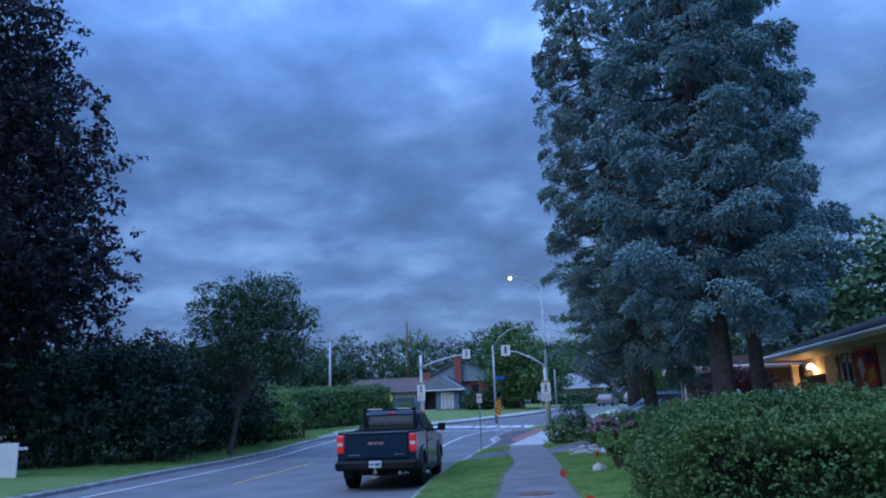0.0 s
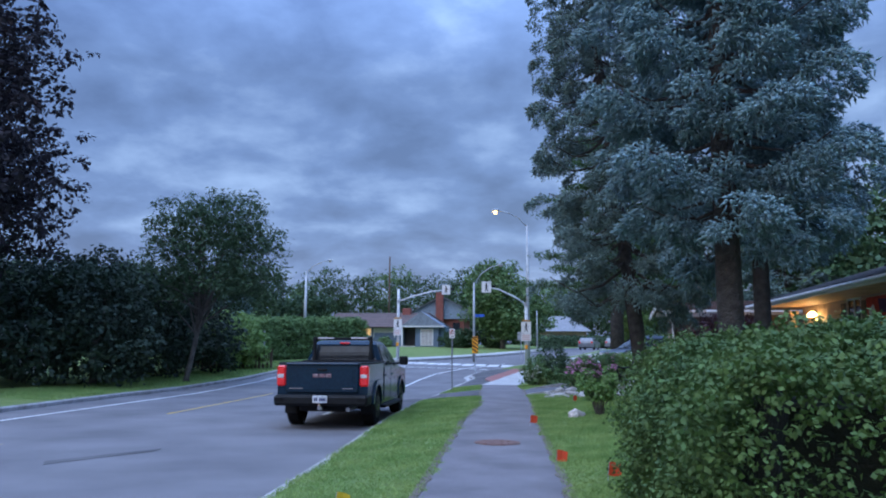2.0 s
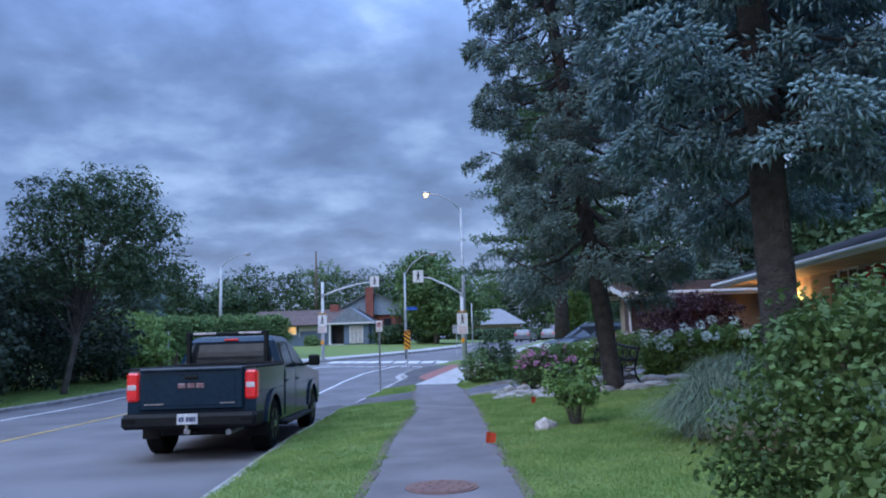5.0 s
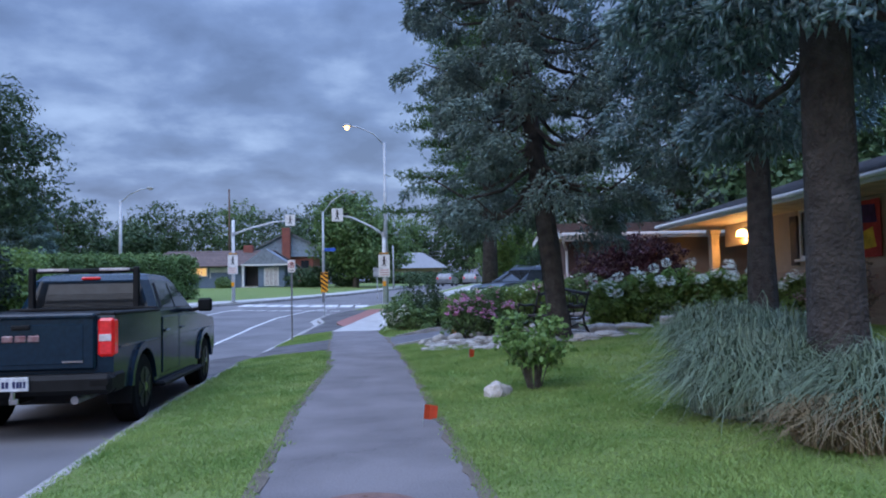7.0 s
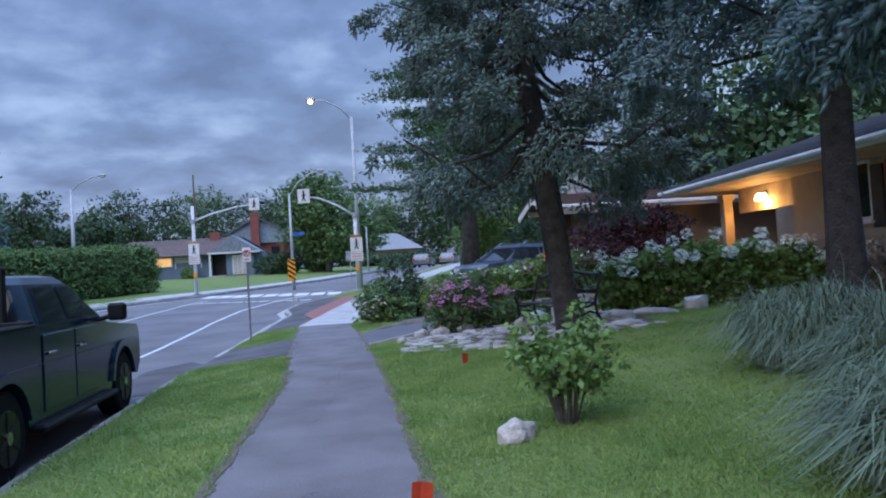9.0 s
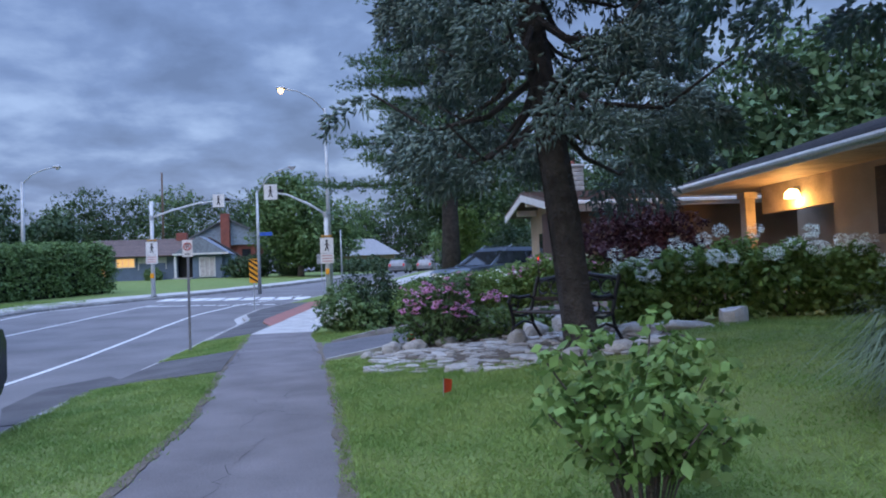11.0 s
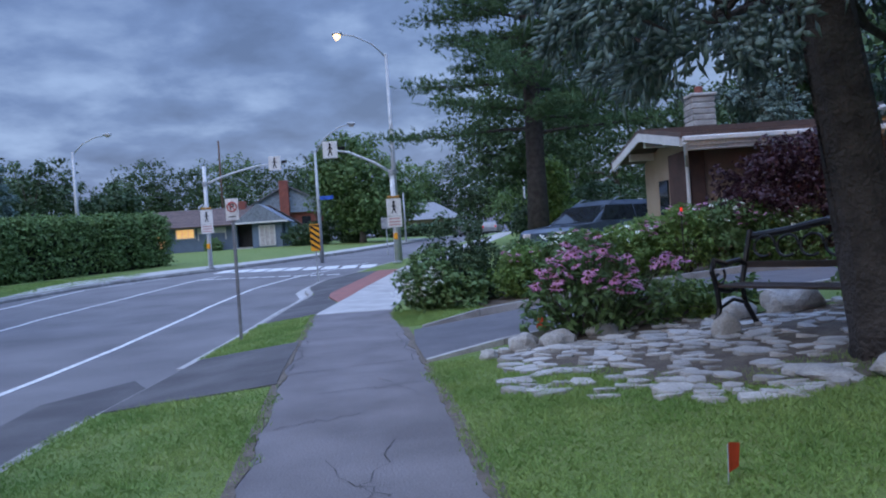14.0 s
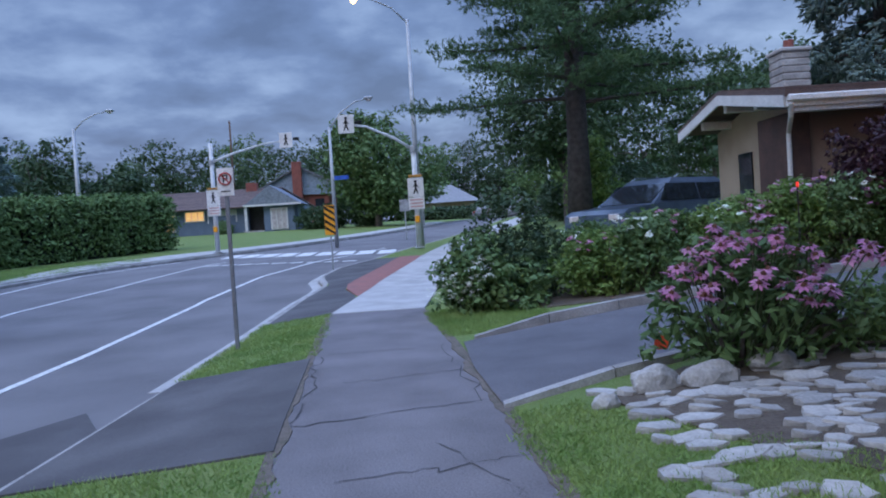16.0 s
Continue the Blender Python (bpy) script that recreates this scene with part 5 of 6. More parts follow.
lamp = part("porch_lamp", Mesh().box(9.21, 29.5, 2.66, 9.269, 29.7, 2.82, 0.02), CHROME, h1, "porch wall lamp on the beam, lit")
part("bulb", Mesh().tube([(9.12, 29.6, 2.76), (9.12, 29.6, 2.70), (9.12, 29.6, 2.58)], [0.06, 0.13, 0.16], 14), PORCH_BULB, lamp, "glowing warm glass")
bulb = new("porch_light", bpy.data.lights.new("porch_light", "POINT"))
bulb.location, bulb.data.energy, bulb.data.color, bulb.data.shadow_soft_size = (9.11, 29.6, 2.47), 70, (1.0, 0.5, 0.13), 0.12
hb_ = thing("wall_banner", "bright red, white and yellow cloth banner on the bungalow wall", "banner", pose(WX - 0.065, 24.5, 1.75))
part("red_field", Mesh().box(-0.012, -0.75, 0, 0, 0.75, 1.15), CLOTH_RED, hb_)
part("white_patch", Mesh().prism([(0.45, 0.2), (0.1, 0.55), (0.3, 0.95), (0.62, 0.8)], "x", -0.018, -0.0125), CLOTH_WHITE, hb_)
part("yellow_patch", Mesh().prism([(-0.1, 0.15), (-0.6, 0.2), (-0.5, 0.6), (-0.1, 0.5)], "x", -0.018, -0.0125), CLOTH_YELLOW, hb_)
part("purple_patch", Mesh().prism([(-0.1, 0.7), (-0.65, 0.68), (-0.6, 1.05), (0.0, 1.08)], "x", -0.018, -0.0125), CLOTH_PURPLE, hb_)
# brick courses of the low wall
bi = 0
brick_me = Mesh().box(-0.006, 0, 0, 0.0, 0.235, 0.062, 0.003).data("brick", TAN_BRICK)
base_ob = [o for o in h1.children if o.name.startswith("brick_base")][0]
for r_ in range(12):
    y = 23.6 + (0.12 if r_ % 2 else 0)
    while y < 28.2 and bi < 290:
        o = new("brick", brick_me)
        o.parent = base_ob
        o.location = (WX - 0.061, y, g1 + 0.12 + r_ * 0.075)
        bi += 1
        y += 0.248

# low house with the white fascia and stone chimney
g2 = land(7, 36)
h2 = thing("gable_house", "low brown-roofed house with white fascia and exposed beams", "house")
EX, S_, N_, RIDGE, EZ, RZ2 = 5.0, 33.7, 38.6, 36.3, 3.0, 3.46
part("wall", Mesh().box(5.7, 34.4, g2 - 0.2, 18, 34.65, 2.95), TAN_BRICK, h2, "tan wall under the eave")
part("wall", Mesh().prism([(34.65, g2 - 0.2), (38.2, g2 - 0.2), (38.2, 2.95), (36.3, 3.38), (34.65, 3.02)], "x", 5.7, 5.95), STUCCO, h2, "pale gable wall")
part("wall", Mesh().box(5.95, 38.0, g2 - 0.2, 18, 38.2, 2.92).box(17.8, 34.65, g2 - 0.2, 18, 38.0, 2.92), TAN_BRICK, h2)
part("brick_bay", Mesh().box(5.35, 34.3, g2 - 0.2, 5.695, 35.5, 2.86, 0.01), mat("dark_brick", (0.1, 0.06, 0.05), 0.9, (0.07, 0.045, 0.04), 4, 50, 0.4), h2, "dark brick entrance bay")
part("gable_window", Mesh().box(5.66, 36.5, 1.5, 5.695, 37.1, 2.4, 0.005), GLASS, h2)
for y, z in ((33.78, EZ - 0.1), (35.0, EZ + 0.13), (36.3, RZ2 - 0.18), (37.5, EZ + 0.1)):
    part("beam", Mesh().box(EX + 0.1, y - 0.07, z - 0.12, 8.0, y + 0.07, z + 0.05, 0.01), WHITE_TRIM, h2, "pale exposed beam")
part("downpipe", Mesh().tube([(5.05, 33.62, 2.92), (5.1, 33.75, 2.72), (5.3, 34.25, 2.5), (5.3, 34.26, g2)], 0.04, 8), WHITE_TRIM, h2)
part("fascia", Mesh().box(EX, S_ - 0.04, EZ - 0.14, 18.4, S_, EZ + 0.02, 0.006), WHITE_TRIM, h2)
part("gutter", Mesh().box(EX, S_ - 0.12, EZ - 0.06, 18.4, S_ - 0.045, EZ + 0.05, 0.02), WHITE_TRIM, h2)
for (ya, za), (yb, zb_) in (((S_, EZ), (RIDGE, RZ2)), ((RIDGE, RZ2), (N_, EZ))):
    part("bargeboard", Mesh().add([(x, y, z + d) for x in (EX - 0.04, EX) for y, z in ((ya, za), (yb, zb_)) for d in (-0.14, 0.05)], [(0, 2, 3, 1), (4, 5, 7, 6), (0, 4, 6, 2), (1, 3, 7, 5), (0, 1, 5, 4), (2, 6, 7, 3)]), WHITE_TRIM, h2, "white painted bargeboard")
shingle_roof(h2, "roof", (EX - 0.03, S_ - 0.06, EZ + 0.12), (18.5, S_ - 0.06, EZ + 0.12), (18.5, RIDGE, RZ2 + 0.12), (EX - 0.03, RIDGE, RZ2 + 0.12), 14, 1, SHINGLE_BROWN)
shingle_roof(h2, "roof", (18.5, N_, EZ + 0.1), (EX - 0.03, N_, EZ + 0.1), (EX - 0.03, RIDGE, RZ2 + 0.12), (18.5, RIDGE, RZ2 + 0.12), 8, 1, SHINGLE_BROWN)
ch = part("chimney", Mesh().box(6.42, 36.55, 2.9, 6.94, 37.1, 4.35, 0.02), CONCRETE, h2, "pale stone chimney")
for k in range(8):
    part("stone_course", Mesh().box(6.4, 36.53, 3.22 + k * 0.14, 6.96, 37.12, 3.34 + k * 0.14, 0.015), STONE, ch)
part("chimney_cap", Mesh().box(6.36, 36.49, 4.34, 7.0, 37.16, 4.42, 0.02), CONCRETE, ch)
part("flue_pot", Mesh().tube([(6.7, 36.85, 4.4), (6.7, 36.85, 4.62)], 0.1, 12), RED_BRICK, ch)

# slate blue bungalow beyond the crossing
gb = 1.85
h3 = thing("blue_bungalow", "slate blue bungalow with a brown roof and a lit window", "house")
Y3 = 88.0
part("wall", Mesh().box(-26, Y3, gb - 0.3, -16.4, Y3 + 0.3, 4.35), BLUE_SIDING, h3)
part("wall", Mesh().box(-26, Y3 + 0.3, gb - 0.3, -25.7, Y3 + 8, 4.35).box(-12.4, Y3 + 0.3, gb - 0.3, -12.1, Y3 + 8, 4.35).box(-26, Y3 + 8, gb - 0.3, -12.1, Y3 + 8.3, 4.35), BLUE_SIDING, h3)
part("bay_wall", Mesh().box(-14.9, Y3 - 0.6, gb - 0.3, -12.2, Y3 + 0.3, 4.3), BLUE_SIDING, h3)
part("entrance", Mesh().box(-16.4, Y3 + 0.8, gb - 0.3, -14.9, Y3 + 1.1, 4.3), DOOR_DARK, h3, "dark recessed entrance")
part("pale_band", Mesh().box(-20.0, Y3 - 0.03, 3.0, -17.4, Y3 - 0.004, 4.1), WHITE_TRIM, h3)
part("garage_door", Mesh().box(-19.9, Y3 - 0.05, gb, -17.5, Y3 - 0.035, 3.6, 0.01), BLUE_SIDING, h3)
shingle_roof(h3, "roof", (-26.8, Y3 - 0.9, 4.25), (-15.6, Y3 - 0.9, 4.25), (-15.4, Y3 + 4, 6.1), (-25.5, Y3 + 4, 6.1), 12, 1, SHINGLE_BROWN)
shingle_roof(h3, "roof", (-11.6, Y3 + 9, 4.25), (-26.8, Y3 + 9, 4.25), (-25.5, Y3 + 4, 6.1), (-14.0, Y3 + 4, 6.1), 6, 1, SHINGLE_BROWN)
part("porch_gable", Mesh().prism([(-16.5, 4.3), (-11.6, 4.3), (-14.2, 6.0)], "y", Y3 - 1.1, Y3 + 4), mat("grey_gable", (0.22, 0.25, 0.3), 0.8), h3, "grey sided porch gable")
part("gable_trim", Mesh().box(-16.6, Y3 - 1.15, 4.2, -11.5, Y3 - 1.1, 4.36), WHITE_TRIM, h3)
part("porch_post", Mesh().box(-16.5, Y3 - 1.0, gb - 0.2, -16.3, Y3 - 0.8, 4.25), WHITE_TRIM, h3)
part("step", Mesh().box(-16.6, Y3 - 1.2, gb - 0.3, -14.9, Y3 + 0.6, gb + 0.25), CONCRETE, h3)
for x0, x1, z0_, z1_, m_ in ((-21.9, -20.3, 3.3, 4.05, LIT_WINDOW), (-23.6, -22.9, 2.5, 3.9, LIT_WINDOW), (-14.2, -12.9, 2.2, 3.9, CLEAR_LENS)):
    wq = part("window", Mesh().box(x0 - 0.1, Y3 - 0.68 if x0 > -15 else Y3 - 0.08, z0_ - 0.1, x1 + 0.1, Y3 - 0.605 if x0 > -15 else Y3 - 0.01, z1_ + 0.1, 0.01), WHITE_TRIM, h3, "white framed window")
    yy = Y3 - 0.7 if x0 > -15 else Y3 - 0.1
    for k in range(3):
        w = (x1 - x0) / 3
        part("pane", Mesh().box(x0 + k * w + 0.03, yy - 0.01, z0_, x0 + (k + 1) * w - 0.03, yy + 0.015, z1_), m_, wq, "warm lit pane" if m_ is LIT_WINDOW else "pale curtained pane")
part("chimney", Mesh().box(-17.2, Y3 + 3.2, 5.4, -16.2, Y3 + 4, 6.6, 0.03), RED_BRICK, h3)

# brick house behind it
h4 = thing("brick_house", "two-storey red brick house with a pale gable behind the bungalow", "house")
part("wall", Mesh().box(-17.2, 104, 1.7, -11.2, 112, 6.0), RED_BRICK, h4)
part("upper_gable", Mesh().prism([(-18.0, 5.9), (-10.4, 5.9), (-10.4, 7.0), (-14.2, 8.9), (-18.0, 7.0)], "y", 103.6, 112.2), mat("grey_blue_siding", (0.26, 0.32, 0.4), 0.8), h4, "grey-blue sided gable")
for sg in (-1, 1):
    shingle_roof(h4, "roof", (-14.2 + sg * 4.3, 103.2, 6.85), (-14.2 + sg * 4.3, 112.6, 6.85), (-14.2, 112.6, 9.05), (-14.2, 103.2, 9.05), 6, 1, SHINGLE_GREY)
part("chimney", Mesh().box(-14.9, 102.9, 1.7, -13.9, 103.6, 9.5, 0.03), RED_BRICK, h4)
part("window", Mesh().box(-12.7, 103.9, 4.0, -11.7, 104.0, 5.4, 0.01), GLASS, h4)
# pale pavilion-roofed house far down the street
h5 = thing("white_house", "distant white house with a pale hipped roof", "house")
# the darker tan brick colour stands in for shade on the walls
part("wall", Mesh().box(-2.5, 128, 2.2, 6.5, 136, 4.9), TAN_BRICK, h5)
part("roof", Mesh().add([(-3.4, 127, 4.9), (7.4, 127, 4.9), (7.4, 137, 4.9), (-3.4, 137, 4.9), (0.5, 132, 7.6), (3.5, 132, 7.6)], [(0, 1, 5, 4), (1, 2, 5), (2, 3, 4, 5), (3, 0, 4), (3, 2, 1, 0)]), mat("pale_roof", (0.27, 0.28, 0.30), 0.8), h5)
for x in (-1.5, 1.0, 3.6):
    part("window", Mesh().box(x, 127.93, 3.0, x + 1.3, 127.99, 4.3, 0.01), GLASS, h5)
h6 = thing("white_garage", "white garage half hidden by the far trees", "garage")
part("wall", Mesh().box(-31, 33, -0.4, -25.8, 39, 2.6), WHITE_TRIM, h6)
shingle_roof(h6, "roof", (-31.4, 32.6, 2.6), (-25.4, 32.6, 2.6), (-25.4, 36, 3.9), (-31.4, 36, 3.9), 4, 1, SHINGLE_GREY)
fw = thing("white_fence", "low white fence panel at the far driveway", "fence")
for k in range(8):
    part("slat", Mesh().box(-18.3 - k * 0.22, 23.3 + k * 0.05, -0.2, -18.1 - k * 0.22, 23.34 + k * 0.05, 1.05, 0.008), WHITE_TRIM, fw)
part("rail", Mesh().box(-20.0, 23.74, 0.8, -18.1, 23.79, 0.9), WHITE_TRIM, fw)
wf = thing("wood_fence", "brown board fence between the far trees", "fence")
for k in range(26):
    part("slat", Mesh().box(-21.4 + k * 0.2, 43.2 + k * 0.12, -0.1, -21.23 + k * 0.2, 43.23 + k * 0.12, 1.5, 0.006), WOOD, wf)


# ---- cars ----
def car(name, label, m, paint, L=4.6, W=1.85, H=1.68, van=True):
    c = thing(name, label, "car", m)
    body = [(0, 0.35), (0.5, 0.25)] + arc(0.85, 0.34, 0.36, 170, 10, 6) + [(L - 1.35, 0.25)] + arc(L - 0.85, 0.34, 0.36, 170, 10, 6) + [(L - 0.1, 0.3), (L, 0.5), (L - 0.03, 0.82), (L - 0.25, 0.93), (L - 1.25, 1.02), (0.1, 1.05), (0.0, 0.8)]
    part("body", Mesh().prism(body, "x", -W / 2, W / 2), paint, c)
    cm = Mesh()
    rr = [(1.0, W / 2 - 0.03, 0.08, L - 1.15), (H - 0.14, W / 2 - 0.2, 0.35, L - 2.05), (H - 0.03, W / 2 - 0.28, 0.5, L - 2.25)]
    vs = [p for z, w, y0, y1 in rr for p in ((-w, y0, z), (w, y0, z), (w, y1, z), (-w, y1, z))]
    cm.add(vs, [(i * 4 + k, i * 4 + (k + 1) % 4, i * 4 + 4 + (k + 1) % 4, i * 4 + 4 + k) for i in range(2) for k in range(4)] + [(8, 9, 10, 11), (3, 2, 1, 0)])
    cb = part("cabin", cm, paint, c)
    for sg in (-1, 1):
        for a, b in ((0.45, 1.5), (1.56, L - 1.75)):
            q = [(sg * (W / 2 - 0.04), a, 1.08), (sg * (W / 2 - 0.04), b + 0.3 if b > 2 else b, 1.08), (sg * (W / 2 - 0.175), b - 0.1 if b > 2 else b, H - 0.18), (sg * (W / 2 - 0.175), a, H - 0.18)]
            pane("side_window", q if sg > 0 else q[::-1], 0.012, cb)
        part("roof_rail", Mesh().tube([(sg * (W / 2 - 0.26), 0.6, H - 0.01), (sg * (W / 2 - 0.26), 0.75, H + 0.05), (sg * (W / 2 - 0.26), L - 2.5, H + 0.05), (sg * (W / 2 - 0.26), L - 2.3, H - 0.03)], 0.018, 6), CHROME, cb)
        part("headlight", Mesh().box(sg * W * 0.34 - 0.16, L - 0.14, 0.66, sg * W * 0.34 + 0.16, L - 0.01, 0.82, 0.02), CLEAR_LENS, c)
        part("tail_light", Mesh().box(sg * W * 0.4 - 0.1, -0.012, 0.75, sg * W * 0.4 + 0.1, 0.08, 1.0, 0.02), TAIL_RED, c)
        for y in (0.85, L - 0.85):
            wheel(c, sg * (W / 2 - 0.1), y, 0.33, 0.2, sg)
    pane("windscreen", [(W / 2 - 0.12, L - 1.2, 1.04), (-W / 2 + 0.12, L - 1.2, 1.04), (-W / 2 + 0.24, L - 2.0, H - 0.17), (W / 2 - 0.24, L - 2.0, H - 0.17)], 0.014, cb)
    return c


car("parked_suv", "slate grey sport utility car parked behind the flower bed", pose(6.9, 42.2, land(5, 40.4), 0, 0, 125), SUV_PAINT)
car("far_car", "small pale car far down the street", pose(4.6, 92, road_z(92), 0, 0, -14), CAR_SILVER, 4.4, 1.8, 1.45)
car("far_car", "small silver car parked far down the street", pose(8.6, 104, road_z(104), 0, 0, -14), CAR_SILVER, 4.4, 1.8, 1.5)


# ---- gardens ----
def hedge(name, pts, half, height, leaf, size, n, seed, label, width=0.6, lumps=0.12, up=0.2, stuff=False):
    """A clipped hedge along a line: a near-black core painted as inner shade, and a leafy shell."""
    rng = np.random.default_rng(seed)
    h = thing(name, label, "hedge")
    P = []
    M = Mesh()
    seg = list(zip(pts[:-1], pts[1:]))
    lens = [math.dist(a, b) for a, b in seg]
    for (a, b), L in zip(seg, lens):
        d = np.array([(b[0] - a[0]) / L, (b[1] - a[1]) / L])
        s = np.array([-d[1], d[0]])
        k = int(n * L / sum(lens))
        t, w, z = rng.uniform(-half * 0.6, L + half * 0.6, k), rng.uniform(-1, 1, k), rng.uniform(0.02, 1, k)
        face = rng.uniform(size=k)
        w = np.where(face < 0.55, np.sign(w) * rng.uniform(0.86, 1.02, k), w)
        z = np.where((face >= 0.55) & (face < 0.9), rng.uniform(0.93, 1.03, k), z)
        endm = face >= 0.9
        t = np.where(endm, np.where(rng.uniform(size=k) < 0.5, -half * 0.6, L + half * 0.6), t)
        # rounded shoulders and an uneven skin
        rnd = np.clip((z - 0.7) / 0.3, 0, 1)
        w = w * (1 - 0.28 * rnd ** 2) * (1 + lumps * np.sin(t * 3.1 + z * 4) + lumps * 0.8 * np.sin(t * 7.3 - z * 9))
        z = z * (1 + lumps * 0.55 * np.sin(t * 2.3 + w * 2) + lumps * 0.3 * np.sin(t * 6.1))
        x, y = a[0] + d[0] * t + s[0] * w * half, a[1] + d[1] * t + s[1] * w * half
        g = np.array([land(p, q) for p, q in zip(x, y)])
        P.append(np.stack([x, y, g + z * height], 1))
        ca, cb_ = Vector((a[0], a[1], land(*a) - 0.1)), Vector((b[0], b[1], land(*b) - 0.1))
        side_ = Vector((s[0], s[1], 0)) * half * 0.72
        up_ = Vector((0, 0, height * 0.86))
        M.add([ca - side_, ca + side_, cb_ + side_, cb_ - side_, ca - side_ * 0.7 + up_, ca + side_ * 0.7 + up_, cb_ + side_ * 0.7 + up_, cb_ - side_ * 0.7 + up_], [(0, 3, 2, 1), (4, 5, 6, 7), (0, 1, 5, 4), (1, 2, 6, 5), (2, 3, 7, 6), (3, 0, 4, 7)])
    # solid dark block in place of the shade behind the leaves
    part("shade_core", M, CORE, h)
    P = np.concatenate(P) + rng.normal(size=(sum(len(p) for p in P), 3)) * 0.05
    V, F = leaf_tufts(rng, P[rng.uniform(size=len(P)) < 0.24], size * 2.0, 9, size, width)
    put_soup("foliage", V, F, leaf, h)
    return h


hedge("front_hedge", [(2.0, 7.2), (2.05, 10.15)], 0.95, 1.2, LEAF_HEDGE, 0.036, 62000, 61, "thick untrimmed leafy hedge beside the sidewalk", 0.7, 0.14)
hedge("side_hedge", [(3.2, 9.9), (6.8, 10.2)], 0.85, 1.15, LEAF_HEDGE, 0.06, 16000, 62, "bushy green hedge along the lawn", 0.7, 0.14)
hedge("cedar_hedge", [(-22.5, 46.5), (-19.8, 54.0), (-15.6, 62.8)], 0.9, 2.75, LEAF_CEDAR, 0.2, 26000, 63, "tall clipped cedar hedge across the street", 0.45, 0.07, -0.3)
hedge("far_hedge", [(-2.5, 112.0), (9.0, 112.0)], 0.7, 1.2, LEAF_DARK, 0.35, 2500, 64, "low dark hedge on the far lawn", 0.6, 0.1)

# leafy shrub on the lawn
rng = np.random.default_rng(70)
sh = thing("lawn_shrub", "young leafy shrub standing alone in the lawn", "bush", pose(1.27, 18.5, land(1.27, 18.5) - 0.03) @ Matrix.Diagonal((0.86, 0.86, 0.94, 1)))
M, tips = Mesh(), []
for k in range(26):
    a, r, h = k * 2.4, 0.14 + 0.4 * math.sqrt((k + 1) / 26), rng.uniform(0.55, 1.0)
    t = np.array([r * math.cos(a), r * math.sin(a), h * (1.04 - 0.35 * r * r)])
    M.tube([(0.06 * math.cos(a), 0.06 * math.sin(a), -0.03), tuple(t * [0.4, 0.4, 0.55]), tuple(t)], [0.011, 0.008, 0.004], 5, False)
    tips.append(t)
part("branchwork", M, BARK, sh)
tips = np.array(tips)
C = np.concatenate([tips * [u, u, 0.45 + 0.55 * u] + rng.normal(size=tips.shape) * 0.05 for u in np.linspace(0.45, 1.0, 8)])
V, F = leaf_tufts(rng, C, 0.085, 12, 0.075, 0.62)
put_soup("foliage", V, F, mat("viburnum_leaves", (0.12, 0.22, 0.062), 0.6, (0.16, 0.27, 0.075), 3, 12, 0, island=0.3, trans=0.25), sh)


def tuft(name, x, y, r, h, n, leaf, seed, label, category="ornamental grass", wide=0.0055):
    """A fountain of arching blades."""
    rng = np.random.default_rng(seed)
    az, q = rng.uniform(0, 2 * math.pi, n), rng.uniform(0.5, 1.2, n)
    root = np.sqrt(rng.uniform(0, 1, n)) * 0.72
    b = np.stack([np.cos(az), np.sin(az), np.zeros(n)], 1) * (root * r)[:, None]
    az = az + rng.normal(size=n) * 1.5
    d = np.stack([np.cos(az), np.sin(az), np.zeros(n)], 1)
    s = np.stack([-np.sin(az), np.cos(az), np.zeros(n)], 1) * wide
    turn = rng.normal(size=(n, 3)) * [0.7, 0.7, 0.14]
    hh = h * rng.uniform(0.6, 1.12, n) * (1 - 0.45 * root ** 2) * (1 + 0.16 * np.sin(b[:, 0] * 9 + seed) * np.sin(b[:, 1] * 8))
    pts = [b]
    for u, zz in ((0.2, 0.55), (0.5, 0.92), (0.85, 0.98), (1.2, 0.72)):
        p = b + (d + turn * u) * (0.25 * q * u)[:, None]
        p[:, 2] = hh * (zz - 0.22 * q * u * u + turn[:, 2] * u)
        pts.append(p)
    V = np.stack([p + s * w * sg for p, w in zip(pts, (1, 1, 0.85, 0.6, 0.12)) for sg in (-1, 1)], 1).reshape(-1, 3)
    o = np.arange(n)[:, None] * 10
    F = np.concatenate([o + np.array([2 * i, 2 * i + 1, 2 * i + 3, 2 * i + 2]) for i in range(4)])
    t = thing(name, label, category, pose(x, y, land(x, y)))
    put_soup("blades", V, F, leaf, t)
    # near-black cone painted as the shade among the blade roots
    part("base_shade", Mesh().tube([(0, 0, -0.05), (0, 0, 0.1), (0, 0, 0.2)], [r * 0.3, r * 0.26, r * 0.1], 12), CORE, t)
    return t


for x, y, r, h, n, seed, lab in ((2.75, 16.0, 0.8, 0.6, 8000, 71, "blue-green arching ornamental grass clump under the spruce"), (3.3, 14.85, 0.7, 0.56, 6500, 72, "blue-green arching ornamental grass clump beside the trunk"),
                                 (3.65, 17.4, 0.8, 0.62, 7000, 73, "blue-green ornamental grass mound behind the trunk"), (4.0, 19.3, 0.9, 0.68, 8000, 75, "blue-green ornamental grass mound between the spruces")):
    tuft("ornamental_grass", x, y, r, h, n, BLADE_BLUE, seed, lab, wide=0.0065)
tuft("dry_grass", 2.75, 14.7, 0.55, 0.34, 1100, mat("dry_blades", (0.2, 0.16, 0.09), 0.8, (0.15, 0.12, 0.07), 3, 10, 0, island=0.2), 74, "tuft of dry brownish grass")


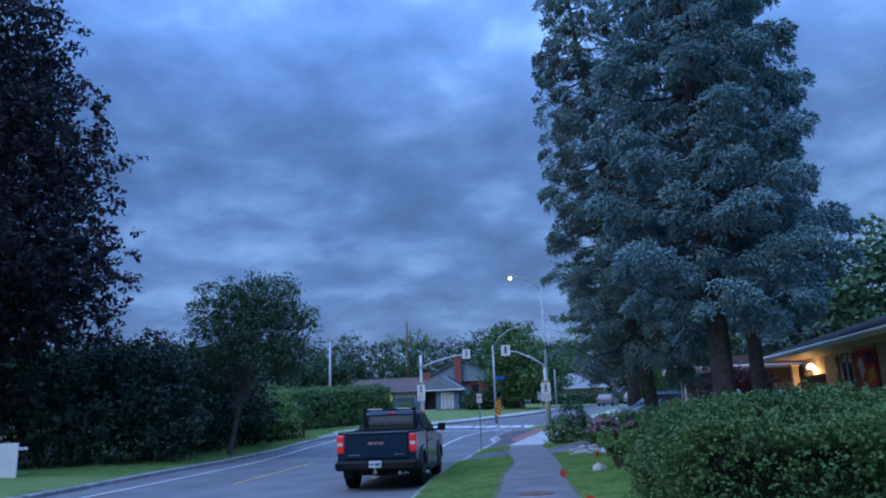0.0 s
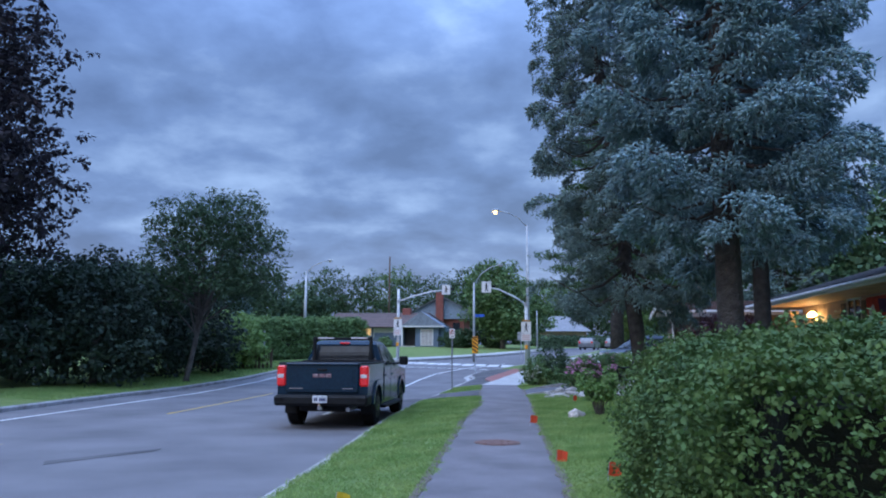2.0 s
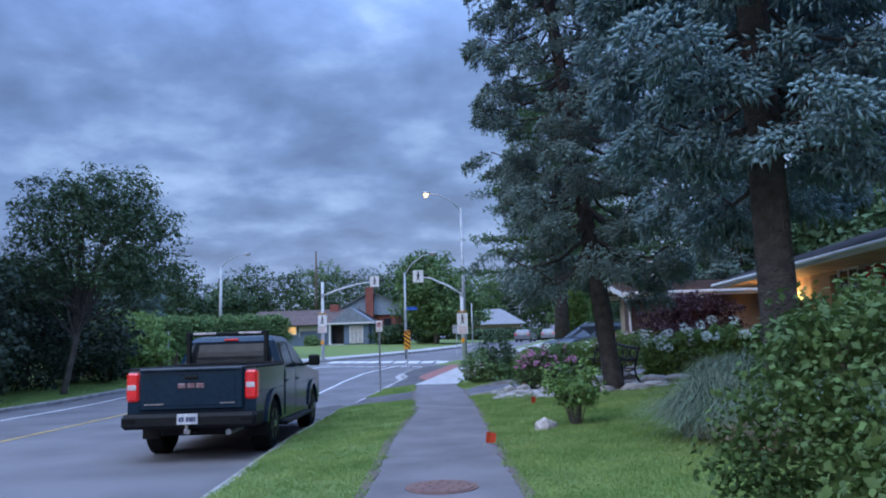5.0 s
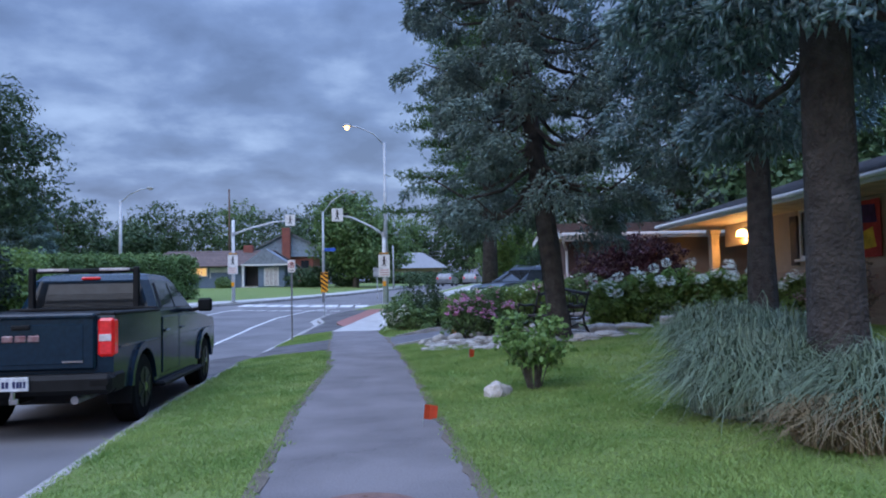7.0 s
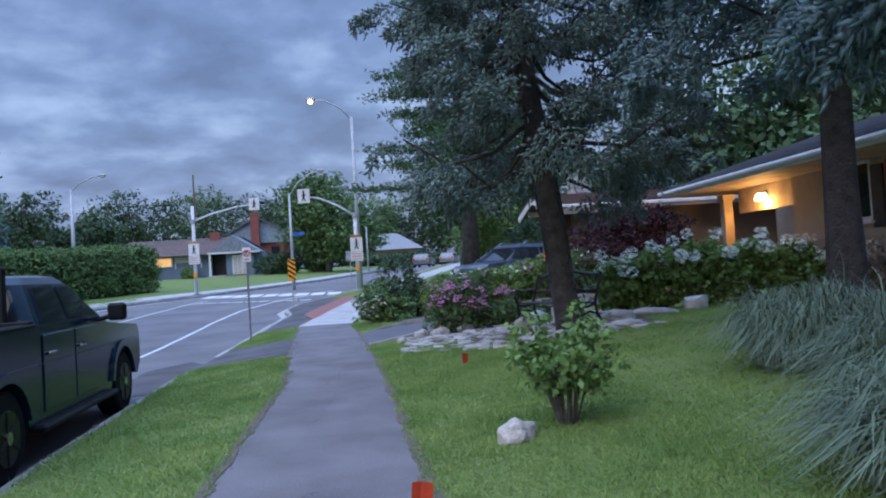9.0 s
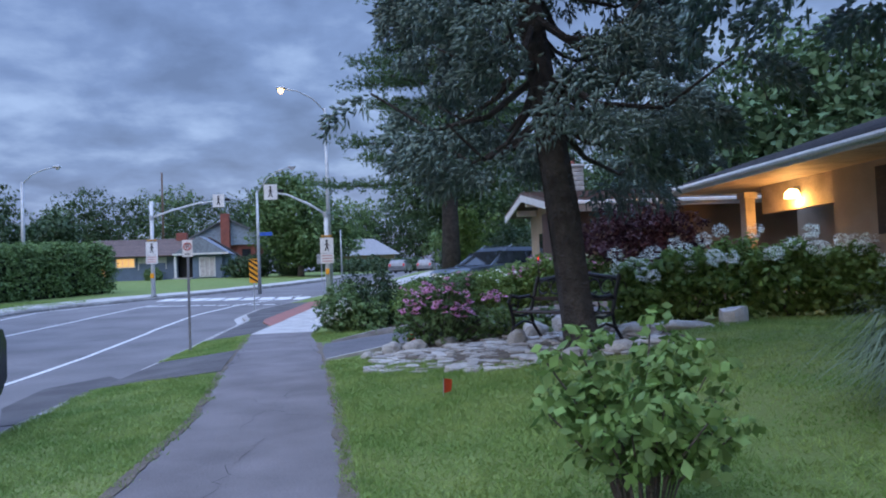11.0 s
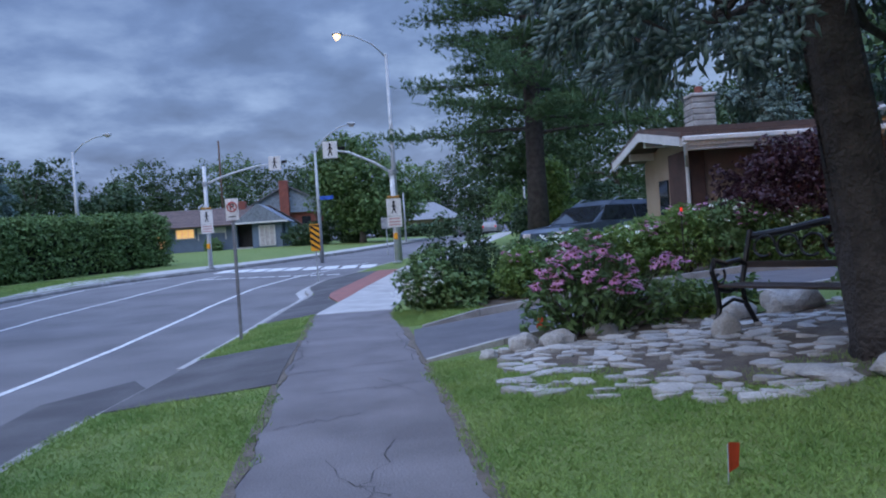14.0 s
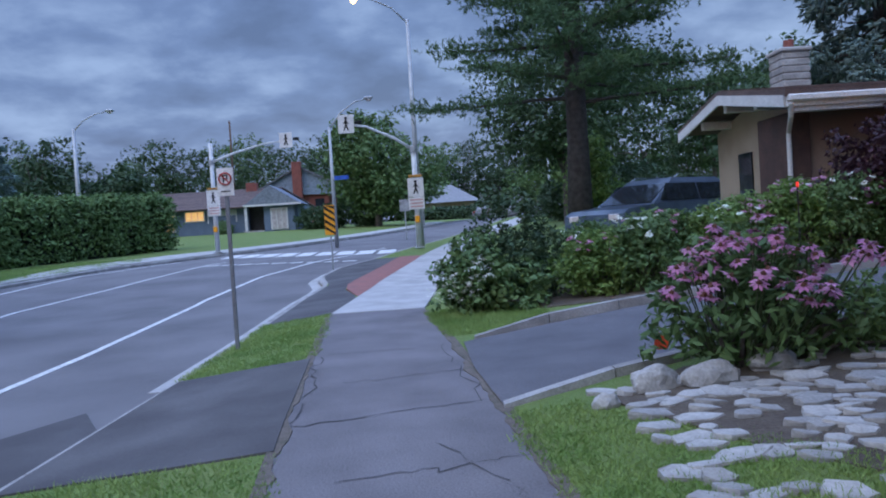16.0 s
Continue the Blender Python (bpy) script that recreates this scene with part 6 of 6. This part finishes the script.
def stone_mesh(rng, w, d, h, k=7):
    """An irregular flat stone with a chipped, slightly tilted top."""
    a = np.sort(rng.uniform(0, 2 * math.pi, k))
    a = np.linspace(0, 2 * math.pi, k, endpoint=False) + rng.normal(size=k) * 0.16
    r = rng.uniform(0.78, 1.1, k)
    M = Mesh()
    lo = [(w * r[i] * math.cos(a[i]), d * r[i] * math.sin(a[i]), -0.05) for i in range(k)]
    mid_ = [(p[0], p[1], h * 0.7) for p in lo]
    tl = rng.normal(size=2) * 0.1
    top = [(p[0] * 0.95, p[1] * 0.95, h + p[0] * tl[0] + p[1] * tl[1] + rng.normal() * h * 0.08) for p in lo]
    M.add(lo + mid_ + top, [(i + j * k, (i + 1) % k + j * k, (i + 1) % k + (j + 1) * k, i + (j + 1) * k) for j in (0, 1) for i in range(k)] + [tuple(range(2 * k, 3 * k))])
    return M


rng = np.random.default_rng(80)
shapes = [stone_mesh(rng, rng.uniform(0.07, 0.15), rng.uniform(0.045, 0.09), rng.uniform(0.015, 0.04), int(rng.integers(5, 8))).data("stone", STONE) for _ in range(14)]
bed = slab("stone_bed", [(0.25, 26.9), (0.7, 25.7), (1.3, 24.6), (1.9, 24.0), (3.3, 23.7), (4.3, 24.4), (4.4, 26.6), (3.2, 27.3), (1.0, 27.5)], 0.012, SOIL, "bed of loose pale flagstones round the leaning spruce", "stone bed", 0.03)
cnt, tries, spots = 0, 0, []
while cnt < 285 and tries < 6000:
    tries += 1
    x, y = rng.uniform(0.2, 4.2), rng.uniform(23.7, 27.2)
    if y < 25.4 - 1.5 * min(max(x - 0.2, 0), 1.4) ** 0.8 + rng.normal() * 0.25 or (x - 2.9) ** 2 + (y - 24.4) ** 2 < 0.16 or any((x - a) ** 2 + 2.6 * (y - b) ** 2 < 0.02 for a, b in spots):
        continue
    spots.append((x, y))
    o = new("stone", shapes[int(rng.integers(14))])
    o.parent = bed
    o.matrix_world = pose(x, y, land(x, y) + 0.012, rng.normal() * 3, rng.normal() * 3, rng.uniform(-25, 25)) @ Matrix.Diagonal((*[rng.uniform(0.75, 1.35)] * 2, rng.uniform(0.45, 0.9), 1))
    cnt += 1


def boulder(x, y, w, d, h, rz, label, m_=STONE, seed=0):
    r = np.random.default_rng(seed)
    bm = bmesh.new()
    bmesh.ops.create_icosphere(bm, subdivisions=3, radius=1)
    for v in bm.verts:
        f = 1 + 0.26 * noise.noise(v.co * 1.4 + Vector((seed, 0, 0))) + 0.1 * noise.noise(v.co * 4 + Vector((0, seed, 0)))
        v.co = Vector((v.co.x * w * f, v.co.y * d * f, max(v.co.z, -0.5) * h * f))
    me = bpy.data.meshes.new("rock")
    bm.to_mesh(me)
    bm.free()
    me.materials.append(m_)
    o = tagged(new("rock", me), label, "rock", "garden rocks")
    o.matrix_world = pose(x, y, land(x, y) + h * 0.4, 0, 0, rz)
    return o


PALE_ROCK = mat("pale_rock", (0.5, 0.46, 0.43), 0.9, (0.36, 0.34, 0.32), 6, 40, 0.6, 0.02)
boulder(0.78, 18.2, 0.15, 0.11, 0.12, 20, "small pale pinkish rock lying on the lawn", PALE_ROCK, 1)
boulder(0.9, 18.4, 0.11, 0.09, 0.07, 60, "flat grey rock half sunk in the grass", STONE, 2)
for k, (x, y, w, d, h, rz) in enumerate(((0.62, 27.0, 0.17, 0.12, 0.13, 20), (0.98, 26.9, 0.19, 0.11, 0.12, -15), (0.22, 26.75, 0.1, 0.08, 0.07, 30), (2.25, 24.1, 0.16, 0.3, 0.05, 15), (2.62, 23.9, 0.2, 0.13, 0.1, 30), (3.25, 23.95, 0.26, 0.15, 0.1, -10), (3.75, 24.2, 0.3, 0.16, 0.08, 5),
                                         (3.95, 25.2, 0.32, 0.2, 0.14, -20), (2.4, 26.0, 0.14, 0.1, 0.16, 0), (2.9, 26.9, 0.25, 0.16, 0.16, 25), (3.5, 26.9, 0.34, 0.2, 0.2, 5), (4.6, 25.3, 0.45, 0.13, 0.09, -5), (1.5, 27.1, 0.2, 0.12, 0.1, 10))):
    boulder(x, y, w, d, h, rz, "weathered pale limestone rock edging the garden bed", STONE, 10 + k)
solid("crumpled_tarp", stone_mesh(np.random.default_rng(3), 0.22, 0.15, 0.2), CLOTH_WHITE, "crumpled pale sheet beside the hydrangeas", "tarp").matrix_world = pose(5.5, 25.5, land(5.5, 25.5))

# bench with cast-iron ends
bn = thing("garden_bench", "garden bench with black scrolled cast-iron ends and dark slats", "bench", pose(2.95, 25.5, land(2.95, 25.5) + 0.02, 0, 0, -60))
for sx in (-0.78, 0.78):
    e = part("bench_end", Mesh().tube([(sx, -0.30, 0), (sx, -0.22, 0.2), (sx, -0.24, 0.4), (sx, -0.30, 0.56), (sx, -0.26, 0.66), (sx, -0.1, 0.62), (sx, 0.12, 0.64), (sx, 0.2, 0.6)], 0.026, 8), BLACK_IRON, bn, "scrolled black iron end")
    part("back_leg", Mesh().tube([(sx, 0.34, 0), (sx, 0.18, 0.22), (sx, 0.14, 0.4), (sx, 0.24, 0.7), (sx, 0.32, 0.92)], 0.026, 8), BLACK_IRON, e)
    part("seat_rail", Mesh().tube([(sx, -0.26, 0.38), (sx, -0.05, 0.35), (sx, 0.16, 0.4)], 0.022, 8), BLACK_IRON, e)
    part("foot_brace", Mesh().tube([(sx, -0.22, 0.2), (sx, 0.0, 0.27), (sx, 0.18, 0.22)], 0.018, 8), BLACK_IRON, e)
    part("scroll", Mesh().tube([(sx, -0.2 + 0.1 * u * math.cos(u * 7), 0.5 + 0.1 * u * math.sin(u * 7)) for u in np.linspace(0.2, 1, 14)], 0.013, 6), BLACK_IRON, e)
for k in range(5):
    part("seat_slat", Mesh().box(-0.8, -0.25 + k * 0.085, 0.40, 0.8, -0.185 + k * 0.085, 0.425, 0.006), BENCH_WOOD, bn)
part("top_slat", Mesh().tube([(-0.78, 0.33, 0.86), (-0.4, 0.33, 0.90), (0, 0.33, 0.97), (0.4, 0.33, 0.90), (0.78, 0.33, 0.86)], 0.035, 8), BLACK_IRON, bn, "curved top rail")
part("low_slat", Mesh().box(-0.78, 0.2, 0.56, 0.78, 0.23, 0.62, 0.006), BENCH_WOOD, bn)
for k in range(6):
    x = -0.6 + k * 0.24
    part("back_scroll", Mesh().tube([(x + 0.11 * math.cos(a), 0.27 + 0.03 * math.sin(a), 0.76 + 0.1 * math.sin(a)) for a in np.linspace(0, 5.4, 14)], 0.014, 6), BLACK_IRON, bn)


def flowers(parent, rng, P, size, petal, cone=None, petals=9, droop=-0.25, name="flower_head", dome=False):
    """Daisy-like heads, each a ring of petals round a cone."""
    n = len(P)
    up = unit(np.stack([rng.normal(size=n) * 0.35, rng.normal(size=n) * 0.35 - 0.3, np.ones(n)], 1))
    ref = unit(np.cross(up, np.tile([1.0, 0.2, 0.1], (n, 1))))
    ref2 = np.cross(up, ref)
    V = []
    for k in range(petals):
        a = 2 * math.pi * k / petals
        d = ref * math.cos(a) + ref2 * math.sin(a)
        s = -ref * math.sin(a) + ref2 * math.cos(a)
        L = size * rng.uniform(0.8, 1.15, (n, 1))
        V.append(np.stack([P + d * L * 0.15, P + d * L * 0.6 + s * L * 0.2 + up * L * droop * 0.3, P + d * L + up * L * droop, P + d * L * 0.6 - s * L * 0.2 + up * L * droop * 0.3], 1))
    V = np.concatenate(V).reshape(-1, 3)
    F = np.arange(len(V)).reshape(-1, 4)
    tagged(put_soup(name, V, F, petal, parent, "open flower heads"), kind="stuff")
    if cone:
        ang = np.linspace(0, 2 * math.pi, 6, endpoint=False)
        ring_ = P[:, None, :] + (ref[:, None, :] * np.cos(ang)[None, :, None] + ref2[:, None, :] * np.sin(ang)[None, :, None]) * size * 0.32
        tip = (P + up * size * 0.4)[:, None, :]
        V = np.concatenate([ring_, tip], 1).reshape(-1, 3)
        o = np.arange(n)[:, None] * 7
        F = np.concatenate([o + np.array([k, (k + 1) % 6, 6]) for k in range(6)])
        tagged(put_soup("flower_cone", V, F, cone, parent, "dark flower cones"), kind="stuff")


# coneflowers at the corner of the driveway
cf = bush("coneflower_clump", 1.32, 27.3, [(0, 0, 0.42, 0.62, 0.5, 0.42), (0.15, 0.1, 0.75, 0.45, 0.4, 0.3), (0.85, 0.1, 0.3, 0.6, 0.4, 0.28)], LEAF_MID, 0.11, 420, 9, 0.07, 81, "clump of pink coneflowers beside the driveway", "flowers", 0.35, stems=30)
rng = np.random.default_rng(82)
n = 130
a = rng.uniform(0, 2 * math.pi, n)
r = np.sqrt(rng.uniform(0, 1, n))
P = np.stack([0.62 * r * np.cos(a) + 0.08, 0.52 * r * np.sin(a) - 0.05, 0.98 - 0.42 * r ** 1.6 + rng.normal(size=n) * 0.07], 1)
P = np.concatenate([P, rng.normal(size=(14, 3)) * [0.09, 0.09, 0.06] + [0.92, -0.1, 0.78]])
flowers(cf, rng, P, 0.07, PETAL_PINK, CONE_BROWN)
M = Mesh()
for p in P[::2]:
    M.tube([(p[0] * 0.5, p[1] * 0.5, 0.1), tuple(p)], 0.005, 4, False)
tagged(part("flower_stem", M, STEM, cf), kind="stuff")
bush("low_perennial", 2.35, 27.5, [(0, 0, 0.2, 0.65, 0.4, 0.26), (0.6, -0.2, 0.14, 0.4, 0.35, 0.18)], LEAF_LIGHT, 0.09, 300, 9, 0.06, 83, "low feathery green perennials behind the stones", "plants", 0.25)
bush("low_perennial", 3.1, 27.3, [(0, 0, 0.14, 0.4, 0.35, 0.2)], LEAF_MID, 0.16, 60, 7, 0.07, 84, "broad-leaved low plants near the bench", "plants", 0.6)

# the flower bed beyond the driveway
slab("flower_bed", [(-0.5, 32.2), (1.5, 31.75), (4, 32.1), (8.5, 32.4), (8.5, 33.6), (4.4, 35.6), (0.6, 35.8), (-0.4, 34)], 0.012, SOIL, "dark soil of the long flower bed", "soil", 0.03)
rb = bush("round_bush", 0.36, 33.25, [(0, 0, 0.75, 0.66, 0.66, 0.85), (0, 0, 0.4, 0.7, 0.7, 0.45)], LEAF_DARK, 0.07, 1300, 9, 0.07, 85, "clipped round dark green bush", "bush", 0.6, hollow=0.85)
wb = bush("white_flower_bush", -0.2, 32.35, [(0, 0, 0.55, 0.5, 0.45, 0.55), (-0.25, -0.1, 0.4, 0.4, 0.35, 0.4), (0.5, -0.1, 0.35, 0.5, 0.4, 0.35)], LEAF_MID, 0.1, 420, 9, 0.08, 86, "loose leafy bush with white flower clusters", "bush", 0.5)
rng = np.random.default_rng(87)
P = clumps(rng, np.array([(-0.4, -0.3, 0.55), (-0.1, -0.42, 0.45), (0.1, -0.4, 0.62), (-0.55, -0.1, 0.35), (0.0, -0.4, 0.75), (-0.3, -0.35, 0.3)]), 0.07, 22)
flowers(wb, rng, P, 0.04, PETAL_WHITE, None, 5)
rng = np.random.default_rng(88)
for k, (x, y, w, h, leaf) in enumerate(((1.5, 32.5, 0.6, 0.85, LEAF_LIGHT), (2.1, 32.3, 0.55, 1.0, LEAF_MID), (2.6, 32.9, 0.65, 1.0, LEAF_MID), (3.3, 32.7, 0.6, 1.0, LEAF_LIGHT), (3.9, 33.1, 0.65, 1.05, LEAF_LIGHT), (4.6, 32.9, 0.7, 1.2, LEAF_LIGHT),
                                        (5.3, 32.8, 0.6, 1.2, LEAF_MID), (5.9, 32.7, 0.55, 1.1, LEAF_HEDGE), (1.7, 33.8, 0.7, 0.95, LEAF_MID), (2.9, 34.1, 0.8, 0.95, LEAF_LIGHT), (4.2, 34.3, 0.8, 0.95, LEAF_MID), (6.6, 32.6, 0.6, 1.0, LEAF_MID))):
    b = bush("border_perennial", x, y, [(0, 0, h * 0.45, w * 0.9, w * 0.7, h * 0.5), (0.1, 0, h * 0.8, w * 0.6, w * 0.5, h * 0.26)], leaf, 0.1, 460, 9, 0.085, 300 + k, "tall leafy border perennial in flower" if k % 2 else "tall leafy border perennial", "plants", 0.36, stems=16)
    nf = int(rng.integers(12, 24))
    P = np.stack([rng.normal(size=nf) * w * 0.45, rng.normal(size=nf) * w * 0.3 - 0.2, h * rng.uniform(0.75, 1.08, nf)], 1)
    flowers(b, rng, P, 0.055, (PETAL_PINK, PETAL_WHITE, PETAL_PINK, PETAL_WHITE, PETAL_RED if k == 7 else PETAL_PINK)[k % 5], CONE_BROWN if k % 2 == 0 else None, 8)
sr = thing("solar_light", "small red garden light on a stake", "garden light", pose(4.35, 32.2, land(4.35, 32.2)))
part("stake", Mesh().tube([(0, 0, -0.1), (0, 0, 1.15)], 0.012, 6), BLACK_IRON, sr)
part("lens", Mesh().tube([(0, 0, 1.15), (0, 0, 1.22)], 0.018, 8), mat("red_glow", (0.6, 0.02, 0.02), 0.4, bump=0, emit=(1, 0.05, 0.04, 0.8)), sr, "glowing red lens")
# smoke bush before the low house
bush("smoke_bush", 7.0, 32.95, [(0, 0, 1.25, 1.3, 0.75, 1.1), (-0.9, 0.1, 1.1, 0.8, 0.6, 0.9), (1.0, 0, 1.2, 0.9, 0.7, 1.0), (0.2, 0, 2.0, 0.9, 0.5, 0.55)], LEAF_PURPLE, 0.085, 1500, 10, 0.1, 89, "big dark purple smoke bush before the house", "bush", 0.7, stems=20)
# hydrangeas
for k, (x, y, w, h) in enumerate(((4.5, 26.6, 0.55, 0.95), (5.2, 26.4, 0.6, 1.05), (6.0, 26.3, 0.65, 1.15), (6.8, 26.2, 0.65, 1.1), (7.6, 25.9, 0.6, 1.0), (8.2, 25.4, 0.5, 0.9))):
    b = bush("hydrangea_bush", x, y, [(0, 0, h * 0.45, w, w * 0.8, h * 0.5), (0.05, 0, h * 0.75, w * 0.75, w * 0.6, h * 0.3)], LEAF_LIGHT, 0.11, 420, 9, 0.085, 400 + k, "hydrangea bush with pale white flower heads", "bush", 0.6, stems=12)
    rg = np.random.default_rng(420 + k)
    heads = np.stack([rg.normal(size=7) * w * 0.55, rg.normal(size=7) * w * 0.3 - 0.35, h * rg.uniform(0.75, 1.2, 7)], 1)
    flowers(b, rg, np.concatenate([q + unit(rg.normal(size=(44, 3))) * 0.1 for q in heads]), 0.042, PETAL_WHITE, None, 4)
bush("astilbe_clump", 8.1, 23.6, [(0, 0, 0.5, 0.6, 0.6, 0.5), (0.2, 0, 0.9, 0.4, 0.4, 0.4)], mat("dusty_pink", (0.22, 0.14, 0.14), 0.8, (0.12, 0.13, 0.08), 4, 20, 0, island=0.3), 0.09, 330, 8, 0.08, 430, "faded pinkish feathery garden clump by the wall", "plants")
# shrubs on the far lawn
for k, (x, y, r, h, leaf) in enumerate(((-10.2, 86.2, 1.6, 1.9, LEAF_DARK), (-6.0, 88, 1.5, 2.4, LEAF_DARK), (-18.3, 86.6, 0.7, 1.0, LEAF_MID), (-9.0, 87.4, 1.2, 2.2, LEAF_DARK), (7.5, 66, 1.6, 2.4, LEAF_DARK), (10, 60, 2, 3, LEAF_DARK), (12.5, 70, 2.2, 3.4, LEAF_DARK))):
    bush("lawn_bush", x, y, [(0, 0, h * 0.45, r, r, h * 0.5)], leaf, 0.26, 320, 9, 0.2, 440 + k, "rounded dark bush on the far lawn", "bush")
# woods that close the view
rng = np.random.default_rng(500)
n = 5200
x = rng.uniform(-170, 150, n)
P = np.stack([x, 146 + 14 * rng.uniform(size=n) + 0.0006 * x * x, 2.2 + rng.uniform(0, 1, n) ** 0.8 * (8.5 + 2.5 * np.sin(x * 0.21) + 1.8 * np.sin(x * 0.57 + 1))], 1)
V, F = leaf_tufts(rng, P, 1.3, 9, 0.8, 0.7)
wd = thing("far_woods", "dark belt of woods closing the view", "woods", kind="stuff")
put_soup("foliage", V, F, LEAF_DARK, wd)
n = 3600
x = rng.uniform(14, 70, n)
P = np.stack([32 + 22 * rng.uniform(size=n), 4 + 80 * rng.uniform(size=n), rng.uniform(0.3, 9, n)], 1)
V, F = leaf_tufts(rng, P, 1.1, 8, 0.6, 0.7)
put_soup("foliage", V, F, LEAF_DARK, wd)
n = 3200
P = np.stack([-36 - 14 * rng.uniform(size=n), 14 + 70 * rng.uniform(size=n), rng.uniform(0.3, 8, n)], 1)
V, F = leaf_tufts(rng, P, 1.1, 8, 0.6, 0.7)
put_soup("foliage", V, F, LEAF_DARK, wd)


# ---- grass ----
def grass(name, box, n, inside, seed, h=0.075, label=""):
    rng = np.random.default_rng(seed)
    x, y = rng.uniform(box[0], box[1], n), rng.uniform(box[2], box[3], n)
    keep = np.array([inside(a, b) for a, b in zip(x, y)])
    x, y = x[keep], y[keep]
    z = np.array([land(a, b) for a, b in zip(x, y)])
    m = len(x)
    P = np.repeat(np.stack([x, y, z], 1), 4, 0) + rng.normal(size=(4 * m, 3)) * [0.03, 0.03, 0]
    d = unit(np.stack([rng.normal(size=4 * m) * 0.85, rng.normal(size=4 * m) * 0.85, np.ones(4 * m)], 1))
    hh = (h * rng.uniform(0.45, 1.25, 4 * m) * np.repeat(0.8 + 0.35 * np.sin(x * 2.7) * np.sin(y * 2.1), 4))[:, None]
    s = unit(np.cross(d, rng.normal(size=(4 * m, 3)))) * 0.0045
    V = np.stack([P - s, P + s, P + d * hh], 1).reshape(-1, 3)
    g = thing(name, label, "grass", kind="stuff")
    put_soup("blades", V, np.arange(len(V)).reshape(-1, 3), GRASS, g)


def ragged(y, seed):
    """An uneven wear line along the walk, between about -1 and 1."""
    return noise.noise(Vector((seed, y * 1.7, 0))) + 0.6 * noise.noise(Vector((seed, y * 6.0, 5)))


def worn_edge(left, right):
    ribbon("worn_edge", left, right, 4, 33.5, lambda x, y: rise(y) + 0.007, CRUMBS, "crumbling gritty edge of the asphalt sidewalk", "path edge", 0.02, 0.12)


worn_edge(lambda y: walk_l(y) - 0.05, lambda y: walk_l(y) + max(-0.02, 0.035 + 0.06 * ragged(y, 21)))
worn_edge(lambda y: walk_r(y) - max(-0.02, 0.045 + 0.075 * ragged(y, 22)), lambda y: walk_r(y) + 0.06)


def on_verge(x, y):
    return kerb_r(y) + 0.1 < x < walk_l(y) + 0.02 + 0.07 * ragged(y, 3) and not 26.35 < y < 29.75


def on_lawn(x, y):
    return x > walk_r(y) - 0.01 - 0.07 * ragged(y, 7) and not (x > 0.8 and y > 26.5) and not (drive_s(x) - 0.1 < y) and not (y > 26.2 - 1.6 * min(max(x - 0.1, 0), 1.5) ** 0.9 + 0.75 and x < 4.2)


grass("verge_grass", (-4.0, -0.6, 5.0, 34.0), 68000, on_verge, 91, 0.055, "short green grass on the verge")
grass("lawn_grass", (-0.8, 2.2, 7.0, 27.2), 62000, on_lawn, 92, 0.055, "green lawn grass beside the sidewalk")
grass("lawn_grass", (2.2, 8.6, 10.5, 26.0), 36000, on_lawn, 93, 0.06, "green lawn grass under the spruces")
grass("corner_grass", (-1.0, 0.6, 30.6, 33.2), 5000, lambda x, y: x > walk_r(y) - 0.02 and y > drive_n(x) + 0.15, 94, 0.1, "small patch of grass at the driveway corner")
grass("far_grass", (-19.0, -13.4, 18.0, 56.0), 26000, lambda x, y: kerb_l(y) - 4.5 < x < kerb_l(y) - 0.18 and not (16 < y < 23.6 and x < -14), 95, 0.14, "grass along the far verge")
